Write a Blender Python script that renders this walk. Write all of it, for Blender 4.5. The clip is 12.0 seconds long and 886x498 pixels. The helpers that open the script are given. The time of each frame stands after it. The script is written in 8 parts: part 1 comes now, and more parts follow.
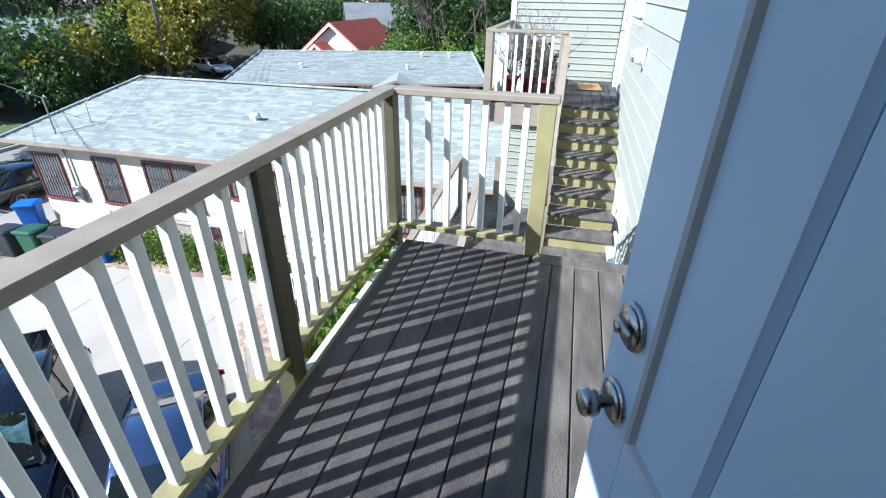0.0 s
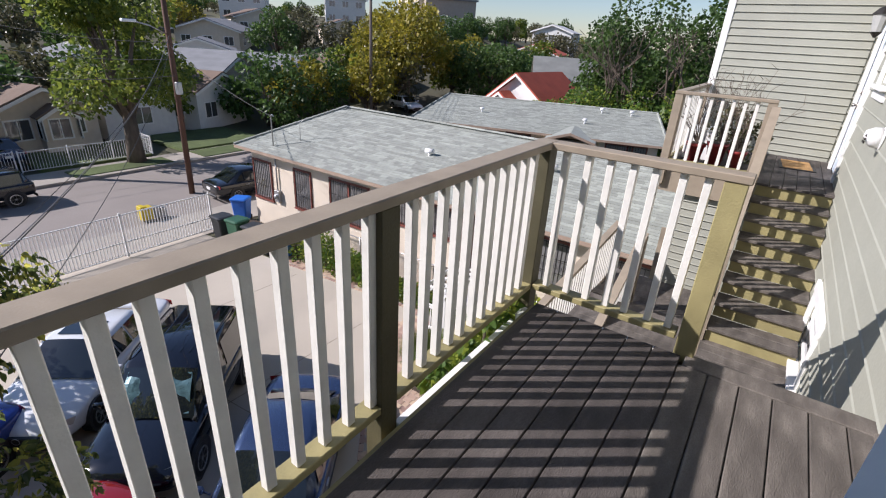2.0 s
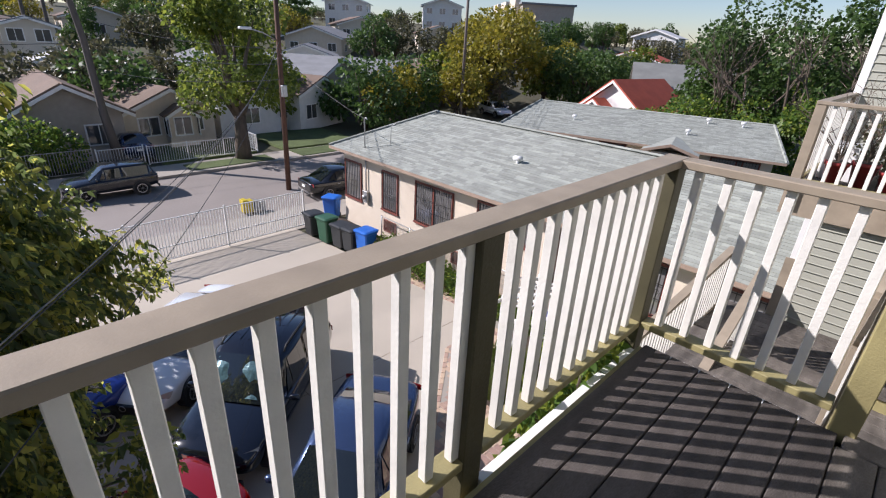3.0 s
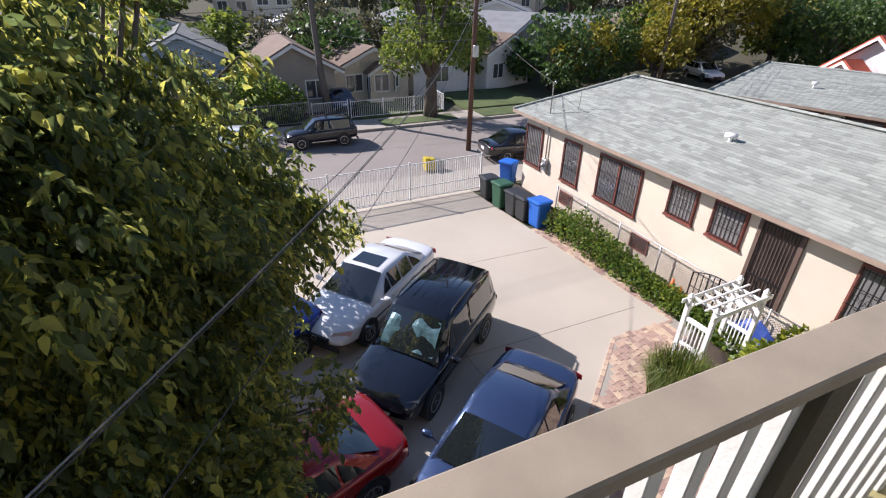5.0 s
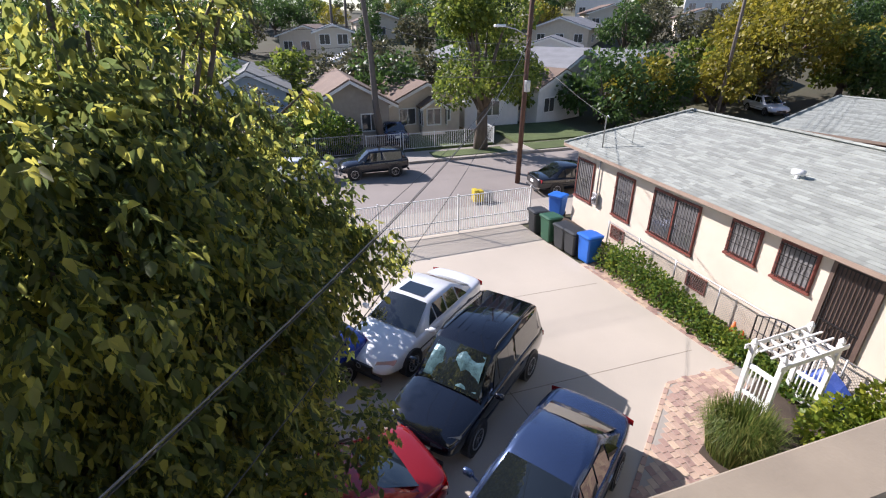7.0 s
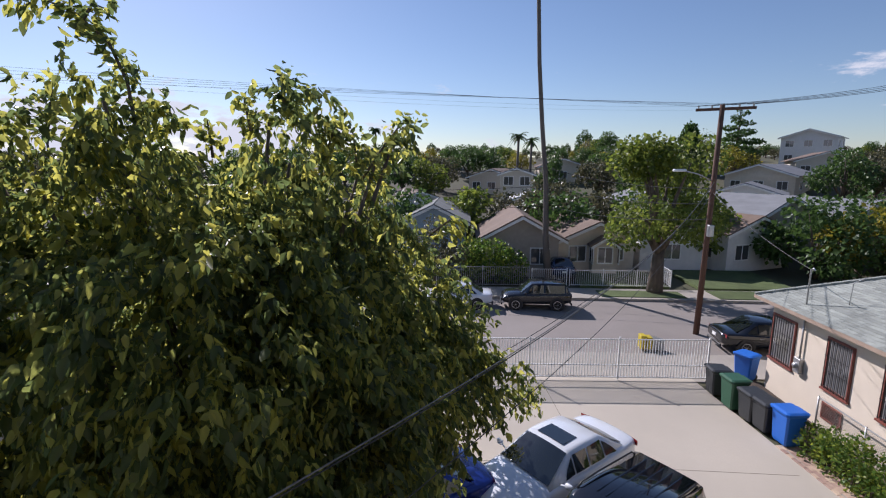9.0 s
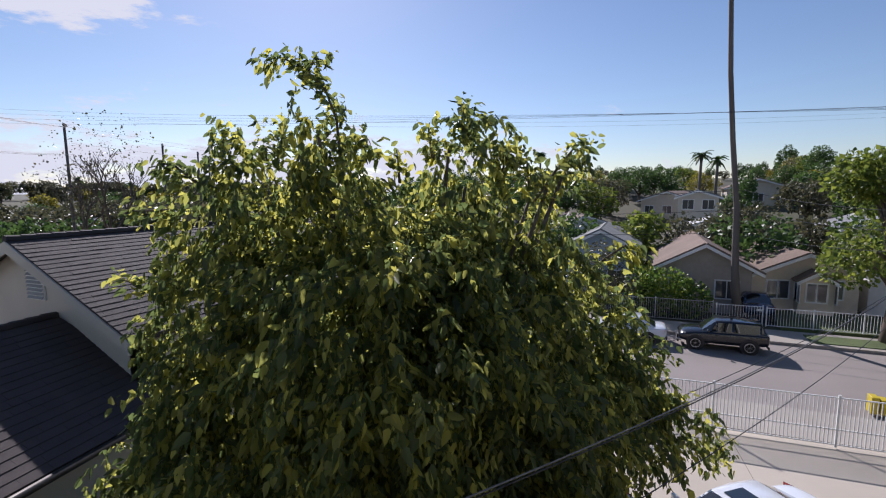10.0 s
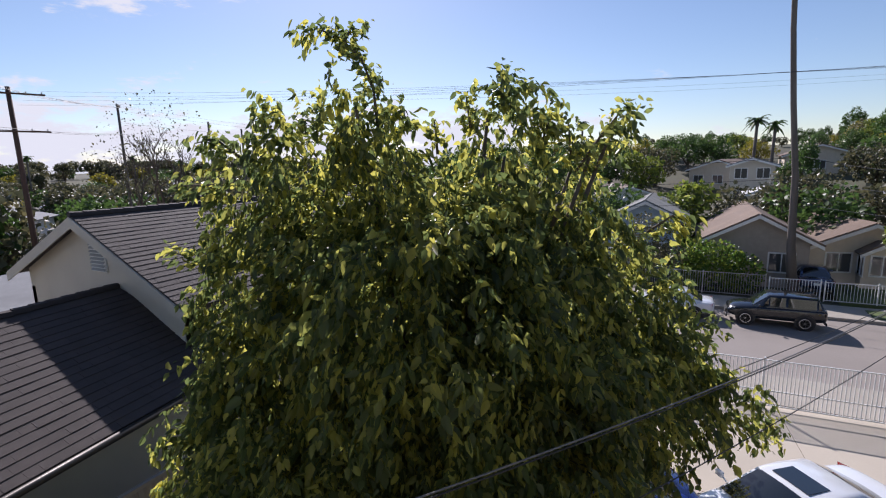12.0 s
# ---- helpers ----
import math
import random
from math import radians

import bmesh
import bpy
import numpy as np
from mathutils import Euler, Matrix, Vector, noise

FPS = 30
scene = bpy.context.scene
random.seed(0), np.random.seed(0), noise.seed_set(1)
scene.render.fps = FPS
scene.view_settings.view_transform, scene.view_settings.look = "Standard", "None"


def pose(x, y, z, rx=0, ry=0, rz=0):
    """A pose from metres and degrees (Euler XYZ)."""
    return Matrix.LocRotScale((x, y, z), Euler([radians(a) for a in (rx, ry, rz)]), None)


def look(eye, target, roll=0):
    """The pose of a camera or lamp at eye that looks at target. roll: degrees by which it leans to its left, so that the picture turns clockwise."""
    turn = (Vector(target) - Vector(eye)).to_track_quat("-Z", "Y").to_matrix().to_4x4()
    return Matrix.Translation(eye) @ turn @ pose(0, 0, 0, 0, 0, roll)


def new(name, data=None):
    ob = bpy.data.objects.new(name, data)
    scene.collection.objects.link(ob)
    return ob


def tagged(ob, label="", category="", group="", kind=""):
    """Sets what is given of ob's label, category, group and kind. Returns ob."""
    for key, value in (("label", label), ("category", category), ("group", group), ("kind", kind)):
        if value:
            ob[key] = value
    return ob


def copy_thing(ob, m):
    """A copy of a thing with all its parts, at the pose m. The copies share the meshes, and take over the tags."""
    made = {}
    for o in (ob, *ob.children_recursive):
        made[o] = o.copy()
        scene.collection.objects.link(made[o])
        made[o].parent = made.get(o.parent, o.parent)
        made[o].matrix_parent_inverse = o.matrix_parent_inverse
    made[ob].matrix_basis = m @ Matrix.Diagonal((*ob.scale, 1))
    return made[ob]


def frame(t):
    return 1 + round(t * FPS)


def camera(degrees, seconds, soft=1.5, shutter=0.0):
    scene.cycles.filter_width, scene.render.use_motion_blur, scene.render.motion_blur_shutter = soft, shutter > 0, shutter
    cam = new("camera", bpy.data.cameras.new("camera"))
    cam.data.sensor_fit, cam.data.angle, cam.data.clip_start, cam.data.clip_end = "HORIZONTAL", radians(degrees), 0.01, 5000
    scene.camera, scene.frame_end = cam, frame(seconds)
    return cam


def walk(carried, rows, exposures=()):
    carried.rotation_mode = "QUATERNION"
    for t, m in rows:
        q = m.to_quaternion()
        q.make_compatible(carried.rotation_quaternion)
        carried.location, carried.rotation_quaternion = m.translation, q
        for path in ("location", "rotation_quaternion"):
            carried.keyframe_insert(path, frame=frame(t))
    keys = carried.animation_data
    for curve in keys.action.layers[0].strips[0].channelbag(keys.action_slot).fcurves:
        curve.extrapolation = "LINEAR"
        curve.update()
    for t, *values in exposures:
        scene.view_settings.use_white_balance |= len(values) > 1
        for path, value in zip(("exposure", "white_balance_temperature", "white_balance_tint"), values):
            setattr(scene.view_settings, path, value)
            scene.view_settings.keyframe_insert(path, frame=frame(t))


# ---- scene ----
cam = camera(86.0, 12.0, 1.15)
# seconds, place, yaw, pitch, roll; x runs away from the street, y along the porch, z = 0 on the porch boards
PATH = [
    (0.0, 1.020, -2.766, 1.521, 14.19, -28.78, 0.72),
    (0.5, 1.058, -2.638, 1.510, 15.43, -25.88, 0.89),
    (1.0, 1.074, -2.553, 1.505, 19.81, -24.01, 2.08),
    (1.5, 1.048, -2.527, 1.498, 26.63, -23.39, 3.40),
    (2.0, 1.009, -2.522, 1.503, 33.92, -24.11, 3.38),
    (2.5, 0.907, -2.436, 1.486, 39.02, -24.08, 3.92),
    (3.0, 0.769, -2.347, 1.467, 44.35, -24.03, 3.08),
    (3.5, 0.621, -2.255, 1.470, 51.91, -24.33, 2.61),
    (5.5, 0.252, -2.333, 1.615, 68.26, -31.31, 0.15),
    (6.0, 0.247, -2.324, 1.611, 69.89, -32.38, -0.13),
    (6.5, 0.260, -2.350, 1.622, 71.34, -30.70, -0.47),
    (7.0, 0.251, -2.331, 1.615, 72.21, -25.66, -0.29),
    (9.0, 0.257, -1.858, 1.522, 93.03, -9.88, 0.32),
    (9.5, 0.267, -1.939, 1.518, 102.49, -8.09, 0.33),
    (10.0, 0.267, -1.964, 1.506, 112.45, -6.99, -0.44),
    (10.5, 0.253, -1.941, 1.487, 121.94, -7.74, -0.78),
    (11.0, 0.240, -1.935, 1.493, 128.49, -8.66, -1.28),
    (11.5, 0.236, -1.965, 1.486, 126.70, -9.07, -1.37),
    (12.0, 0.235, -1.979, 1.482, 117.20, -10.11, -1.41),
]
EXPOSURES = [(0.0, 1.1, 5350, 9), (0.6, 0.78, 5400, 9), (1.2, 0.4, 6150, 17), (3.5, 0.5, 6250, 20), (5.5, 0.7, 6300, 20), (6.5, 0.7, 6300, 20), (7.2, 0.85, 6300, 20), (8.8, 0.22, 6100, 21), (9.5, 0.18, 6100, 21), (12.0, 0.32, 6250, 21)]
walk(cam, [(t, pose(x, y, z, 90 + p, 0, w) @ pose(0, 0, 0, 0, 0, r)) for t, x, y, z, w, p, r in PATH], EXPOSURES)

# ---- world and sun ----
SUN_DIR = Vector((-0.64, -0.51, 0.575)).normalized()
SUN_EL = math.asin(SUN_DIR.z)
LOT = -6.5          # the car park below
ROAD = -6.75

world = bpy.data.worlds.new("sky")
scene.world = world
world.use_nodes = True
wn, wl = world.node_tree.nodes, world.node_tree.links
wn.clear()
w_out, w_bg = wn.new("ShaderNodeOutputWorld"), wn.new("ShaderNodeBackground")
sky = wn.new("ShaderNodeTexSky")
sky.sky_type, sky.sun_disc = "NISHITA", False
sky.sun_elevation, sky.sun_rotation = SUN_EL, math.atan2(SUN_DIR.x, SUN_DIR.y)
sky.air_density, sky.dust_density, sky.ozone_density = 1.0, 0.25, 3.0
w_bg.inputs["Strength"].default_value = 0.085
# fair-weather cloud: a bank low over the plain, one cumulus and wisps above it
w_co = wn.new("ShaderNodeTexCoord")
w_sep = wn.new("ShaderNodeSeparateXYZ")
wl.new(w_co.outputs["Generated"], w_sep.inputs[0])
w_map = wn.new("ShaderNodeMapping")
w_map.inputs["Scale"].default_value = (5.0, 5.0, 17.0)
wl.new(w_co.outputs["Generated"], w_map.inputs[0])
w_noise = wn.new("ShaderNodeTexNoise")
w_noise.inputs["Scale"].default_value, w_noise.inputs["Detail"].default_value, w_noise.inputs["Roughness"].default_value = 1.6, 9, 0.62
wl.new(w_map.outputs[0], w_noise.inputs["Vector"])


def wmath(op, a, b=None, c=None):
    n = wn.new("ShaderNodeMath")
    n.operation = op
    for i, v in enumerate((a, b, c)):
        if v is None:
            continue
        if isinstance(v, (int, float)):
            n.inputs[i].default_value = v
        else:
            wl.new(v, n.inputs[i])
    return n.outputs[0]


def wramp(value, a, b):
    n = wn.new("ShaderNodeMapRange")
    n.interpolation_type = "SMOOTHSTEP"
    n.inputs["From Min"].default_value, n.inputs["From Max"].default_value = a, b
    wl.new(value, n.inputs["Value"])
    return n.outputs["Result"]


def wspot(yaw, pitch, wide, high):
    """How near the sky's direction is to a cloud's heart: 1 in the middle, 0 outside."""
    d = Vector((-math.sin(radians(yaw)) * math.cos(radians(pitch)), math.cos(radians(yaw)) * math.cos(radians(pitch)), math.sin(radians(pitch))))
    side = Vector((d.y, -d.x, 0)).normalized()
    up = side.cross(d)
    total = None
    for axis, size in ((side, wide), (up, high)):
        n = wn.new("ShaderNodeVectorMath")
        n.operation = "DOT_PRODUCT"
        wl.new(w_co.outputs["Generated"], n.inputs[0])
        n.inputs[1].default_value = axis
        off = wmath("SUBTRACT", n.outputs["Value"], axis.dot(d))
        sq = wmath("POWER", wmath("MULTIPLY", off, 1 / size), 2.0)
        total = sq if total is None else wmath("ADD", total, sq)
    return wmath("SUBTRACT", 1.0, wmath("MINIMUM", total, 1.0))


w_z = w_sep.outputs["Z"]
bank = wmath("MULTIPLY", wramp(w_z, 0.23, 0.03), wramp(w_sep.outputs["Y"], 0.25, -0.55))
cumulus = wspot(150, 17.0, 0.24, 0.065)
wisp = wspot(50, 8.5, 0.16, 0.035)
cover = wmath("ADD", wmath("ADD", wmath("MULTIPLY", bank, 0.30), wmath("MULTIPLY", cumulus, 0.34)), wmath("MULTIPLY", wisp, 0.22))
dense = wramp(wmath("ADD", w_noise.outputs["Fac"], cover), 0.66, 0.80)
w_mix = wn.new("ShaderNodeMix")
w_mix.data_type = "RGBA"
wl.new(dense, w_mix.inputs["Factor"])
wl.new(sky.outputs[0], w_mix.inputs["A"])
w_mix.inputs["B"].default_value = (7.3, 7.6, 8.1, 1)
wl.new(w_mix.outputs["Result"], w_bg.inputs["Color"])
wl.new(w_bg.outputs[0], w_out.inputs[0])

sun = new("sun", bpy.data.lights.new("sun", "SUN"))
sun.data.energy, sun.data.angle, sun.data.color = 4.9, radians(0.53), (1.0, 0.965, 0.92)
sun.matrix_world = look(SUN_DIR * 60, (0, 0, 0))


# ---- materials ----
def mat(name, base, rough=0.6, metal=0.0, vary=0.12, fine=40.0, coarse=2.5, bump=0.15, tone=None, stretch=(1, 1, 1), island=0.0, obj=0.0, spec=0.5, coat=0.0, world_space=False, stain=0.0):
    """A plain surface with grain, broad mottling, fine relief and, if asked, a shift of tone from piece to piece."""
    m = bpy.data.materials.new(name)
    m.use_nodes = True
    n, l = m.node_tree.nodes, m.node_tree.links
    b = n["Principled BSDF"]
    b.inputs["Metallic"].default_value = metal
    b.inputs["Specular IOR Level"].default_value = spec
    b.inputs["Coat Weight"].default_value = coat
    b.inputs["Coat Roughness"].default_value = 0.04
    if world_space:
        co = n.new("ShaderNodeNewGeometry").outputs["Position"]
    else:
        co = n.new("ShaderNodeTexCoord").outputs["Object"]
    mp = n.new("ShaderNodeMapping")
    mp.inputs["Scale"].default_value = stretch
    l.new(co, mp.inputs[0])

    def grain(scale, detail):
        t = n.new("ShaderNodeTexNoise")
        t.inputs["Scale"].default_value, t.inputs["Detail"].default_value = scale, detail
        l.new(mp.outputs[0], t.inputs["Vector"])
        return t.outputs["Fac"]

    def mixed(fac, a, c):
        x = n.new("ShaderNodeMix")
        x.data_type = "RGBA"
        if isinstance(fac, float):
            x.inputs["Factor"].default_value = fac
        else:
            l.new(fac, x.inputs["Factor"])
        for sock, v in (("A", a), ("B", c)):
            if isinstance(v, tuple):
                x.inputs[sock].default_value = (*v, 1)
            else:
                l.new(v, x.inputs[sock])
        return x.outputs["Result"]

    def ranged(value, lo, hi, a=0.3, c=0.7):
        r = n.new("ShaderNodeMapRange")
        r.inputs["From Min"].default_value, r.inputs["From Max"].default_value = a, c
        r.inputs["To Min"].default_value, r.inputs["To Max"].default_value = lo, hi
        l.new(value, r.inputs["Value"])
        return r.outputs["Result"]

    g1, g2 = grain(coarse, 5), grain(fine, 4)
    dark = tuple(c * (1 - 1.6 * vary) for c in base)
    other = tone or tuple(min(1, c * (1 + vary)) for c in base)
    col = mixed(ranged(g1, 0.0, 1.0), dark, other)
    col = mixed(ranged(g2, 0.0, 0.55), col, base)
    if stain:
        g3 = grain(coarse * 0.35, 7)
        col = mixed(ranged(g3, 0.0, stain, 0.48, 0.68), col, tuple(c * 0.45 for c in base))
    shift = None
    if obj:
        shift = (n.new("ShaderNodeObjectInfo").outputs["Random"], obj)
    elif island:
        shift = (n.new("ShaderNodeNewGeometry").outputs["Random Per Island"], island)
    if shift:
        h = n.new("ShaderNodeHueSaturation")
        l.new(col, h.inputs["Color"])
        l.new(ranged(shift[0], 1 - shift[1], 1 + shift[1], 0, 1), h.inputs["Value"])
        l.new(ranged(shift[0], 0.5 - 0.02 * (shift[1] > 0.2), 0.5 + 0.02 * (shift[1] > 0.2), 0, 1), h.inputs["Hue"])
        col = h.outputs["Color"]
    l.new(col, b.inputs["Base Color"])
    l.new(ranged(g2, max(0.02, rough * 0.85), min(1, rough * 1.15)), b.inputs["Roughness"])
    if bump:
        bp = n.new("ShaderNodeBump")
        bp.inputs["Strength"].default_value, bp.inputs["Distance"].default_value = bump, 0.01
        l.new(g2, bp.inputs["Height"])
        l.new(bp.outputs[0], b.inputs["Normal"])
    return m


def leaf_mat(name, base, back, through_light=0.35, rough=0.45):
    """Leaves: a tone that shifts from leaf to leaf, and light that shines through them."""
    m = bpy.data.materials.new(name)
    m.use_nodes = True
    n, l = m.node_tree.nodes, m.node_tree.links
    b = n["Principled BSDF"]
    b.inputs["Roughness"].default_value = rough
    b.inputs["Specular IOR Level"].default_value = 0.5 if rough < 0.42 else 0.3
    g = n.new("ShaderNodeNewGeometry")
    t = n.new("ShaderNodeTexNoise")
    t.inputs["Scale"].default_value = 0.9
    l.new(g.outputs["Position"], t.inputs["Vector"])
    ramp = n.new("ShaderNodeValToRGB")
    e = ramp.color_ramp.elements
    e[0].color, e[1].color = (*[c * 0.55 for c in base], 1), (*back, 1)
    e[1].position = 0.97
    mid = e.new(0.5)
    mid.color = (*base, 1)
    add = n.new("ShaderNodeMath")
    add.operation = "MULTIPLY_ADD"
    l.new(t.outputs["Fac"], add.inputs[0])
    add.inputs[1].default_value = 0.5
    half = n.new("ShaderNodeMath")
    half.operation = "MULTIPLY"
    l.new(g.outputs["Random Per Island"], half.inputs[0])
    half.inputs[1].default_value = 0.62
    l.new(half.outputs[0], add.inputs[2])
    l.new(add.outputs[0], ramp.inputs[0])
    l.new(ramp.outputs[0], b.inputs["Base Color"])
    tr = n.new("ShaderNodeBsdfTranslucent")
    bright = n.new("ShaderNodeHueSaturation")
    bright.inputs["Value"].default_value = 2.1
    l.new(ramp.outputs[0], bright.inputs["Color"])
    l.new(bright.outputs[0], tr.inputs["Color"])
    mix = n.new("ShaderNodeMixShader")
    mix.inputs[0].default_value = through_light
    l.new(b.outputs[0], mix.inputs[1])
    l.new(tr.outputs[0], mix.inputs[2])
    l.new(mix.outputs[0], n["Material Output"].inputs["Surface"])
    return m


def glass_mat(name, tint, rough=0.03):
    m = bpy.data.materials.new(name)
    m.use_nodes = True
    b = m.node_tree.nodes["Principled BSDF"]
    b.inputs["Base Color"].default_value = (*tint, 1)
    b.inputs["Roughness"].default_value = rough
    b.inputs["Specular IOR Level"].default_value = 0.9
    b.inputs["Coat Weight"].default_value = 0.6
    return m


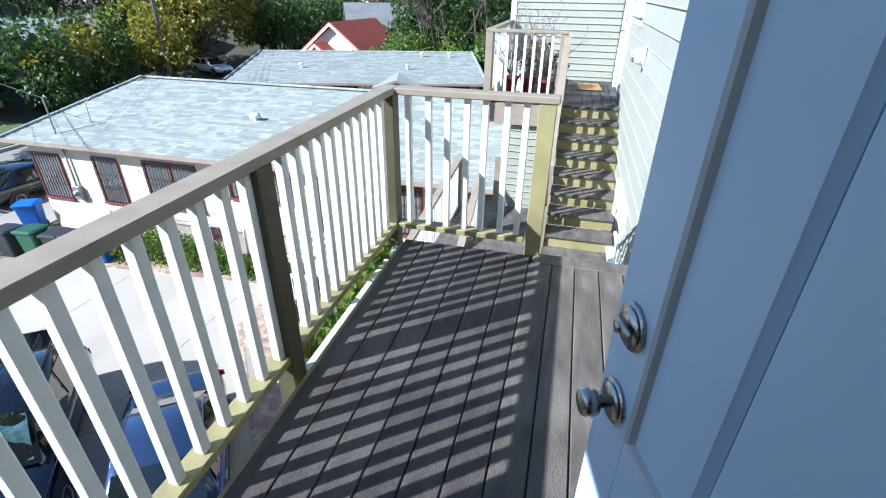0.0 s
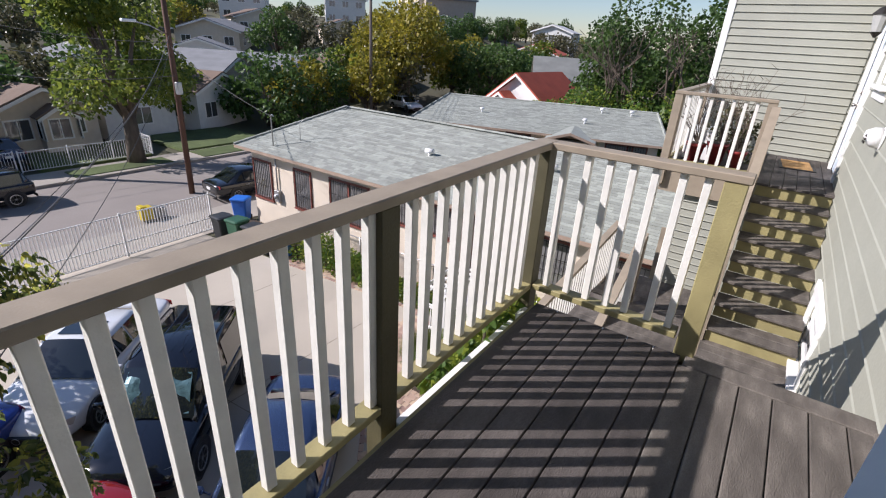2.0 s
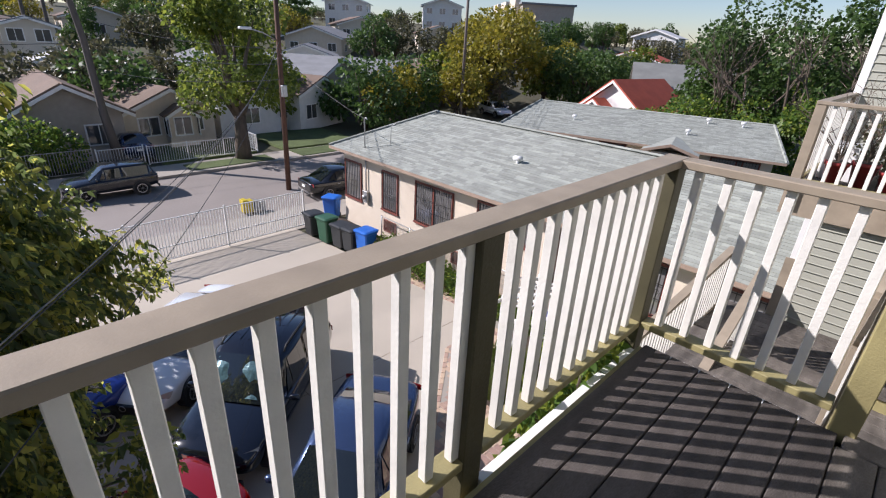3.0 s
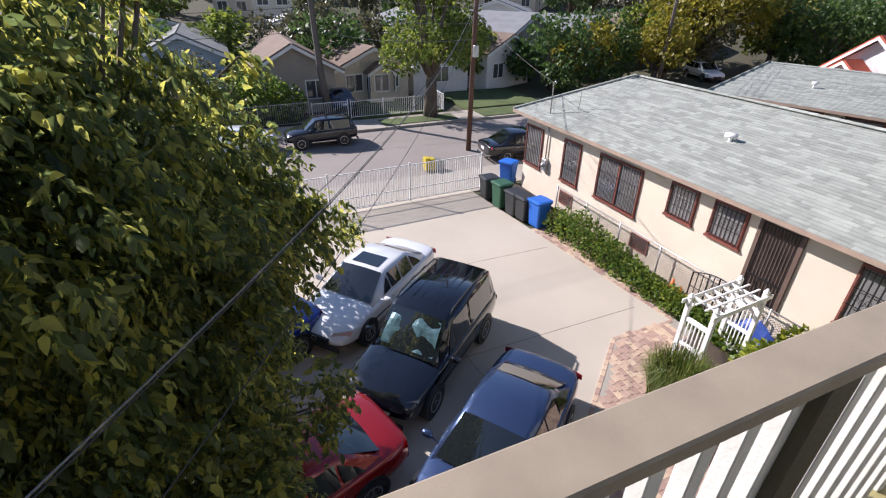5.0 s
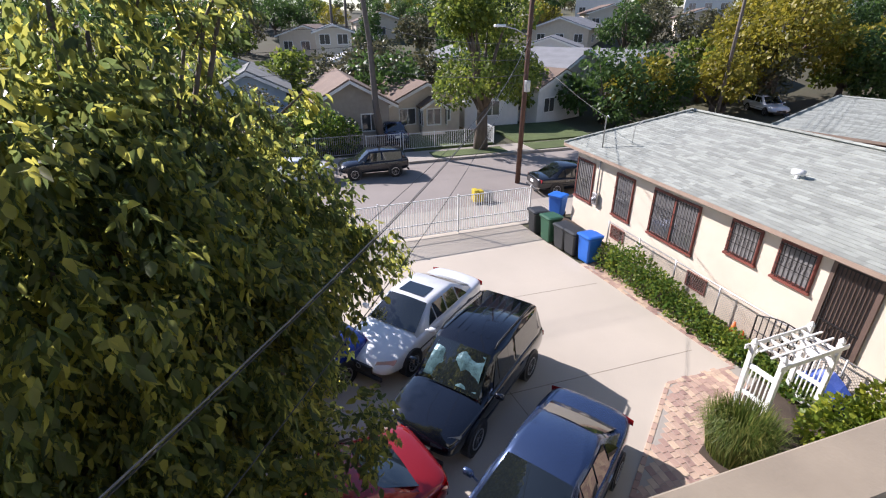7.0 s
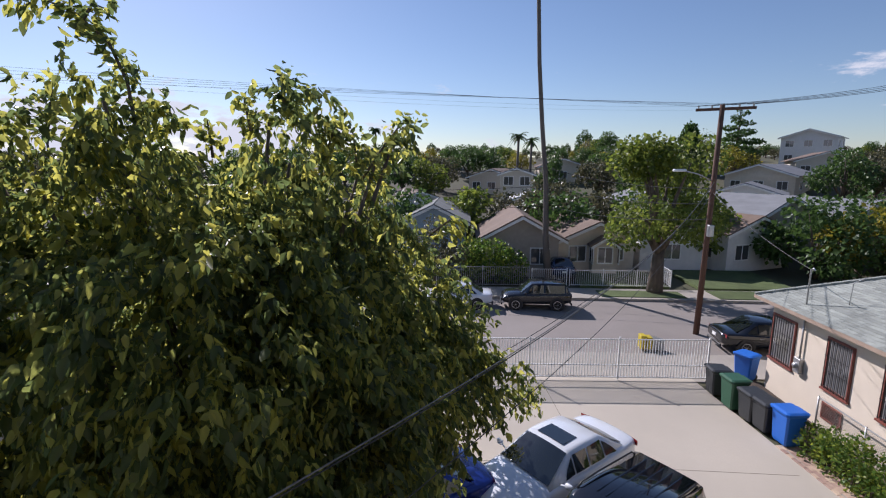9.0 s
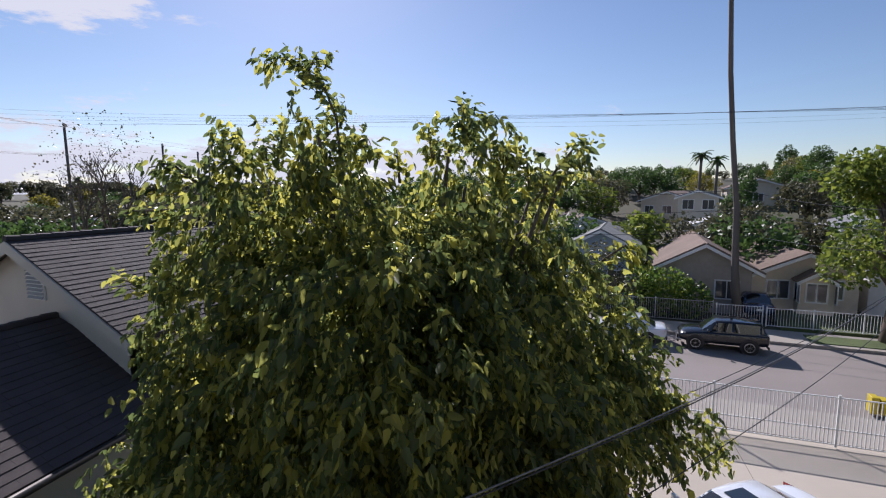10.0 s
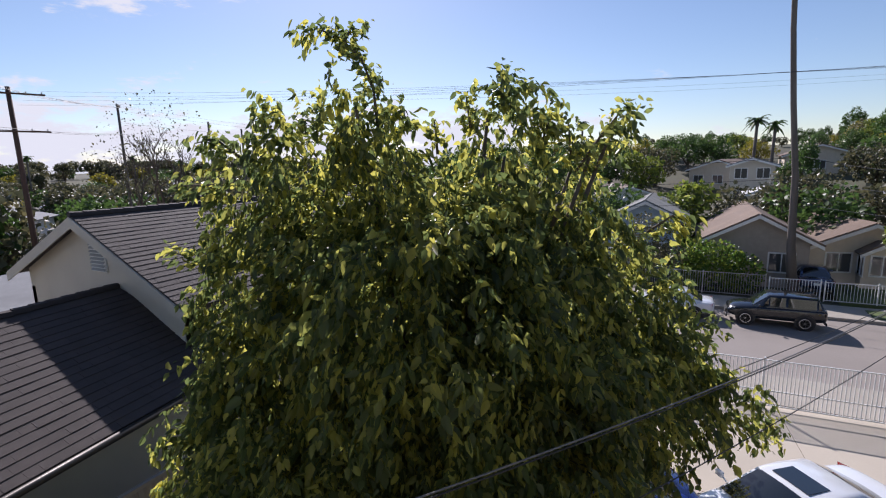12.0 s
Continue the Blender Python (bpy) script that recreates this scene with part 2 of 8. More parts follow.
M = dict(
    deck=mat("weathered_deck_board", (0.062, 0.051, 0.044), 0.75, vary=0.25, fine=60, coarse=3, bump=0.5, tone=(0.125, 0.108, 0.095), stretch=(4, 1, 4), obj=0.16, stain=0.35),
    # worn wood; its lighter tone also holds the sun on the right-hand boards
    deck_worn=mat("worn_sunlit_porch_board", (0.115, 0.098, 0.08), 0.78, vary=0.28, fine=70, coarse=4, bump=0.5, tone=(0.20, 0.175, 0.145), stretch=(3, 1, 3), obj=0.14, stain=0.5),
    olive=mat("olive_trim_paint", (0.33, 0.285, 0.13), 0.55, vary=0.15, fine=90, coarse=5, bump=0.2, stain=0.35),
    cap=mat("taupe_rail_paint", (0.31, 0.255, 0.185), 0.55, vary=0.10, fine=160, coarse=9, bump=0.06, stain=0.25),
    # the olive again, darkened so the shade on the posts is in the colour
    olive_shaded=mat("shade_dark_olive_post_paint", (0.085, 0.075, 0.038), 0.6, vary=0.2, fine=90, coarse=5, bump=0.2, stain=0.3),
    white=mat("white_paint", (0.80, 0.79, 0.75), 0.45, vary=0.05, fine=80, coarse=4, bump=0.12),
    baluster=mat("old_white_paint", (0.78, 0.76, 0.69), 0.5, vary=0.07, fine=70, coarse=9, bump=0.2, stain=0.2),
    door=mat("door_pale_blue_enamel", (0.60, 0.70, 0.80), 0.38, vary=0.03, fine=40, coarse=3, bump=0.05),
    door_gap=mat("door_bead_paint", (0.62, 0.58, 0.54), 0.5, vary=0.08, coarse=8, bump=0.1),
    siding=mat("sage_siding_paint", (0.35, 0.35, 0.285), 0.6, vary=0.06, fine=50, coarse=2, bump=0.15, obj=0.035),
    nickel=mat("brushed_nickel", (0.45, 0.41, 0.36), 0.3, metal=1.0, vary=0.08, fine=200, bump=0.05),
    dark_metal=mat("dark_bronze_metal", (0.05, 0.045, 0.04), 0.45, metal=0.6, vary=0.15, bump=0.1),
    iron=mat("black_wrought_iron", (0.025, 0.022, 0.022), 0.5, metal=0.3, vary=0.2, bump=0.1),
    rust_wood=mat("red_brown_window_paint", (0.22, 0.065, 0.045), 0.55, vary=0.2, fine=60, coarse=6, bump=0.3),
    stucco=mat("cream_stucco", (0.72, 0.62, 0.49), 0.85, vary=0.06, fine=90, coarse=0.8, bump=0.7, stain=0.10),
    sash=mat("mauve_brown_sash_paint", (0.20, 0.15, 0.14), 0.5, vary=0.1, bump=0.1),
    door_brown=mat("brown_door_backing", (0.13, 0.085, 0.065), 0.6, vary=0.15, bump=0.2),
    eave_paint=mat("faded_brown_eave_paint", (0.34, 0.25, 0.185), 0.7, vary=0.1, fine=30, bump=0.2),
    stucco_pale=mat("pale_stucco", (0.62, 0.56, 0.46), 0.85, vary=0.06, fine=90, coarse=0.8, bump=0.7),
    grey_stucco=mat("grey_stucco", (0.36, 0.36, 0.34), 0.85, vary=0.06, fine=60, coarse=1.0, bump=0.7),
    concrete=mat("lot_concrete", (0.475, 0.42, 0.34), 0.8, vary=0.07, fine=25, coarse=0.35, bump=0.25, world_space=True, stain=0.13),
    road=mat("old_asphalt", (0.275, 0.242, 0.215), 0.85, vary=0.10, fine=20, coarse=0.3, bump=0.4, world_space=True, stain=0.2),
    joint=mat("joint_dirt", (0.2, 0.17, 0.13), 0.9, vary=0.2, fine=40, coarse=2, bump=0.2),
    walk=mat("pavement_concrete", (0.36, 0.325, 0.275), 0.85, vary=0.08, fine=20, coarse=0.6, bump=0.3, world_space=True, stain=0.2),
    earth=mat("dry_earth", (0.10, 0.085, 0.055), 0.95, vary=0.3, fine=3, coarse=0.08, bump=0.5, tone=(0.075, 0.085, 0.035), world_space=True),
    soil=mat("dark_garden_soil", (0.07, 0.05, 0.035), 0.95, vary=0.3, fine=30, coarse=2, bump=0.9, world_space=True),
    lawn=mat("verge_lawn", (0.085, 0.115, 0.035), 0.9, vary=0.3, fine=40, coarse=0.7, bump=0.8, world_space=True),
    shingle=mat("grey_asphalt_shingle", (0.31, 0.325, 0.285), 0.9, vary=0.10, fine=120, coarse=3, bump=0.5, island=0.2),
    shingle_dark=mat("brown_grey_shingle", (0.064, 0.051, 0.047), 0.9, vary=0.15, fine=120, coarse=2, bump=0.6, island=0.16, obj=0.14),
    shingle_brown=mat("brown_shingle", (0.26, 0.17, 0.12), 0.9, vary=0.12, fine=60, coarse=2, bump=0.5, island=0.1),
    tile_red=mat("red_roofing", (0.42, 0.085, 0.045), 0.8, vary=0.12, fine=30, coarse=1, bump=0.5, island=0.1),
    black_felt=mat("black_roll_roofing", (0.018, 0.018, 0.02), 0.9, vary=0.2, fine=80, coarse=1, bump=0.4),
    bark=mat("grey_brown_bark", (0.13, 0.10, 0.075), 0.95, vary=0.3, fine=25, coarse=4, bump=1.0, stretch=(1, 1, 0.3)),
    pole=mat("creosote_pole_wood", (0.115, 0.06, 0.04), 0.85, vary=0.25, fine=40, coarse=3, bump=0.6, stretch=(1, 1, 0.1)),
    pole_grey=mat("weathered_pole_wood", (0.15, 0.125, 0.105), 0.85, vary=0.25, fine=40, coarse=3, bump=0.6, stretch=(1, 1, 0.1)),
    wire=mat("wire_insulation", (0.03, 0.03, 0.03), 0.6, vary=0.1, bump=0),
    wire_pale=mat("bare_aluminium_cable", (0.20, 0.19, 0.18), 0.5, metal=0.4, vary=0.1, bump=0),
    galv=mat("galvanised_steel", (0.45, 0.45, 0.45), 0.45, metal=0.8, vary=0.1, bump=0.1),
    white_iron=mat("white_painted_iron", (0.74, 0.74, 0.72), 0.45, vary=0.05, bump=0.1),
    tyre=mat("tyre_rubber", (0.018, 0.018, 0.018), 0.8, vary=0.2, bump=0.2),
    rim=mat("alloy_rim", (0.48, 0.48, 0.49), 0.3, metal=0.9, vary=0.05, bump=0),
    trim_black=mat("black_plastic_trim", (0.02, 0.02, 0.021), 0.5, vary=0.1, bump=0.1),
    car_glass=glass_mat("dark_car_glass", (0.012, 0.016, 0.018)),
    pane_curtain=glass_mat("curtained_window_glass", (0.20, 0.195, 0.19), 0.06),
    pane=glass_mat("house_window_glass", (0.085, 0.085, 0.085), 0.06),
    lamp_glass=glass_mat("headlamp_glass", (0.45, 0.45, 0.42), 0.1),
    red_glass=glass_mat("tail_lamp_glass", (0.30, 0.01, 0.01), 0.1),
    bin_blue=mat("blue_bin_plastic", (0.015, 0.13, 0.52), 0.45, vary=0.06, bump=0.1),
    bin_green=mat("green_bin_plastic", (0.03, 0.10, 0.055), 0.5, vary=0.08, bump=0.1),
    bin_black=mat("black_bin_plastic", (0.03, 0.033, 0.036), 0.5, vary=0.08, bump=0.1),
    brick_a=mat("concrete_paver", (0.46, 0.32, 0.24), 0.85, vary=0.12, fine=80, coarse=6, bump=0.5, obj=0.28),
    orange=mat("orange_cone_plastic", (0.75, 0.16, 0.03), 0.5, vary=0.05, bump=0.05),
    terracotta=mat("terracotta_red_plastic", (0.30, 0.035, 0.03), 0.5, vary=0.1, bump=0.1),
    copper=mat("rusty_flue_cap", (0.40, 0.17, 0.10), 0.7, vary=0.15, bump=0.3),
    mat_gold=mat("tan_coir_mat", (0.48, 0.27, 0.10), 0.95, vary=0.12, fine=200, bump=0.8),
    corr=mat("weathered_corrugated_sheet", (0.24, 0.215, 0.18), 0.7, vary=0.15, bump=0.3),
    yellow=mat("yellow_plastic", (0.55, 0.42, 0.03), 0.5, vary=0.08, bump=0.1),
    blue_tarp=mat("blue_tarpaulin", (0.03, 0.07, 0.30), 0.5, vary=0.2, fine=20, bump=0.8),
    curtain=mat("pale_curtain", (0.42, 0.36, 0.36), 0.9, vary=0.1, fine=15, bump=0.4, stretch=(6, 6, 1)),
    leaf=leaf_mat("glossy_tree_leaf", (0.085, 0.112, 0.036), (0.43, 0.39, 0.074), 0.58, 0.36),
    leaf_mid=leaf_mat("street_tree_leaf", (0.085, 0.12, 0.022), (0.22, 0.24, 0.035), 0.4),
    leaf_dark=leaf_mat("dense_dark_leaf", (0.048, 0.088, 0.022), (0.09, 0.15, 0.035), 0.3),
    leaf_yellow=leaf_mat("yellowing_leaf", (0.17, 0.16, 0.02), (0.30, 0.24, 0.03), 0.35),
    leaf_grey=leaf_mat("dry_grey_leaf", (0.072, 0.075, 0.038), (0.15, 0.13, 0.06), 0.25),
    leaf_garden=leaf_mat("yellow_green_leaf", (0.15, 0.21, 0.03), (0.42, 0.42, 0.05), 0.4),
    leaf_bush=leaf_mat("hedge_leaf", (0.07, 0.13, 0.024), (0.24, 0.27, 0.035), 0.35),
    grass=leaf_mat("tall_grass_blade", (0.085, 0.13, 0.025), (0.26, 0.24, 0.07), 0.3, 0.5),
)


def paint(name, base, rough=0.22, metal=0.35):
    return mat(name, base, rough, metal=metal, vary=0.04, fine=300, coarse=1.2, bump=0, coat=1.0)


# ---- building blocks ----
def link_mesh(name, bm, material, parent=None, smooth=False):
    me = bpy.data.meshes.new(name)
    bm.to_mesh(me)
    bm.free()
    if material:
        me.materials.append(material)
    if smooth:
        for p in me.polygons:
            p.use_smooth = True
    ob = new(name, me)
    ob.parent = parent
    return ob


def part(name, bm, material, parent, label="", smooth=False):
    ob = link_mesh(name, bm, material, parent, smooth)
    if label:
        ob["label"] = label
    return ob


def box(bm, x0, y0, z0, x1, y1, z1, m=None, bevel=0.0):
    vs = [bm.verts.new(v) for v in ((x0, y0, z0), (x1, y0, z0), (x1, y1, z0), (x0, y1, z0), (x0, y0, z1), (x1, y0, z1), (x1, y1, z1), (x0, y1, z1))]
    if (x1 - x0) * (y1 - y0) * (z1 - z0) < 0:
        vs = vs[4:] + vs[:4]
    fs = [bm.faces.new([vs[i] for i in f]) for f in ((0, 3, 2, 1), (4, 5, 6, 7), (0, 1, 5, 4), (1, 2, 6, 5), (2, 3, 7, 6), (3, 0, 4, 7))]
    if bevel:
        es = list({e for f in fs for e in f.edges})
        r = bmesh.ops.bevel(bm, geom=es, offset=bevel, segments=1, affect="EDGES")
        vs = list({v for f in r["faces"] for v in f.verts} | {v for v in vs if v.is_valid})
    if m is not None:
        for v in vs:
            v.co = m @ v.co
    return vs


def tube(bm, pts, radii, sides=8, cap=True):
    """A round limb through pts."""
    rings = []
    pts = [Vector(p) for p in pts]
    for i, p in enumerate(pts):
        d = (pts[min(i + 1, len(pts) - 1)] - pts[max(i - 1, 0)]).normalized()
        a = d.orthogonal().normalized() if i == 0 else (rings_a - d * rings_a.dot(d)).normalized()
        rings_a = a
        b = d.cross(a)
        r = radii[i] if isinstance(radii, (list, tuple)) else radii
        rings.append([bm.verts.new(p + (a * math.cos(t) + b * math.sin(t)) * r) for t in (2 * math.pi * k / sides for k in range(sides))])
    for r0, r1 in zip(rings, rings[1:]):
        for k in range(sides):
            bm.faces.new((r0[k], r0[(k + 1) % sides], r1[(k + 1) % sides], r1[k]))
    if cap:
        bm.faces.new(rings[0][::-1])
        bm.faces.new(rings[-1])
    return rings


def quad_sheet(bm, a, b, c, d, thick=0.0):
    """A slab over four corners, its thickness below."""
    top = [bm.verts.new(p) for p in (a, b, c, d)]
    bm.faces.new(top)
    if thick:
        n = (Vector(b) - Vector(a)).cross(Vector(d) - Vector(a)).normalized() * thick
        low = [bm.verts.new(Vector(p) - n) for p in (a, b, c, d)]
        bm.faces.new(low[::-1])
        for k in range(4):
            bm.faces.new((top[k], low[k], low[(k + 1) % 4], top[(k + 1) % 4]))


def block(name, x0, y0, z0, x1, y1, z1, material, parent=None, bevel=0.0, label=""):
    bm = bmesh.new()
    box(bm, x0, y0, z0, x1, y1, z1, bevel=bevel)
    return part(name, bm, material, parent, label)


def thing(name, label, category, at=(0, 0, 0), rz=0.0, group="", kind=""):
    """An empty at a thing's base, to which its parts belong."""
    e = new(name)
    e.empty_display_size = 0.2
    e.matrix_basis = pose(*at, 0, 0, rz)
    return tagged(e, label, category, group, kind)


def piece(name, me, parent, m):
    """One of many alike pieces on a shared mesh."""
    ob = new(name, me)
    ob.parent = parent
    ob.matrix_basis = m
    return ob


def cube_mesh(name, sx, sy, sz, material, bevel=0.0):
    """A block of that size, its base centred on the origin."""
    bm = bmesh.new()
    box(bm, -sx / 2, -sy / 2, 0, sx / 2, sy / 2, sz, bevel=bevel)
    me = bpy.data.meshes.new(name)
    bm.to_mesh(me)
    bm.free()
    me.materials.append(material)
    return me


def wall_with_holes(name, axis, at, thick, lo, hi, z0, z1, holes, material, parent=None, label=""):
    """A wall of real thickness, along y for axis 'x' and along x for axis 'y', cut round its openings (a, b, za, zb)."""
    bm = bmesh.new()
    us = sorted({lo, hi, *[h[0] for h in holes], *[h[1] for h in holes]})
    for u0, u1 in zip(us, us[1:]):
        mid = (u0 + u1) / 2
        spans, z = [], z0
        for h in sorted((h for h in holes if h[0] < mid < h[1]), key=lambda h: h[2]):
            if h[2] > z:
                spans.append((z, h[2]))
            z = h[3]
        if z < z1:
            spans.append((z, z1))
        for a, b in spans:
            if axis == "x":
                box(bm, at, u0, a, at + thick, u1, b)
            else:
                box(bm, u0, at, a, u1, at + thick, b)
    bmesh.ops.remove_doubles(bm, verts=bm.verts, dist=0.0005)
    return part(name, bm, material, parent, label)

# ---- ground: one sheet to the horizon ----
def smooth01(a, b, v):
    t = min(1.0, max(0.0, (v - a) / (b - a)))
    return t * t * (3 - 2 * t)


def land(x, y):
    """Height of the land: the flat car park, the street below it, the hillside beyond, a plain to the south."""
    d = math.hypot(x, y)
    yaw = math.degrees(math.atan2(-x, y))
    hill = smooth01(128, 98, yaw) * smooth01(4, 38, yaw)
    z = LOT + (ROAD - LOT) * smooth01(-17.3, -19.8, x)
    z += hill * 11.3 * smooth01(40, 150, d) - (1 - hill) * 2.0 * smooth01(30, 120, d)
    z += smooth01(105, 135, yaw) * 8.0 * smooth01(150, 270, d)
    return z - 0.05 + 0.25 * (noise.noise((x * 0.03, y * 0.03, 0)) if d > 45 else 0)


bm = bmesh.new()
STEPS = [-3000, -1500, -700, -400, -280, -220] + list(range(-180, -40, 10)) + list(range(-40, 44, 4)) + list(range(50, 190, 10)) + [220, 280, 400, 700, 1500, 3000]
grid = [[bm.verts.new((x, y, land(x, y))) for y in STEPS] for x in STEPS]
for i in range(len(STEPS) - 1):
    for j in range(len(STEPS) - 1):
        bm.faces.new((grid[i][j], grid[i + 1][j], grid[i + 1][j + 1], grid[i][j + 1]))
tagged(link_mesh("ground", bm, M["earth"], smooth=True), "dry earth and scrub rising to a hillside", "ground", kind="structure")

# ---- own house: walls ----
WX, FAR_Y, SOUTH_Y = 1.76, 6.85, -2.95
BASE = LOT - 0.05


def lap_siding(wall, axis, at, lo, hi, z0, z1, holes, pitch=0.2, out=-1, count=300):
    """Lap boards on a wall, each its own piece, its lower edge proud."""
    z, made = z0, 0
    while z < z1 - 0.02:
        top = min(z + pitch, z1)
        spans = [(lo, hi)]
        for a, b, za, zb in holes:
            if za < top - 0.03 and zb > z + 0.03:
                spans = [s for u, v in spans for s in ((u, min(v, a)), (max(u, b), v)) if s[1] - s[0] > 0.03]
        for u, v in spans:
            bm = bmesh.new()
            prof = ((0.0, z), (0.022, z), (0.028, z + 0.006), (0.020, z + 0.016), (0.006, top + 0.012), (0.0, top + 0.012))
            ring = []
            for w in (u, v):
                ring.append([bm.verts.new((at + out * p, w, q) if axis == "x" else (w, at + out * p, q)) for p, q in prof])
            for k in range(6):
                bm.faces.new((ring[0][k], ring[0][(k + 1) % 6], ring[1][(k + 1) % 6], ring[1][k]))
            bm.faces.new(ring[0][::-1])
            bm.faces.new(ring[1])
            bmesh.ops.recalc_face_normals(bm, faces=bm.faces)
            part("siding_board", bm, M["siding"], wall)
            made += 1
        z += pitch


WIN_A, WIN_B, WIN_C = (-0.42, 0.62, 1.06, 2.35), (3.95, 4.65, 1.3, 2.58), (2.1, 2.95, -1.12, -0.6)
DOOR_B = (5.35, 6.25, 0.05, 2.11)
east = wall_with_holes("wall_east", "x", WX, 0.15, SOUTH_Y - 0.15, FAR_Y + 0.15, BASE, 3.2, [WIN_A, WIN_B, WIN_C, DOOR_B], M["siding"])
tagged(east, "sage green lap-sided house wall beside the porch", "wall", kind="structure")
far_wall = wall_with_holes("wall_north", "y", FAR_Y, 0.15, -0.12, WX, BASE, 3.4, [], M["siding"])
tagged(far_wall, "sage green lap siding behind the upper landing", "wall", kind="structure")
lap_siding(far_wall, "y", FAR_Y, -0.09, WX - 0.03, 0.0, 3.4, [], 0.11)
grow = lambda h, g: (h[0] - g, h[1] + g, h[2] - g, h[3] + g)
lap_siding(east, "x", WX, SOUTH_Y + 0.02, FAR_Y - 0.03, -1.8, 3.2, [grow(WIN_A, 0.1), grow(WIN_B, 0.09), grow(WIN_C, 0.07), (DOOR_B[0] - 0.12, DOOR_B[1] + 0.12, -0.3, DOOR_B[3] + 0.12)])
block("corner_board", -0.19, FAR_Y - 0.03, BASE, -0.09, FAR_Y + 0.15, 3.4, M["white"], far_wall, 0.004)
west_return = tagged(block("wall_return", -0.17, FAR_Y + 0.15, BASE, -0.02, 14.0, 3.4, M["siding"]), "sage green side wall beyond the landing", "wall", kind="structure")
south = wall_with_holes("wall_south", "y", SOUTH_Y - 0.15, 0.15, 0.43, WX, BASE, 3.0, [(0.52, 1.47, 0.0, 2.06)], M["siding"])
tagged(south, "sage green house wall with the front doorway", "wall", kind="structure")
# the room behind the doorway, closed
room = tagged(block("floor_hall", 0.6, -6.0, -0.06, WX + 2.5, SOUTH_Y - 0.15, -0.004, M["deck"]), "dark hall floor inside the doorway", "floor", kind="structure")
tagged(block("wall_hall_west", 0.46, -6.0, 0.0, 0.6, SOUTH_Y - 0.15, 3.0, M["siding"]), "plain hall wall", "wall", kind="structure")
tagged(block("wall_hall_east", WX + 2.5, -6.0, 0.0, WX + 2.6, SOUTH_Y - 0.15, 3.0, M["siding"]), "plain hall wall", "wall", kind="structure")
tagged(block("wall_hall_back", 0.46, -6.1, 0.0, WX + 2.6, -6.0, 3.0, M["siding"]), "plain hall back wall", "wall", kind="structure")
tagged(block("ceiling_hall", 0.46, -6.1, 3.0, WX + 2.6, SOUTH_Y - 0.0, 3.1, M["siding"]), "plain hall ceiling", "ceiling", kind="structure")


def house_window(name, h, label, mullions=0, sash=None):
    """White-cased sash window in the wall along y."""
    y0, y1, z0, z1 = h
    e = thing(name, label, "window", (WX, (y0 + y1) / 2, z0), kind="structure")
    c, w = (y1 - y0) / 2, 0.1
    sash = sash or M["white"]
    f = -0.035
    for a, b, lo, hi in ((-c - w, -c, -0.02, z1 - z0 + w), (c, c + w, -0.02, z1 - z0 + w)):
        block("casing", f, a, lo, 0.0, b, hi, M["white"], e, 0.004)
    block("head_casing", f - 0.005, -c - w - 0.03, z1 - z0 + 0.0, 0.0, c + w + 0.03, z1 - z0 + 0.12, M["white"], e, 0.004)
    block("window_sill", f - 0.05, -c - w - 0.04, -0.06, 0.02, c + w + 0.04, -0.02, M["white"], e, 0.006)
    block("apron", f, -c - w, -0.16, 0.0, c + w, -0.06, M["white"], e, 0.004)
    block("sash_rail", 0.01, -c, -0.02, 0.05, c, 0.04, sash, e)
    for lo, hi in ((z1 - z0 - 0.05, z1 - z0), ((z1 - z0) / 2 - 0.025, (z1 - z0) / 2 + 0.025)):
        block("sash_rail", 0.01, -c, lo, 0.05, c, hi, sash, e)
    for a in (-c, c - 0.05):
        block("sash_stile", 0.01, a, 0.04, 0.05, a + 0.05, z1 - z0 - 0.05, sash, e)
    for k in range(mullions):
        y = -c + 2 * c * (k + 1) / (mullions + 1)
        block("glazing_bar", 0.015, y - 0.012, 0.04, 0.045, y + 0.012, z1 - z0 - 0.05, M["white"], e)
    block("pane", 0.03, -c + 0.05, 0.04, 0.036, c - 0.05, z1 - z0 - 0.05, M["pane"], e)
    block("curtain", 0.10, -c, -0.02, 0.12, c, z1 - z0, M["curtain"], e)
    return e


house_window("window_1", WIN_A, "white-cased sash window with a mauve frame and drawn curtain", 0, M["sash"])
house_window("window_2", WIN_B, "white-cased narrow sash window beside the upper door", 1)
house_window("window_3", WIN_C, "low white-cased cellar window beside the steps")


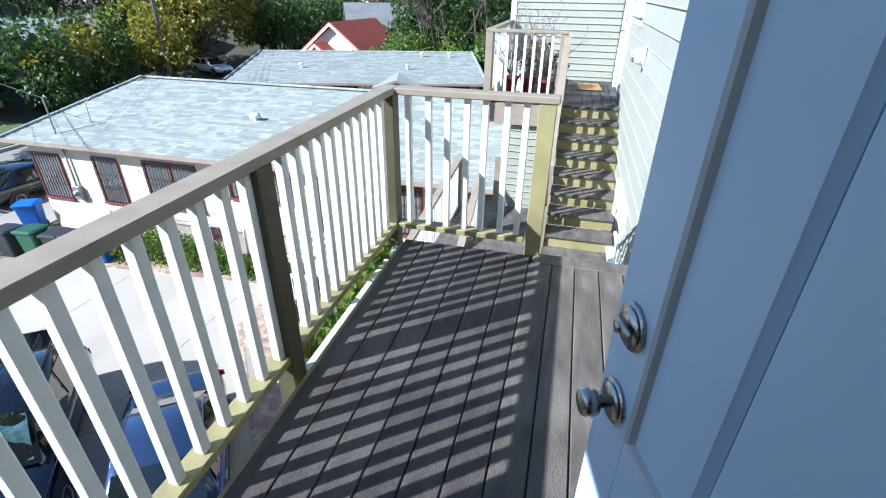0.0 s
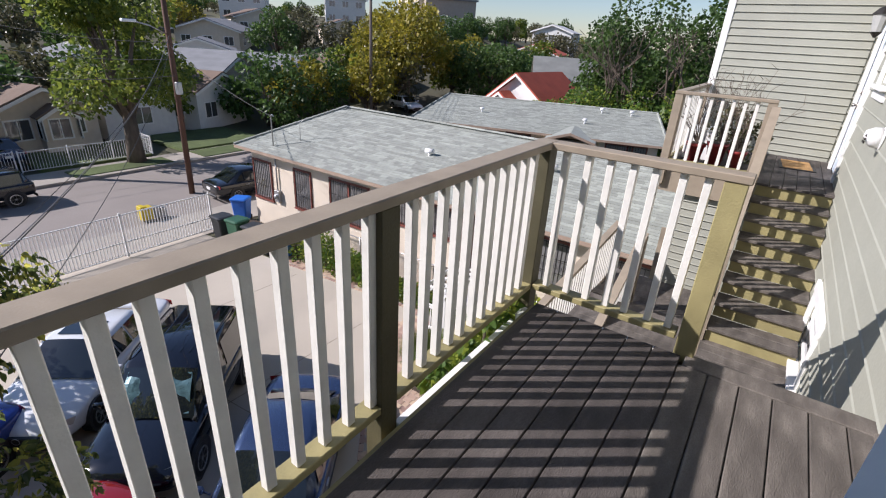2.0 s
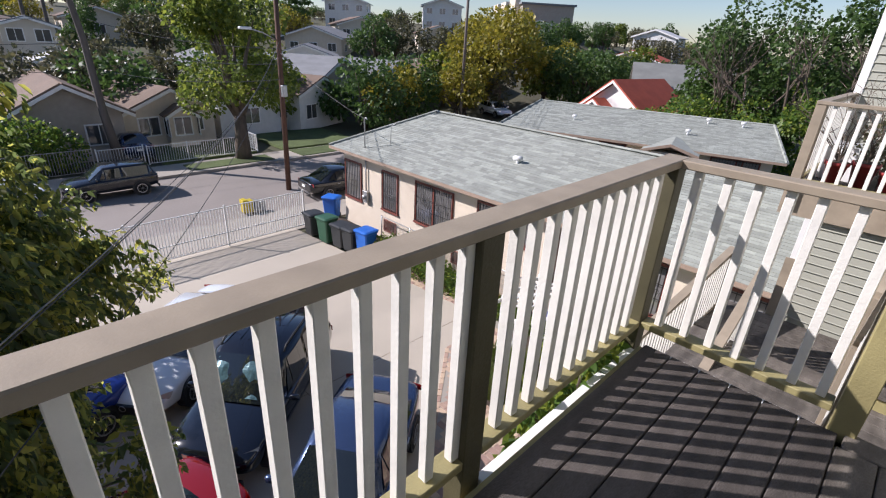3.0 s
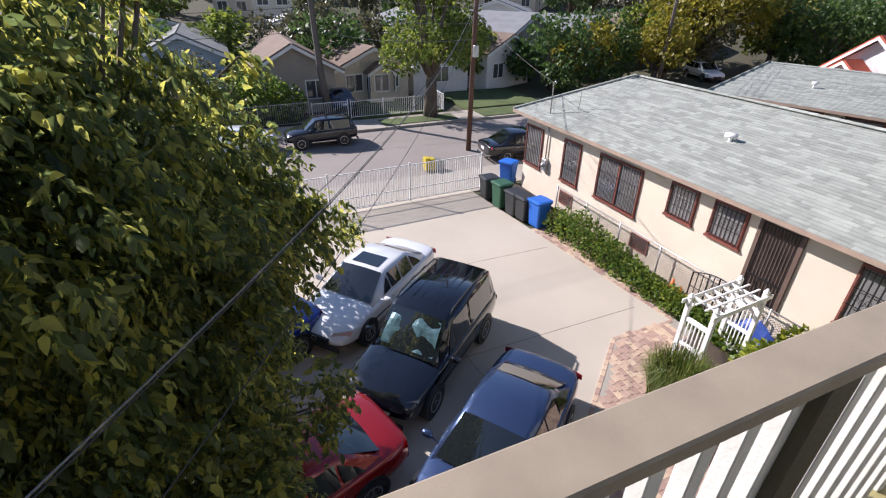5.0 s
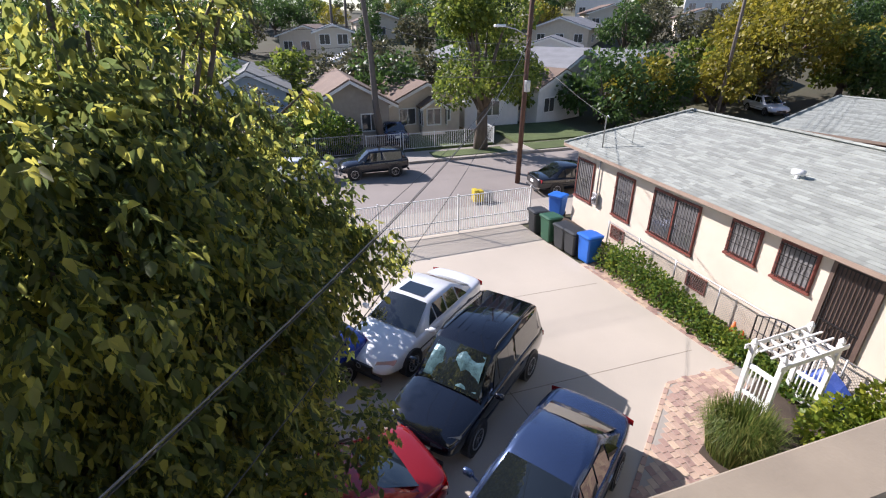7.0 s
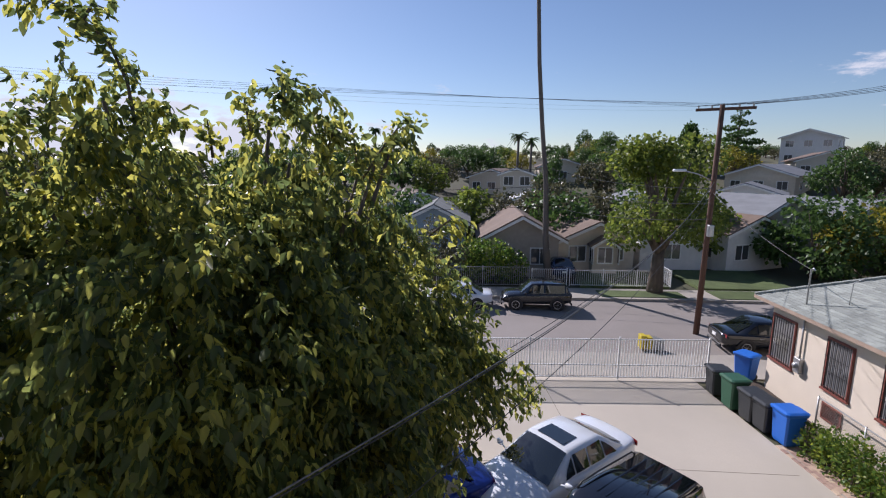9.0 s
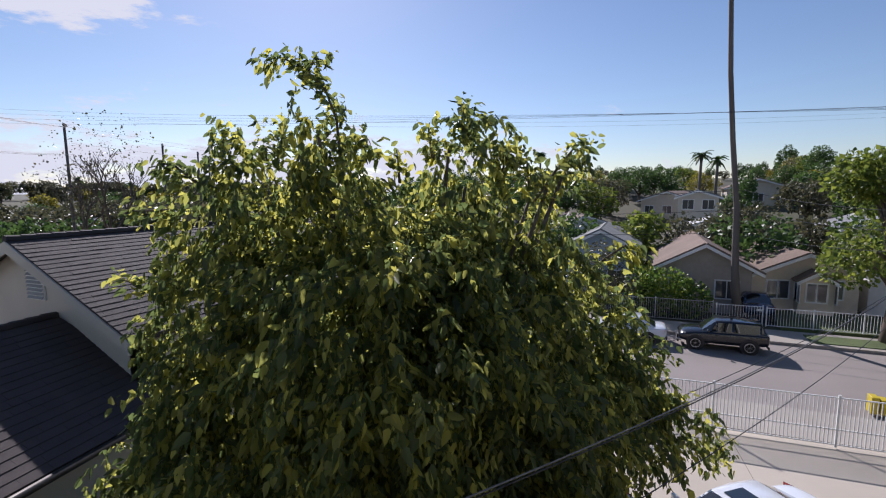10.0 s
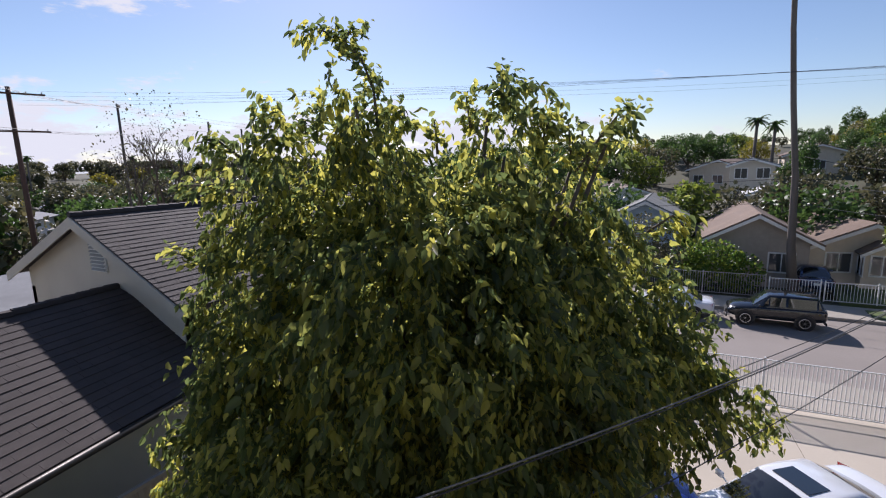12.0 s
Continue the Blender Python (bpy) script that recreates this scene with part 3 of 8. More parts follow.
def panel_door(name, label, width, height, thick, at, rz, swing=1, hardware=True):
    """A framed leaf with boarded panels. Its hinge edge is at the base point, and it reaches along its own x."""
    e = thing(name, label, "door", at, rz, kind="structure")
    t = thick / 2
    stile, rows = 0.118, ((0.20, 0.72), (0.86, height - 0.13))
    for x0, x1 in ((0.0, stile), (width - stile, width)):
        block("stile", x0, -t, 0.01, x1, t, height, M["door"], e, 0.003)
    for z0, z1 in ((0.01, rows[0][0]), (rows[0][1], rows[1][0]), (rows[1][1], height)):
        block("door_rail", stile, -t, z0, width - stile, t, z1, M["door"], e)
    n = 4
    for z0, z1 in rows:
        w = (width - 2 * stile) / n
        for k in range(n):
            bm = bmesh.new()
            x = stile + w * k
            prof = ((x + 0.001, -t + 0.019), (x + 0.013, -t + 0.008), (x + w - 0.013, -t + 0.008), (x + w - 0.001, -t + 0.019), (x + w - 0.001, t - 0.019), (x + w - 0.013, t - 0.008), (x + 0.013, t - 0.008), (x + 0.001, t - 0.019))
            ring = [[bm.verts.new((px, py, z)) for px, py in prof] for z in (z0, z1)]
            for j in range(8):
                bm.faces.new((ring[0][j], ring[0][(j + 1) % 8], ring[1][(j + 1) % 8], ring[1][j]))
            bm.faces.new(ring[0][::-1])
            bm.faces.new(ring[1])
            bmesh.ops.recalc_face_normals(bm, faces=bm.faces)
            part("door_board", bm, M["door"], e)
        for s in (-1, 1):
            bm = bmesh.new()
            rings = []
            for inset, y in ((0.0, t + 0.001), (0.004, t + 0.005), (0.012, t + 0.002), (0.02, t - 0.014)):
                rings.append([bm.verts.new((px, s * y, pz)) for px, pz in ((stile + inset, z0 + inset), (width - stile - inset, z0 + inset), (width - stile - inset, z1 - inset), (stile + inset, z1 - inset))])
            for u, v in zip(rings, rings[1:]):
                for k in range(4):
                    bm.faces.new((u[k], u[(k + 1) % 4], v[(k + 1) % 4], v[k]))
            bmesh.ops.recalc_face_normals(bm, faces=bm.faces)
            part("moulding", bm, M["door_gap"], e, "thin beige bead round the panel")
    if hardware:
        for s in (-1, 1):
            for z, kind in ((1.06, "thumb_turn"), (0.90, "door_handle")):
                bm = bmesh.new()
                x = width - 0.062
                for r, y0, y1 in ((0.040, 0.0, 0.006), (0.033, 0.006, 0.011)):
                    tube(bm, [(x, s * (thick / 2 + y0), z), (x, s * (thick / 2 + y1), z)], r, 24)
                rose = part("rosette", bm, M["nickel"], e, "brushed nickel rosette", True)
                bm = bmesh.new()
                if kind == "thumb_turn":
                    tube(bm, [(x, s * (thick / 2 + 0.011), z), (x, s * (thick / 2 + 0.03), z)], 0.009, 10)
                    box(bm, x - 0.034, s * (thick / 2 + 0.022) - 0.004, z - 0.011, x + 0.02, s * (thick / 2 + 0.022) + 0.004, z + 0.011, bevel=0.003)
                else:
                    tube(bm, [(x, s * (thick / 2 + d), z) for d in (0.011, 0.03, 0.035, 0.05, 0.062, 0.066)], [0.011, 0.012, 0.022, 0.028, 0.022, 0.008], 18)
                part(kind, bm, M["nickel"], rose, "", True)
    return e


leaf_yaw = 109.0
panel_door("door_1", "open pale blue panelled front door with nickel hardware", 0.90, 2.04, 0.045, (1.46, -2.90, 0.0), leaf_yaw)
frame1 = thing("door_frame", "white front door frame", "door frame", (0, 0, 0), kind="structure")
for x0, x1 in ((0.42, 0.52), (1.47, 1.57)):
    block("jamb", x0, SOUTH_Y - 0.16, 0.0, x1, SOUTH_Y + 0.02, 2.14, M["white"], frame1, 0.004)
block("head", 0.52, SOUTH_Y - 0.16, 2.06, 1.47, SOUTH_Y + 0.02, 2.14, M["white"], frame1, 0.004)
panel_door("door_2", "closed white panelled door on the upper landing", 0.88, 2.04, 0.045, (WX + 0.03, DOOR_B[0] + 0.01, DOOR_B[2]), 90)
frame2 = thing("door_frame", "white casing of the upper landing door", "door frame", (0, 0, 0), kind="structure")
for y0, y1 in ((DOOR_B[0] - 0.12, DOOR_B[0]), (DOOR_B[1], DOOR_B[1] + 0.12)):
    block("jamb", WX - 0.04, y0, DOOR_B[2], WX + 0.1, y1, DOOR_B[3] + 0.12, M["white"], frame2, 0.004)
block("head", WX - 0.045, DOOR_B[0], DOOR_B[3], WX + 0.1, DOOR_B[1], DOOR_B[3] + 0.12, M["white"], frame2, 0.004)

# ---- porch: boards, frame, railings ----
deck = thing("floor_porch", "grey-brown weathered board porch striped by railing shadows", "deck", kind="structure")
BOARD, PITCH = 0.137, 0.1425
dark_board = cube_mesh("deck_board", BOARD, 2.93, 0.03, M["deck"], 0.004)
sunlit_worn_board = cube_mesh("porch_board", BOARD, 2.80, 0.03, M["deck_worn"], 0.004)
# boards past the railing's shadow get the lighter tone: sun painted in, plus wear
for k in range(12):
    x = 0.058 + BOARD / 2 + PITCH * k
    if x < 0.86:
        piece("deck_board", dark_board, deck, pose(x, -1.475, -0.03))
    else:
        piece("deck_board", sunlit_worn_board, deck, pose(x, -1.50, -0.03))
block("nosing_board", 0.93, -0.095, -0.03, 1.745, 0.03, 0.002, M["deck_worn"], deck, 0.005)
block("wall_board", 1.715, -2.94, 0.001, 1.737, -0.1, 0.022, M["deck_worn"], deck)
for x0, y0, x1, y1 in ((0.06, -2.94, 0.10, -0.06), (0.06, -0.06, 0.93, -0.02), (1.68, -2.94, 1.72, -0.02), (0.90, -2.94, 0.94, -0.02)):
    block("joist", x0, y0, -0.24, x1, y1, -0.037, M["olive"], deck)
block("subfloor", 0.058, -2.90, -0.036, 1.70, -0.10, -0.031, M["bark"], deck)
block("fascia", 0.03, -2.94, -0.26, 0.055, -0.02, -0.02, M["olive"], deck)
block("edge_trim", -0.03, -1.29, -0.10, 0.022, -0.01, -0.06, M["white"], deck, 0.003)
block("edge_trim", 0.06, 0.03, -0.10, 0.86, 0.085, -0.06, M["white"], deck, 0.003)
block("fascia", 0.06, -0.017, -0.26, 0.86, -0.001, -0.033, M["olive"], deck)
for x, y in ((0.1, -0.1), (0.1, -2.8), (1.6, -0.1)):
    block("deck_post", x - 0.06, y - 0.06, BASE, x + 0.06, y + 0.06, -0.241, M["olive"], deck)

BAL = cube_mesh("baluster", 0.038, 0.038, 0.85, M["baluster"], 0.003)


def railing(name, label, x0, y0, x1, y1, posts, balusters, height=1.0, z=0.0, group="porch railings", post_mat=None):
    """A straight railing: cap, bottom rail, posts and balusters at the given distances from its start."""
    e = thing(name, label, "railing", (x0, y0, z), math.degrees(math.atan2(y1 - y0, x1 - x0)), group)
    n = math.hypot(x1 - x0, y1 - y0)
    block("cap_rail", -0.05, -0.053, height - 0.04, n + 0.05, 0.053, height, M["cap"], e, 0.005)
    cuts = sorted(posts)
    for a, b in zip(cuts, cuts[1:]):
        block("bottom_rail", a + 0.051, -0.045, 0.075, b - 0.051, 0.045, 0.112, M["olive"], e, 0.004)
    for p in posts:
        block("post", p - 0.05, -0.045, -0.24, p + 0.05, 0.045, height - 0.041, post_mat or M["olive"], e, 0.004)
    me = BAL if abs(height - 1.0) < 0.01 else cube_mesh("baluster", 0.038, 0.038, height - 0.04 - 0.113, M["baluster"], 0.003)
    for b in balusters:
        piece("baluster", me, e, pose(b, 0, 0.1125))
    return e


ys = [0.155, 0.265, 0.375, 0.485, 0.595, 0.695, 0.805, 0.905, 1.015, 1.125, 1.225]
ys += [1.462, 1.585, 1.705, 1.825, 1.945, 2.065, 2.185, 2.285, 2.40]
# posts of this long railing take the olive with shade painted in
railing("porch_railing", "olive-posted porch railing with white square balusters and taupe cap", -0.045, 0.045, -0.045, -2.57, [0.0, 1.395, 2.57], ys, post_mat=M["olive_shaded"])
railing("porch_railing", "short porch railing with white balusters ending at an olive post", 0.053, 0.045, 0.93, 0.045, [0.862], [0.027, 0.157, 0.277, 0.397, 0.507, 0.637, 0.747])
block("bottom_rail", -0.05, -0.045, 0.075, 0.80, 0.045, 0.112, M["olive"], bpy.data.objects["porch_railing.001"], 0.004)

# ---- stairs: down from the porch, up to the second door ----
stairs = thing("stairs", "olive-riser wooden stairs with worn dark treads", "stairs", kind="structure")
RISE, RUN, N = 0.16, 0.283, 8
Y_LOW, Z_LOW = 2.52, -1.23
Z_UP = Z_LOW + RISE * N
for k in range(N):
    y, z = Y_LOW + RUN * k, Z_LOW + RISE * (k + 1)
    if k < N - 1:
        for s in (0, 1):
            block("tread", 0.95, y - 0.03 + s * 0.155, z - 0.032, 1.735, y + 0.12 + s * 0.155, z, M["deck_worn"], stairs, 0.004)
    block("riser", 0.96, y, z - RISE, 1.735, y + 0.02, z - 0.033, M["olive"], stairs)
for k in range(1, 9):
    z, y = -0.1325 * k, 0.05 + 0.19 * (k - 1)
    block("tread", 0.95, y, z - 0.03, 1.735, y + 0.2, z, M["deck_worn"], stairs, 0.004)
landing = thing("floor_stair_landing", "worn brown landing between two flights of steps", "landing", kind="structure")
for k in range(8):
    block("deck_board", -0.35, 1.585 + k * 0.1425, Z_LOW - 0.03, 1.735, 1.585 + k * 0.1425 + 0.137, Z_LOW, M["deck_worn"], landing, 0.004)
upper = thing("floor_upper_landing", "weathered grey-brown board landing before the far door", "landing", kind="structure")
Y_UP = Y_LOW + RUN * (N - 1)
for k in range(14):
    x = -0.2 + 0.1425 * k
    block("deck_board", x, Y_UP - 0.03 if x > 0.9 else Y_UP + 0.05, Z_UP - 0.03, x + 0.137, FAR_Y - 0.03, Z_UP, M["deck"], upper, 0.004)
block("fascia", -0.22, Y_UP + 0.02, Z_UP - 0.34, 0.93, Y_UP + 0.045, Z_UP - 0.031, M["cap"], upper)
block("fascia", -0.245, Y_UP + 0.02, Z_UP - 0.34, -0.22, FAR_Y - 0.04, Z_UP - 0.031, M["cap"], upper)
under = tagged(block("wall_under_landing", 0.12, Y_UP + 0.12, BASE, 0.93, Y_UP + 0.22, Z_UP - 0.25, M["siding"]), "sage siding skirt under the upper landing", "wall", kind="structure")
lap_siding(under, "y", Y_UP + 0.12, 0.12, 0.93, -2.6, Z_UP - 0.35, [], 0.11)
r = railing("landing_railing", "taupe railing with white balusters on the upper landing", -0.17, Y_UP + 0.0, 0.86, Y_UP + 0.0, [0.0, 1.03], [0.13 + 0.125 * k for k in range(7)], 0.98, Z_UP, "landing railings", M["cap"])
railing("landing_railing", "side railing of the upper landing with white balusters", -0.17, Y_UP + 0.1, -0.17, FAR_Y - 0.05, [0.0, 2.1], [0.13 + 0.128 * k for k in range(15)], 0.98, Z_UP, "landing railings", M["cap"])


def stair_rail(label, a, b, spacing=0.125, height=0.86, group="stair railings"):
    """A sloping hand rail over its stringer, from base point a to base point b."""
    a, b = Vector(a), Vector(b)
    e = thing("stair_railing", label, "railing", a, 0, group)
    d = b - a
    flat = Vector((d.x, d.y, 0))
    side = Vector((-flat.y, flat.x, 0)).normalized()

    def bar(name, z0, z1, half, material):
        bm = bmesh.new()
        ring = [[bm.verts.new(p + side * s * half + Vector((0, 0, z))) for s, z in ((-1, z0), (1, z0), (1, z1), (-1, z1))] for p in (Vector(), d)]
        for k in range(4):
            bm.faces.new((ring[0][k], ring[0][(k + 1) % 4], ring[1][(k + 1) % 4], ring[1][k]))
        bm.faces.new(ring[0][::-1])
        bm.faces.new(ring[1])
        bmesh.ops.recalc_face_normals(bm, faces=bm.faces)
        part(name, bm, material, e)

    bar("hand_rail", height, height + 0.05, 0.045, M["cap"])
    bar("lower_rail", 0.08, 0.13, 0.03, M["cap"])
    bar("stringer", -0.24, 0.04, 0.02, M["cap"])
    n = int(flat.length / spacing)
    for k in range(1, n):
        p = d * (k / n)
        block("baluster", p.x - 0.017, p.y - 0.017, p.z + 0.10, p.x + 0.017, p.y + 0.017, p.z + height + 0.01, M["baluster"], e)
    for p in (Vector(), d):
        block("post", p.x - 0.045, p.y - 0.045, p.z - 0.35, p.x + 0.045, p.y + 0.045, p.z + height + 0.0, M["cap"], e)
    return e


stair_rail("taupe sloping hand rail with white balusters beside the steps", (0.905, Y_LOW, Z_LOW + 0.1), (0.905, Y_UP - 0.1, Z_UP + 0.0))
stair_rail("hand rail of the hidden steps down from the porch", (0.905, 0.2, -0.10), (0.905, 1.50, Z_LOW + 0.1))
flight = thing("stairs_lower", "taupe wooden flight below the stair landing", "stairs", kind="structure")
for k in range(8):
    y, z = 1.62 + 0.235 * k, -2.42 + 0.105 * k
    block("tread", -0.62, y, z - 0.03, -0.05, y + 0.26, z, M["deck_worn"], flight, 0.003)
    block("riser", -0.62, y, z - 0.136, -0.05, y + 0.014, z - 0.031, M["olive"], flight)
for k in range(7):
    block("deck_board", -0.95, 3.52 + 0.1425 * k, -1.66, 0.9, 3.52 + 0.1425 * k + 0.137, -1.63, M["deck_worn"], flight, 0.004)
for k in range(2):
    block("tread", -0.04, 2.78 + 0.3 * k, Z_LOW - 0.15 * (k + 1) - 0.03, 0.85, 3.08 + 0.3 * k, Z_LOW - 0.15 * (k + 1), M["deck_worn"], flight, 0.004)
stair_rail("sloping stair rail with many white balusters", (0.0, 1.5, -2.36), (0.0, 3.42, -1.48), 0.075)
stair_rail("sloping stair rail with many white balusters", (-0.66, 1.7, -2.15), (-0.5, 4.2, -1.68), 0.075)
for x, y in ((-0.9, 4.45), (0.8, 4.45), (-0.9, 3.6), (0.05, 1.5), (-0.66, 1.5)):
    block("landing_post", x - 0.05, y - 0.05, BASE, x + 0.05, y + 0.05, -1.661 if y > 3 else -2.5, M["cap"], flight)
block("wall_panel", 0.0, 4.62, BASE, 0.93, 4.64, Z_UP - 0.9, M["cap"], flight)
# added canopy, out of view, that keeps the sun off the open door
canopy = thing("door_canopy", "unseen flat canopy added to shade the front door", "canopy", kind="structure")
block("roof_slab", -0.75, -4.1, 2.52, WX, -2.62, 2.62, M["white"], canopy, 0.01)
block("fascia", -0.78, -4.1, 2.42, -0.75, -2.59, 2.64, M["white"], canopy)
block("fascia", -0.75, -2.62, 2.42, WX, -2.59, 2.64, M["white"], canopy)

# ---- car park, street and pavements ----
def slab(name, pts, z, thick, material, label, category, parent=None):
    bm = bmesh.new()
    top = [bm.verts.new((x, y, z)) for x, y in pts]
    low = [bm.verts.new((x, y, z - thick)) for x, y in pts]
    bm.faces.new(top)
    bm.faces.new(low[::-1])
    n = len(pts)
    for k in range(n):
        bm.faces.new((top[k], low[k], low[(k + 1) % n], top[(k + 1) % n]))
    bmesh.ops.recalc_face_normals(bm, faces=bm.faces)
    return tagged(part(name, bm, material, parent), label, category, kind="structure")


slab("car_park", [(-17.4, -9.6), (1.7, -9.6), (1.7, 6.2), (-6.75, 6.2), (-6.75, 7.8), (-17.4, 6.85)], LOT, 0.2, M["concrete"], "pale beige concrete car park", "car park")
for a, b in (((-17.0, 1.0), (-4.6, 2.2)), ((-11.9, -9.0), (-11.6, 7.0)), ((-7.66, -9.0), (-7.64, 7.3))):
    d = (Vector(b) - Vector(a)).normalized()
    s = Vector((-d.y, d.x)) * 0.008
    slab("trim_joint", [tuple(Vector(a) - s), tuple(Vector(b) - s), tuple(Vector(b) + s), tuple(Vector(a) + s)], LOT + 0.0025, 0.004, M["joint"], "control joint in the concrete", "joint")
slab("garden_bed", [(-17.4, 7.35), (-6.4, 8.3), (-2.0, 8.3), (-2.0, 9.2), (-17.4, 9.2)], LOT + 0.02, 0.2, M["soil"], "dark soil strip under the neighbour's fence", "soil")
slab("garden_bed", [(-4.85, 4.85), (-2.5, 4.85), (-2.5, 8.3), (-6.3, 8.3), (-5.6, 6.4)], LOT + 0.03, 0.2, M["soil"], "planted soil bed beside the arbour", "soil")
slab("road", [(-29.2, -160), (-20.2, -160), (-20.2, 160), (-29.2, 160)], ROAD + 0.02, 0.3, M["road"], "pale worn asphalt street", "road")
slab("apron", [(-20.2, -9), (-17.4, -9), (-17.4, 9.2), (-20.2, 9.2)], ROAD + 0.13, 0.3, M["walk"], "concrete driveway apron and pavement", "pavement")
slab("pavement_far", [(-31.6, -160), (-29.2, -160), (-29.2, 160), (-31.6, 160)], ROAD + 0.15, 0.3, M["walk"], "concrete pavement across the street", "pavement")
slab("pavement_near", [(-20.2, 9.2), (-17.8, 9.2), (-17.8, 160), (-20.2, 160)], ROAD + 0.14, 0.3, M["walk"], "concrete pavement before the neighbours", "pavement")
slab("kerb", [(-29.2, -160), (-29.04, -160), (-29.04, 160), (-29.2, 160)], ROAD + 0.17, 0.3, M["walk"], "concrete kerb along the far side", "kerb")
slab("verge", [(-31.0, 6.7), (-29.5, 6.7), (-29.5, 12.0), (-31.0, 12.0)], ROAD + 0.19, 0.2, M["lawn"], "grass verge round the street tree", "lawn")
slab("verge", [(-31.4, 14.0), (-29.4, 14.0), (-29.4, 20.0), (-31.4, 20.0)], ROAD + 0.19, 0.2, M["lawn"], "grass verge across the street", "lawn")
slab("lawn", [(-38, 14), (-32, 14), (-32, 20.5), (-38, 20.5)], ROAD + 0.19, 0.2, M["lawn"], "front lawn across the street", "lawn")
slab("lawn", [(-37.2, 6.0), (-32.2, 6.0), (-32.2, 12.0), (-37.2, 12.0)], ROAD + 0.17, 0.2, M["lawn"], "front lawn of the bungalow", "lawn")

# ---- neighbour house with the grey hip roof ----
NY = 9.28


def shingle_slope(name, parent, material, origin, along, up, rows, pitch, clip, tab=0.33, seed=1, lift=0.012, hero=None):
    """Courses of shingles on one slope: every tab has its own edges. clip(v) gives the run of a course at v metres up the slope.
    hero: a test on a tab's centre; those that pass are pieces of their own, the rest joined."""
    rnd = random.Random(seed)
    o, a, u = Vector(origin), Vector(along).normalized(), Vector(up).normalized()
    nrm = a.cross(u).normalized()
    if nrm.z < 0:
        nrm.negate()
    verts, faces, kept = [], [], 0
    for r in range(rows):
        v0 = r * pitch
        s0, s1 = clip(v0)
        if s1 - s0 < 0.05:
            continue
        s = s0 - rnd.random() * tab
        while s < s1:
            w = tab * rnd.choice((0.6, 0.9, 1.3, 2.2))
            x0, x1 = max(s, s0), min(s + w - 0.004, s1)
            s += w
            if x1 - x0 < 0.03:
                continue
            t = lift + rnd.random() * 0.008
            base = [o + a * x0 + u * v0, o + a * x1 + u * v0, o + a * x1 + u * (v0 + pitch * 1.02), o + a * x0 + u * (v0 + pitch * 1.02)]
            high = [base[0] + nrm * t, base[1] + nrm * t, base[2] + nrm * 0.004, base[3] + nrm * 0.004]
            k = len(verts)
            verts += [tuple(p) for p in base[:2] + high]
            faces += [(k + 2, k + 3, k + 4, k + 5), (k, k + 1, k + 3, k + 2), (k + 1, k + 4, k + 3), (k, k + 2, k + 5)]
    me = bpy.data.meshes.new(name)
    me.from_pydata(verts, [], faces)
    me.materials.append(material)
    ob = new(name, me)
    ob.parent = parent
    ob["kind"] = "stuff"
    return ob


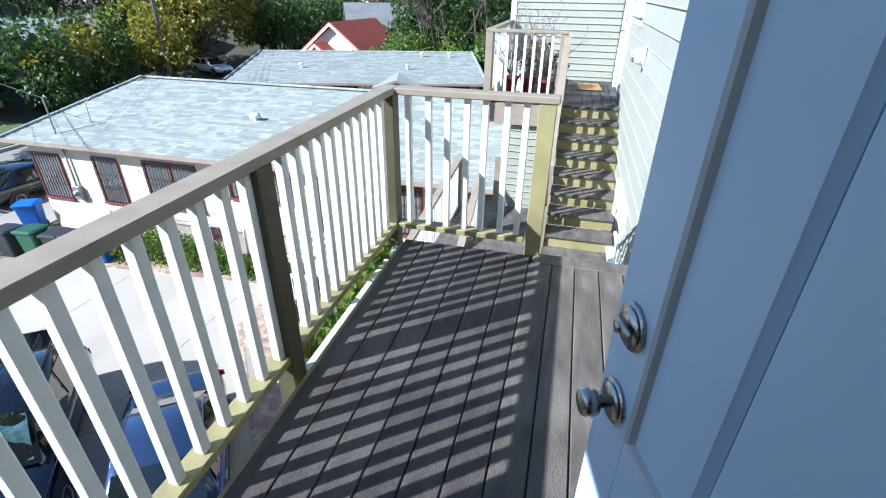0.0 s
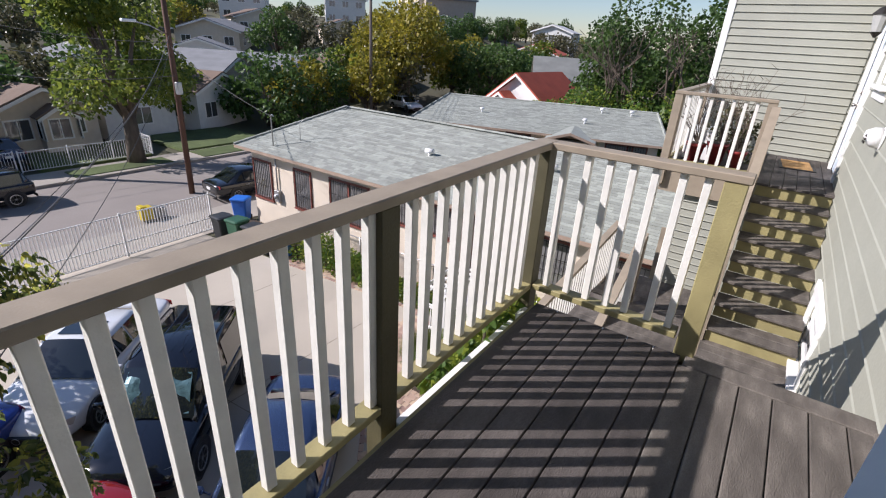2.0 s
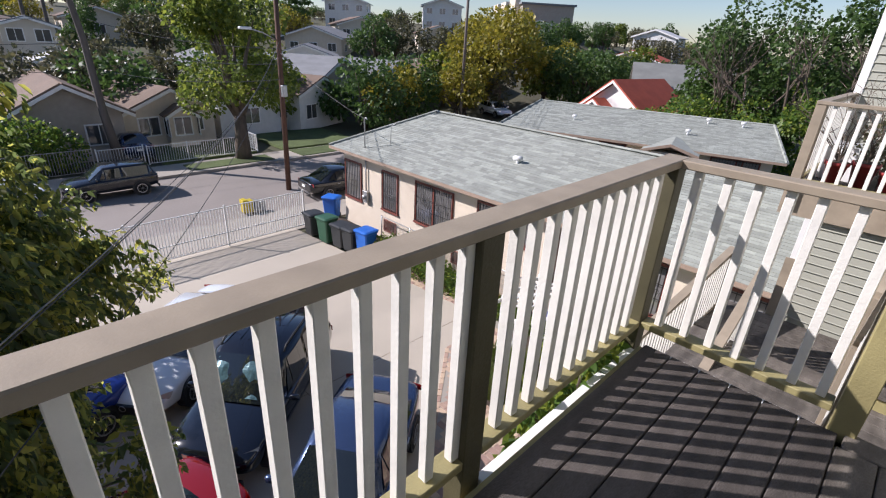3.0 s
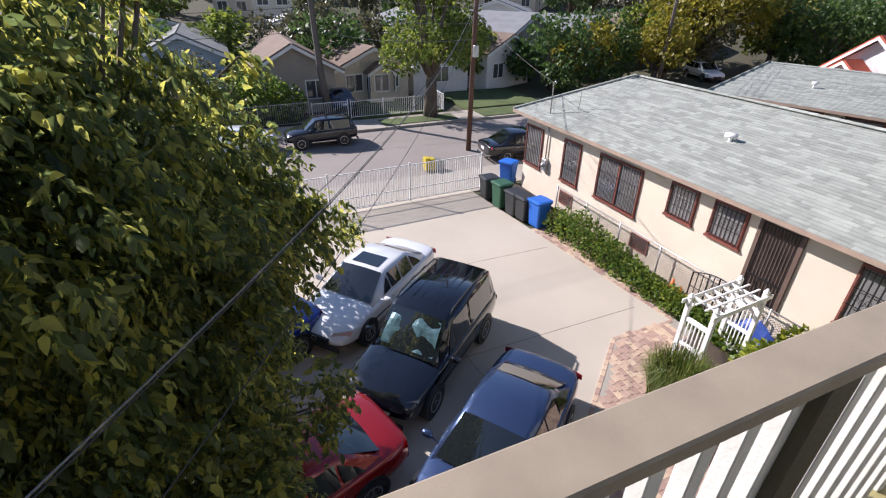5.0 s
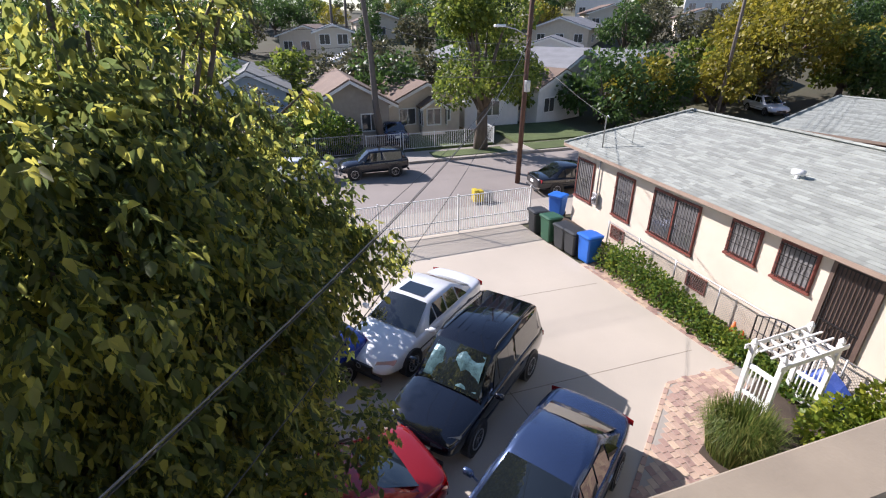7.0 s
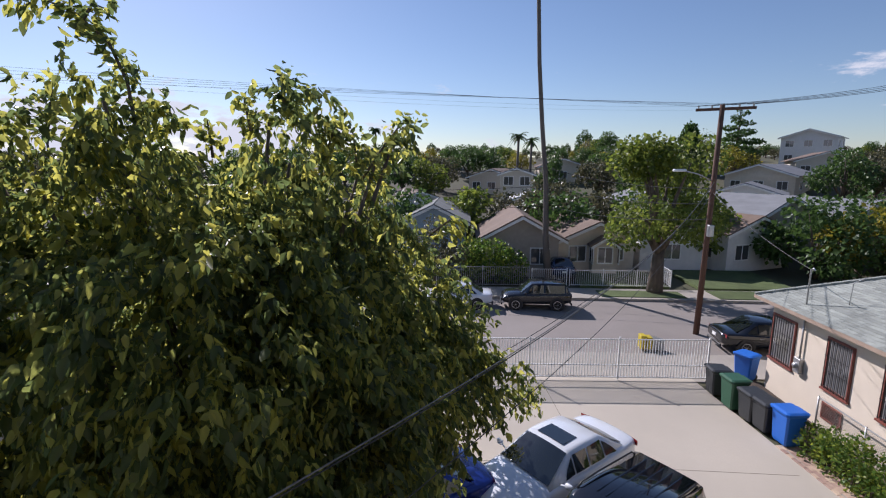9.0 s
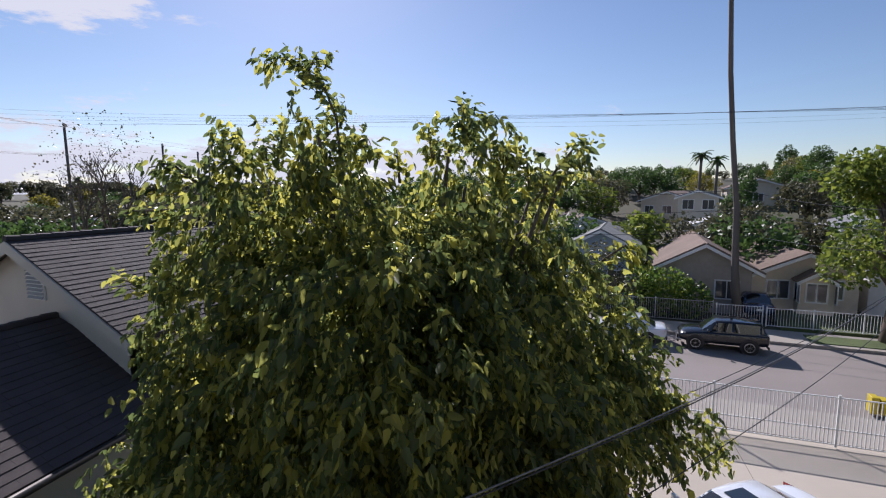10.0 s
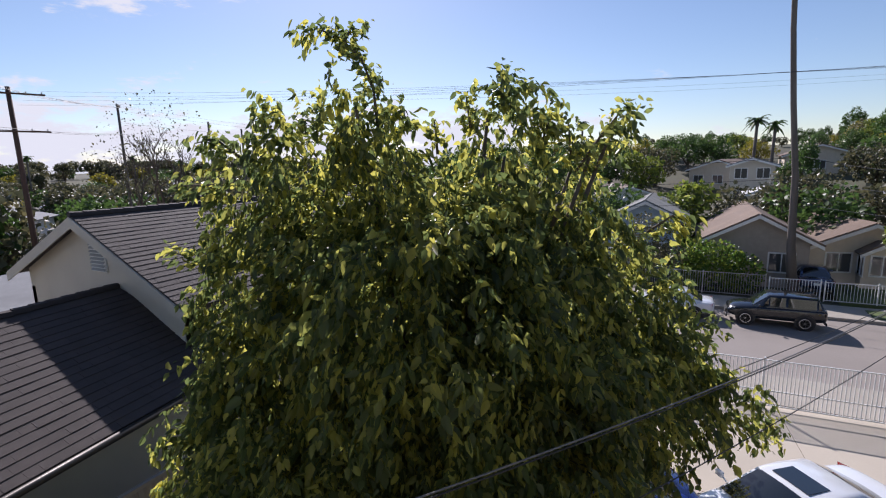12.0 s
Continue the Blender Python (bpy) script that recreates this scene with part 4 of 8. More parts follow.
def hip_house(name, label, x0, x1, y0, y1, z0, eave, ridge, over, wall_mat, roof_mat, ridge_in, pitch=0.145, fancy=True, seed=1):
    """A one-storey house with a hip roof over its walls; returns its empty."""
    e = thing(name, label, "house", (0, 0, 0))
    for bx in ((x0, y0, x1, y0 + 0.2), (x0, y1 - 0.2, x1, y1), (x0, y0 + 0.2, x0 + 0.2, y1 - 0.2), (x1 - 0.2, y0 + 0.2, x1, y1 - 0.2)):
        block("wall", bx[0], bx[1], z0, bx[2], bx[3], eave, wall_mat, e)
    X0, X1, Y0, Y1 = x0 - over, x1 + over, y0 - over, y1 + over
    ym = (Y0 + Y1) / 2
    ra, rb = Vector((X0 + ridge_in, ym, ridge)), Vector((X1 - ridge_in, ym, ridge))
    c = [Vector((X0, Y0, eave)), Vector((X1, Y0, eave)), Vector((X1, Y1, eave)), Vector((X0, Y1, eave))]
    bm = bmesh.new()
    vs = [bm.verts.new(p) for p in (*c, ra, rb)]
    for f in ((0, 1, 5, 4), (1, 2, 5), (2, 3, 4, 5), (3, 0, 4), (3, 2, 1, 0)):
        bm.faces.new([vs[k] for k in f])
    roof = part("roof", bm, roof_mat, e)
    bm = bmesh.new()
    for a, b in ((c[0], c[1]), (c[1], c[2]), (c[2], c[3]), (c[3], c[0])):
        d = (b - a).normalized()
        out = Vector((d.y, -d.x, 0)) * 0.03
        vs = [bm.verts.new(p) for p in (a, b, b + out, a + out)]
        lo = [bm.verts.new(p - Vector((0, 0, 0.11))) for p in (a, b, b + out, a + out)]
        for k in range(4):
            bm.faces.new((vs[k], lo[k], lo[(k + 1) % 4], vs[(k + 1) % 4]))
        bm.faces.new(vs)
        bm.faces.new(lo[::-1])
    bmesh.ops.recalc_face_normals(bm, faces=bm.faces)
    part("fascia", bm, M["eave_paint"], e)
    if fancy:
        n = math.hypot((Y1 - Y0) / 2, ridge - eave)
        for k, (o, a, up, ln) in enumerate(((c[0], (1, 0, 0), (0, (Y1 - Y0) / 2, ridge - eave), X1 - X0), (c[2], (-1, 0, 0), (0, -(Y1 - Y0) / 2, ridge - eave), X1 - X0))):
            shingle_slope("shingles", roof, roof_mat, o, a, up, int(n / pitch) + 1, pitch, lambda v, ln=ln, n=n: (ridge_in * v / n, ln - ridge_in * v / n), seed=seed + k)
        n2 = math.hypot(ridge_in, ridge - eave)
        for k, (o, a, up) in enumerate(((c[3], (0, -1, 0), (ridge_in, 0, ridge - eave)), (c[1], (0, 1, 0), (-ridge_in, 0, ridge - eave)))):
            ln = Y1 - Y0
            shingle_slope("shingles", roof, roof_mat, o, a, up, int(n2 / pitch) + 1, pitch, lambda v, ln=ln, n2=n2: (ln / 2 * v / n2, ln - ln / 2 * v / n2), seed=seed + 5 + k)
        bm = bmesh.new()
        for a, b in ((ra, rb), (c[0], ra), (c[3], ra), (c[1], rb), (c[2], rb)):
            m = int((b - a).length / 0.3)
            for k in range(m):
                p, q = a.lerp(b, k / m), a.lerp(b, (k + 1.02) / m)
                tube(bm, [p + Vector((0, 0, 0.012)), q + Vector((0, 0, 0.022))], 0.075, 6)
        part("ridge_cap", bm, roof_mat, roof)["kind"] = "stuff"
    return e


NX0, NX1 = -17.0, 1.0
nb = hip_house("neighbour_house", "cream stucco bungalow with grey shingle hip roof and barred windows", NX0, NX1, NY, 18.2, BASE, -3.1, -1.78, 0.45, M["stucco"], M["shingle"], 1.6, seed=3)


def barred_window(parent, x0, x1, z0, z1, panes=1, y=NY):
    """Red-brown framed window behind a black security grille, on a wall facing -y."""
    fr = bmesh.new()
    for a in ((x0 - 0.07, z0 - 0.07, x1 + 0.07, z0), (x0 - 0.07, z1, x1 + 0.07, z1 + 0.07), (x0 - 0.07, z0, x0, z1), (x1, z0, x1 + 0.07, z1)):
        box(fr, a[0], y - 0.05, a[1], a[2], y + 0.01, a[3])
    for k in range(1, panes):
        x = x0 + (x1 - x0) * k / panes
        box(fr, x - 0.05, y - 0.05, z0, x + 0.05, y + 0.01, z1)
    w = part("window", fr, M["rust_wood"], parent, "red-brown window frame with black security bars")
    block("pane", x0, y - 0.012, z0, x1, y - 0.004, z1, M["pane_curtain"], w)
    block("window_sill", x0 - 0.1, y - 0.08, z0 - 0.13, x1 + 0.1, y + 0.0, z0 - 0.071, M["rust_wood"], w)
    bars = bmesh.new()
    n = max(4, int((x1 - x0) / 0.115))
    for k in range(n + 1):
        x = x0 + (x1 - x0) * k / n
        box(bars, x - 0.008, y - 0.10, z0 - 0.03, x + 0.008, y - 0.084, z1 + 0.03)
    for z in (z0 + 0.02, z0 + (z1 - z0) * 0.36, z0 + (z1 - z0) * 0.66, z1 - 0.02):
        box(bars, x0 - 0.03, y - 0.106, z - 0.01, x1 + 0.03, y - 0.10, z + 0.01)
    for k in range(n // 2):
        cx, cz = x0 + (x1 - x0) * (2 * k + 1) / (n if n % 2 == 0 else n - 1 + 1), (z0 + z1) / 2
        tube(bars, [(cx + 0.05 * math.cos(t), y - 0.092, cz + 0.07 * math.sin(t)) for t in (2 * math.pi * j / 10 for j in range(11))], 0.006, 4, False)
    part("security_grille", bars, M["iron"], w)["kind"] = "stuff"
    return w


for x0, x1, z0, z1, p in ((-16.85, -15.75, -5.2, -3.68, 1), (-14.2, -13.3, -5.12, -3.62, 1), (-12.15, -10.25, -5.05, -3.58, 2), (-9.0, -8.15, -4.38, -3.5, 1), (-7.5, -6.62, -4.38, -3.48, 1), (-3.9, -2.7, -4.9, -3.5, 1), (-1.6, -0.4, -4.9, -3.5, 1)):
    barred_window(nb, x0, x1, z0, z1, p)
for x in (-14.1, -10.1):
    fr = bmesh.new()
    for a in ((-0.05, -0.05, 0.75, 0), (-0.05, 0.42, 0.75, 0.47), (-0.05, 0, 0, 0.42), (0.7, 0, 0.75, 0.42)):
        box(fr, x + a[0], NY - 0.04, -6.1 + a[1], x + a[2], NY + 0.005, -6.1 + a[3])
    v = part("foundation_vent", fr, M["rust_wood"], nb, "rusty framed crawl-space vent")
    block("backing", x, NY - 0.008, -6.1, x + 0.7, NY - 0.003, -5.68, M["iron"], v)
    g = bmesh.new()
    for k in range(9):
        box(g, x + 0.05 + k * 0.075, NY - 0.03, -6.1, x + 0.058 + k * 0.075, NY - 0.02, -5.68)
    for k in range(5):
        box(g, x, NY - 0.032, -6.05 + k * 0.08, x + 0.7, NY - 0.024, -6.042 + k * 0.08)
    part("lattice", g, M["rust_wood"], v)["kind"] = "stuff"
sd = part("security_door", (lambda b: (box(b, -6.25, NY - 0.06, -5.55, -6.15, NY + 0.01, -3.36), box(b, -5.22, NY - 0.06, -5.55, -5.12, NY + 0.01, -3.36), box(b, -6.25, NY - 0.06, -3.42, -5.12, NY + 0.01, -3.32), b)[-1])(bmesh.new()), M["door_brown"], nb, "dark barred security door in a brown frame")
block("backing", -6.15, NY - 0.012, -5.55, -5.22, NY - 0.004, -3.42, M["door_brown"], sd)
g = bmesh.new()
for k in range(11):
    box(g, -6.12 + k * 0.086, NY - 0.05, -5.5, -6.10 + k * 0.086, NY - 0.035, -3.44)
for z in (-5.5, -4.9, -3.46):
    box(g, -6.15, NY - 0.055, z, -5.22, NY - 0.04, z + 0.04)
for s in (-1, 1):
    tube(g, [(-5.68 + s * (0.05 + 0.16 * math.sin(t)), NY - 0.045, -5.2 + 0.3 * t / 3.1) for t in (0.31 * k for k in range(11))], 0.009, 4)
part("grille", g, M["iron"], sd)["kind"] = "stuff"
# meter box and conduit on the corner, roof vents, service mast
mb = part("meter_box", (lambda b: (box(b, -15.45, NY - 0.16, -5.2, -15.15, NY, -4.7, bevel=0.01), b)[-1])(bmesh.new()), M["galv"], nb, "grey electricity meter box")
g = bmesh.new()
tube(g, [(-15.3, NY - 0.07, -4.7), (-15.3, NY - 0.07, -3.3)], 0.03, 8)
tube(g, [(-15.3, NY - 0.08, -4.95), (-15.3, NY - 0.24, -4.95)], 0.09, 14)
part("conduit", g, M["galv"], mb, "", True)


def roof_vent(x, y, z):
    bm = bmesh.new()
    tube(bm, [(x, y, z - 0.15), (x, y, z + 0.16)], 0.055, 10)
    tube(bm, [(x - 0.16, y, z + 0.16), (x + 0.16, y, z + 0.19)], 0.09, 10)
    part("roof_vent", bm, M["white_iron"], nb, "white metal roof vent", True)


def roof_z(y, lo=8.83, hi=13.74):
    return -3.1 + 1.32 * (y - lo) / (hi - lo)


roof_vent(-9.05, 11.2, roof_z(11.2))
roof_vent(-4.6, 11.8, roof_z(11.8))
g = bmesh.new()
tube(g, [(-15.6, 9.4, -2.95), (-15.6, 9.4, -1.75), (-15.5, 9.4, -1.68), (-15.42, 9.4, -1.75)], 0.025, 6)
part("service_mast", g, M["galv"], nb, "", True)
g = bmesh.new()
tube(g, [(-14.9, 10.2, -2.85), (-14.85, 10.2, -2.0), (-14.5, 10.3, -1.75)], 0.012, 5)
part("roof_pipe", g, M["galv"], nb, "", True)
nb2 = hip_house("neighbour_house", "second bungalow with a grey shingle roof and small porch gable", -13.75, -0.45, 0.45, 11.5, BASE, -3.0, -2.1, 0.45, M["stucco"], M["shingle"], 0.4, 0.16, True, 21)
nb2.matrix_basis = pose(-3.3, 23.7, 0, 0, 0, 16)
for x in (-13.0, -10.6, -8.4, -3.0, -1.9):
    barred_window(nb2, x, x + 1.3 if x < -2.5 else x + 0.9, -4.3, -3.25, 1, 0.45)
bm = bmesh.new()
quad_sheet(bm, (-6.15, -0.75, -3.12), (-4.85, -0.75, -2.72), (-4.85, 1.6, -2.66), (-6.15, 1.6, -3.06), 0.06)
quad_sheet(bm, (-4.85, -0.75, -2.72), (-3.55, -0.75, -3.12), (-3.55, 1.6, -3.06), (-4.85, 1.6, -2.66), 0.06)
bmesh.ops.recalc_face_normals(bm, faces=bm.faces)
part("porch_roof", bm, M["shingle"], nb2)
for sx in (-1, 1):
    bm = bmesh.new()
    quad_sheet(bm, (-4.85, -0.76, -2.70), (-4.85 + sx * 1.32, -0.76, -3.11), (-4.85 + sx * 1.32, -0.76, -3.24), (-4.85, -0.76, -2.84), 0.04)
    bmesh.ops.recalc_face_normals(bm, faces=bm.faces)
    part("rake_board", bm, M["eave_paint"], nb2)
bm = bmesh.new()
box(bm, -5.9, -0.4, BASE, -3.8, 0.45, -3.2)
bmesh.ops.recalc_face_normals(bm, faces=bm.faces)
part("porch_wall", bm, M["stucco"], nb2)
for x, y in ((-10.5, 2.6), (-4.4, 2.4), (-3.6, 4.9), (-1.9, 4.9)):
    z = -3.0 + 0.9 * y / 6.0
    bm = bmesh.new()
    tube(bm, [(x, y, z - 0.05), (x, y, z + 0.22)], 0.05, 8)
    tube(bm, [(x - 0.12, y, z + 0.22), (x + 0.12, y, z + 0.25)], 0.08, 8)
    part("roof_vent", bm, M["white_iron"], nb2, "", True)

# ---- plants ----
def leaf_cloud(name, centres, normals, size, material, parent, seed=1, droop=0.6, slim=0.42, jitter=0.35, oval=False):
    """Many folded leaves, four triangles each, hanging from their centres; one joined part."""
    rng = np.random.default_rng(seed)
    c = np.asarray(centres, float)
    n = len(c)
    out = np.asarray(normals, float) + rng.normal(0, 0.55, (n, 3))
    out[:, 2] -= droop
    out /= np.linalg.norm(out, axis=1)[:, None] + 1e-9
    ref = rng.normal(0, 1, (n, 3))
    side = np.cross(out, ref)
    side /= np.linalg.norm(side, axis=1)[:, None] + 1e-9
    up = np.cross(side, out)
    s = size * (1 + jitter * rng.normal(0, 1, n)).clip(0.4, 1.9)[:, None]
    tip, mid = c + out * s, c + out * s * 0.45
    fold = up * s * 0.12
    a, b = mid + side * s * slim + fold, mid - side * s * slim + fold
    low = c + out * s * 0.05
    if oval:  # six corners: broad near the stalk, drawn out to a drooping tip
        tip = tip - np.array([0, 0, 0.12]) * s
        far, wide = c + out * s * 0.68 - np.array([0, 0, 0.03]) * s, side * s * slim
        mid = c + out * s * 0.3
        v = np.stack([low, mid + wide + fold, far + wide * 0.78 + fold, tip, far - wide * 0.78 + fold, mid - wide + fold], 1).reshape(-1, 3)
        k = np.arange(n)[:, None] * 6
        f = np.concatenate([k + np.array([t]) for t in ((0, 1, 2), (0, 2, 3), (0, 3, 4), (0, 4, 5))], 1).reshape(-1, 3)
    else:
        v = np.stack([low, a, tip, b], 1).reshape(-1, 3)
        k = np.arange(n)[:, None] * 4
        f = np.concatenate([k + np.array([[0, 1, 2]]), k + np.array([[0, 2, 3]])], 1).reshape(-1, 3)
    me = bpy.data.meshes.new(name)
    me.vertices.add(len(v))
    me.vertices.foreach_set("co", v.ravel())
    me.loops.add(f.size)
    me.loops.foreach_set("vertex_index", f.ravel().astype(np.int32))
    me.polygons.add(len(f))
    me.polygons.foreach_set("loop_start", np.arange(len(f), dtype=np.int32) * 3)
    me.polygons.foreach_set("loop_total", np.full(len(f), 3, np.int32))
    me.update(calc_edges=True)
    me.materials.append(material)
    ob = new(name, me)
    ob.parent = parent
    ob["kind"] = "stuff"
    return ob


def blob_points(blobs, count, seed, shell=0.55):
    """Points in the outer shell of a heap of ellipsoids (centre, radii), with their outward ways."""
    rng = np.random.default_rng(seed)
    vol = np.array([r[0] * r[1] + r[1] * r[2] + r[0] * r[2] for _, r in blobs])
    pick = rng.choice(len(blobs), count, p=vol / vol.sum())
    d = rng.normal(0, 1, (count, 3))
    d /= np.linalg.norm(d, axis=1)[:, None]
    rad = 1 - shell * rng.random(count) ** 1.6
    c = np.array([b[0] for b in blobs], float)[pick]
    r = np.array([b[1] for b in blobs], float)[pick]
    return c + d * r * rad[:, None], d


def tree_thing(name, label, at, height, crown, trunk_r, leaf, size, count, seed, group="", blobs=11, bare=0.35, squash=0.8, twig=True):
    """A tree: forked tapering trunk, limbs to the heart of each clump, a crown of many small leaves in uneven clumps."""
    rnd = random.Random(seed)
    e = thing(name, label, "tree", at, 0, group)
    bm = bmesh.new()
    fork = height * bare
    lean = Vector((rnd.uniform(-0.05, 0.05), rnd.uniform(-0.05, 0.05), 1))
    tube(bm, [(0, 0, -0.3), tuple(lean * fork * 0.5), tuple(lean * fork)], [trunk_r * 1.35, trunk_r, trunk_r * 0.8], 9)
    heap = []
    for k in range(blobs):
        t = 2 * math.pi * (k * 0.618 + rnd.random() * 0.15)
        h = rnd.uniform(0.0, 1.0)
        reach = crown * (0.25 + 0.55 * math.sin(math.pi * (0.15 + 0.8 * h))) * rnd.uniform(0.65, 1.1)
        r = crown * rnd.uniform(0.30, 0.48)
        c = Vector((math.cos(t) * reach, math.sin(t) * reach, fork + (height - fork) * (0.12 + 0.76 * h)))
        heap.append((tuple(c), (r, r, r * squash)))
        a = lean * fork * rnd.uniform(0.8, 1.0)
        m = a.lerp(c, 0.5) + Vector((0, 0, 0.08 * height))
        tube(bm, [tuple(a), tuple(m), tuple(c)], [trunk_r * 0.5, trunk_r * 0.28, trunk_r * 0.08], 6)
    part("trunk", bm, M["bark"], e, "", True)
    if count:
        p, d = blob_points(heap, count, seed)
        leaf_cloud("crown", p, d, size, leaf, e, seed)
    return e


# the large tree beside the porch
U, W = Vector((-0.446, 0.895, 0)), Vector((-0.88, -0.47, 0))
CROWN = Vector((-4.75, -4.75, 0))


def spot(u, z, w=0.0):
    return CROWN + U * u + W * w + Vector((0, 0, z))


big = thing("broadleaf_tree", "large glossy-leaved tree with drooping sprays beside the porch", "tree", (CROWN.x - 0.2, CROWN.y, LOT))
# clumps at depths 3.2 and 2.2: unseen, added to shade the red car
CLUMPS = [  # across, height, depth, radius, half height
    (-0.2, -1.0, 0.0, 2.3, 1.9), (-1.3, -0.4, 0.2, 1.55, 1.4), (1.2, -0.6, 0.3, 1.6, 1.5), (-2.0, 0.95, 0.2, 0.7, 0.65), (-1.4, 1.35, 0.0, 0.7, 0.65),
    (-0.65, 1.45, 0.2, 0.75, 0.75), (0.1, 0.55, 0.2, 0.9, 0.7), (0.95, 1.55, 0.1, 0.6, 0.85), (0.85, 0.9, 0.4, 0.75, 0.8), (1.7, 0.65, 0.2, 0.6, 0.7),
    (2.05, 0.6, 0.3, 0.5, 0.7), (2.1, -0.6, 0.2, 0.75, 0.9), (2.25, -1.5, 0.0, 0.9, 0.85), (3.6, -1.8, 0.1, 0.62, 0.42), (2.7, -1.65, 0.0, 0.75, 0.7), (2.1, -3.0, 0.0, 0.6, 0.7), (2.25, -3.4, -1.4, 0.42, 0.45), (-2.2, -0.1, 0.1, 0.6, 0.7),
    (-2.1, -1.5, -0.1, 0.75, 1.1), (-1.4, -2.2, -0.5, 1.7, 1.6), (0.4, -2.6, -0.7, 1.8, 1.7), (1.5, -2.4, 0.1, 1.1, 1.1), (0.4, -3.9, -0.3, 1.5, 1.1), (-1.4, -3.7, -0.3, 1.6, 1.2),
    (0.0, 0.0, -0.9, 1.5, 1.1), (0.5, -3.0, -2.2, 0.95, 0.9), (-0.4, -3.3, -2.0, 1.3, 1.0), (1.0, -1.2, -1.2, 1.1, 0.9), (-2.3, -3.0, 0.2, 0.8, 1.1), (1.9, -3.5, 0.5, 0.65, 0.7),
    (-0.8, 2.15, 0.1, 0.32, 0.55), (-1.85, 1.75, 0.1, 0.26, 0.38), (1.75, 1.4, 0.1, 0.22, 0.24), (2.02, 1.68, 0.1, 0.22, 0.2), (2.25, 1.92, 0.1, 0.18, 0.15), (1.0, -2.2, 3.2, 1.5, 1.1), (0.0, -1.3, 2.2, 1.6, 1.2), (2.8, -0.35, 0.4, 0.55, 0.55), (3.2, -1.1, 0.3, 0.62, 0.5), (-2.7, -2.2, 0.1, 0.6, 0.8), (0.75, 2.0, 0.1, 0.3, 0.4)]
TIPS = [((-0.55, 1.9), (-0.58, 2.35), (-0.7, 2.7), (-0.95, 2.95), (-1.2, 3.05), (-1.4, 2.92)), ((-0.95, 2.8), (-0.8, 3.05), (-0.7, 3.02)), ((0.9, 2.1), (0.95, 2.45), (1.05, 2.5)), ((1.8, 1.35), (2.08, 1.75), (2.3, 2.02), (2.46, 2.12)),
        ((-2.2, 1.6), (-2.5, 1.85), (-2.75, 1.8)), ((-1.3, 1.8), (-1.2, 2.2), (-1.25, 2.3)), ((0.15, 1.6), (0.12, 2.0)), ((0.55, 1.9), (0.5, 2.25)), ((1.35, 1.6), (1.5, 2.0)), ((-2.5, 1.3), (-3.0, 1.3)), ((-2.7, 0.3), (-3.2, 0.5)), ((3.4, -1.75), (3.9, -1.9), (4.4, -2.25)), ((2.9, -1.0), (3.4, -1.2), (3.75, -1.5)), ((2.7, 0.6), (3.0, 0.8), (3.2, 0.6)), ((1.75, 1.5), (1.7, 1.95))]
slim = lambda z: 0.86 if z > 0.5 else 1.0  # thinner towards the top
heap = [(tuple(spot(u, z, w)), (r * slim(z), r * slim(z), h * slim(z))) for u, z, w, r, h in CLUMPS]
rng = np.random.default_rng(5)
# twig ends in bunches, with gaps between the bunches, and a looser dark filling behind them
hearts, outs = blob_points(heap, 2350, 7, 0.34)
starts, ways = blob_points([(c, tuple(v * 0.8 for v in r)) for c, r in heap], 3600, 8, 0.7)
near_p = np.repeat(hearts, 6, 0) + rng.normal(0, 1, (len(hearts) * 6, 3)) * np.array([0.085, 0.085, 0.13])
near_d = np.repeat(outs, 6, 0) + rng.normal(0, 0.25, (len(hearts) * 6, 3))
starts, ways = np.concatenate([near_p, starts]), np.concatenate([near_d, ways])
bm = bmesh.new()
root = Vector((CROWN.x - 0.2, CROWN.y, LOT))
fork = root + Vector((0.15, 0.1, 2.2))
tube(bm, [root - Vector((0, 0, 0.3)), root + Vector((0.05, 0, 1.0)), fork], [0.26, 0.2, 0.18], 10)
for c, r in heap:
    m = fork.lerp(Vector(c), 0.55) + Vector((0, 0, 0.25))
    tube(bm, [fork, m, Vector(c)], [0.09, 0.05, 0.018], 6)
sprigs = []
for tip in TIPS:
    pts = [spot(u, z, 0.1) for u, z in tip]
    tube(bm, pts, [0.02 - 0.013 * k / max(1, len(pts) - 1) for k in range(len(pts))], 5)
    for a, b in zip(pts, pts[1:]):
        for _ in range(int((b - a).length / 0.0055)):
            sprigs.append((a.lerp(b, rng.random()) + Vector(rng.normal(0, 0.085, 3)), (b - a).normalized()))
trunk = part("trunk", bm, M["bark"], big, "", True)
trunk.matrix_parent_inverse = big.matrix_basis.inverted()
centres, heads, twigs = [], [], bmesh.new()
for p, d in zip(starts, ways):
    way = Vector(d) + Vector((0, 0, 0.25)) + Vector(rng.normal(0, 0.25, 3))
    way.normalize()
    q = Vector(p)
    for k in range(9):
        q = q + way * 0.034
        way = (way + Vector((0, 0, -0.22))).normalized()
        centres.append(tuple(q + Vector(rng.normal(0, 0.02, 3))))
        heads.append(tuple(way * 0.8 + Vector(rng.normal(0, 0.4, 3))))
for p, d in sprigs:
    centres.append(tuple(p))
    heads.append(tuple(d))
lv = leaf_cloud("leaves", centres, heads, 0.100, M["leaf"], big, 11, droop=0.8, slim=0.24, oval=True)
lv.matrix_parent_inverse = big.matrix_basis.inverted()


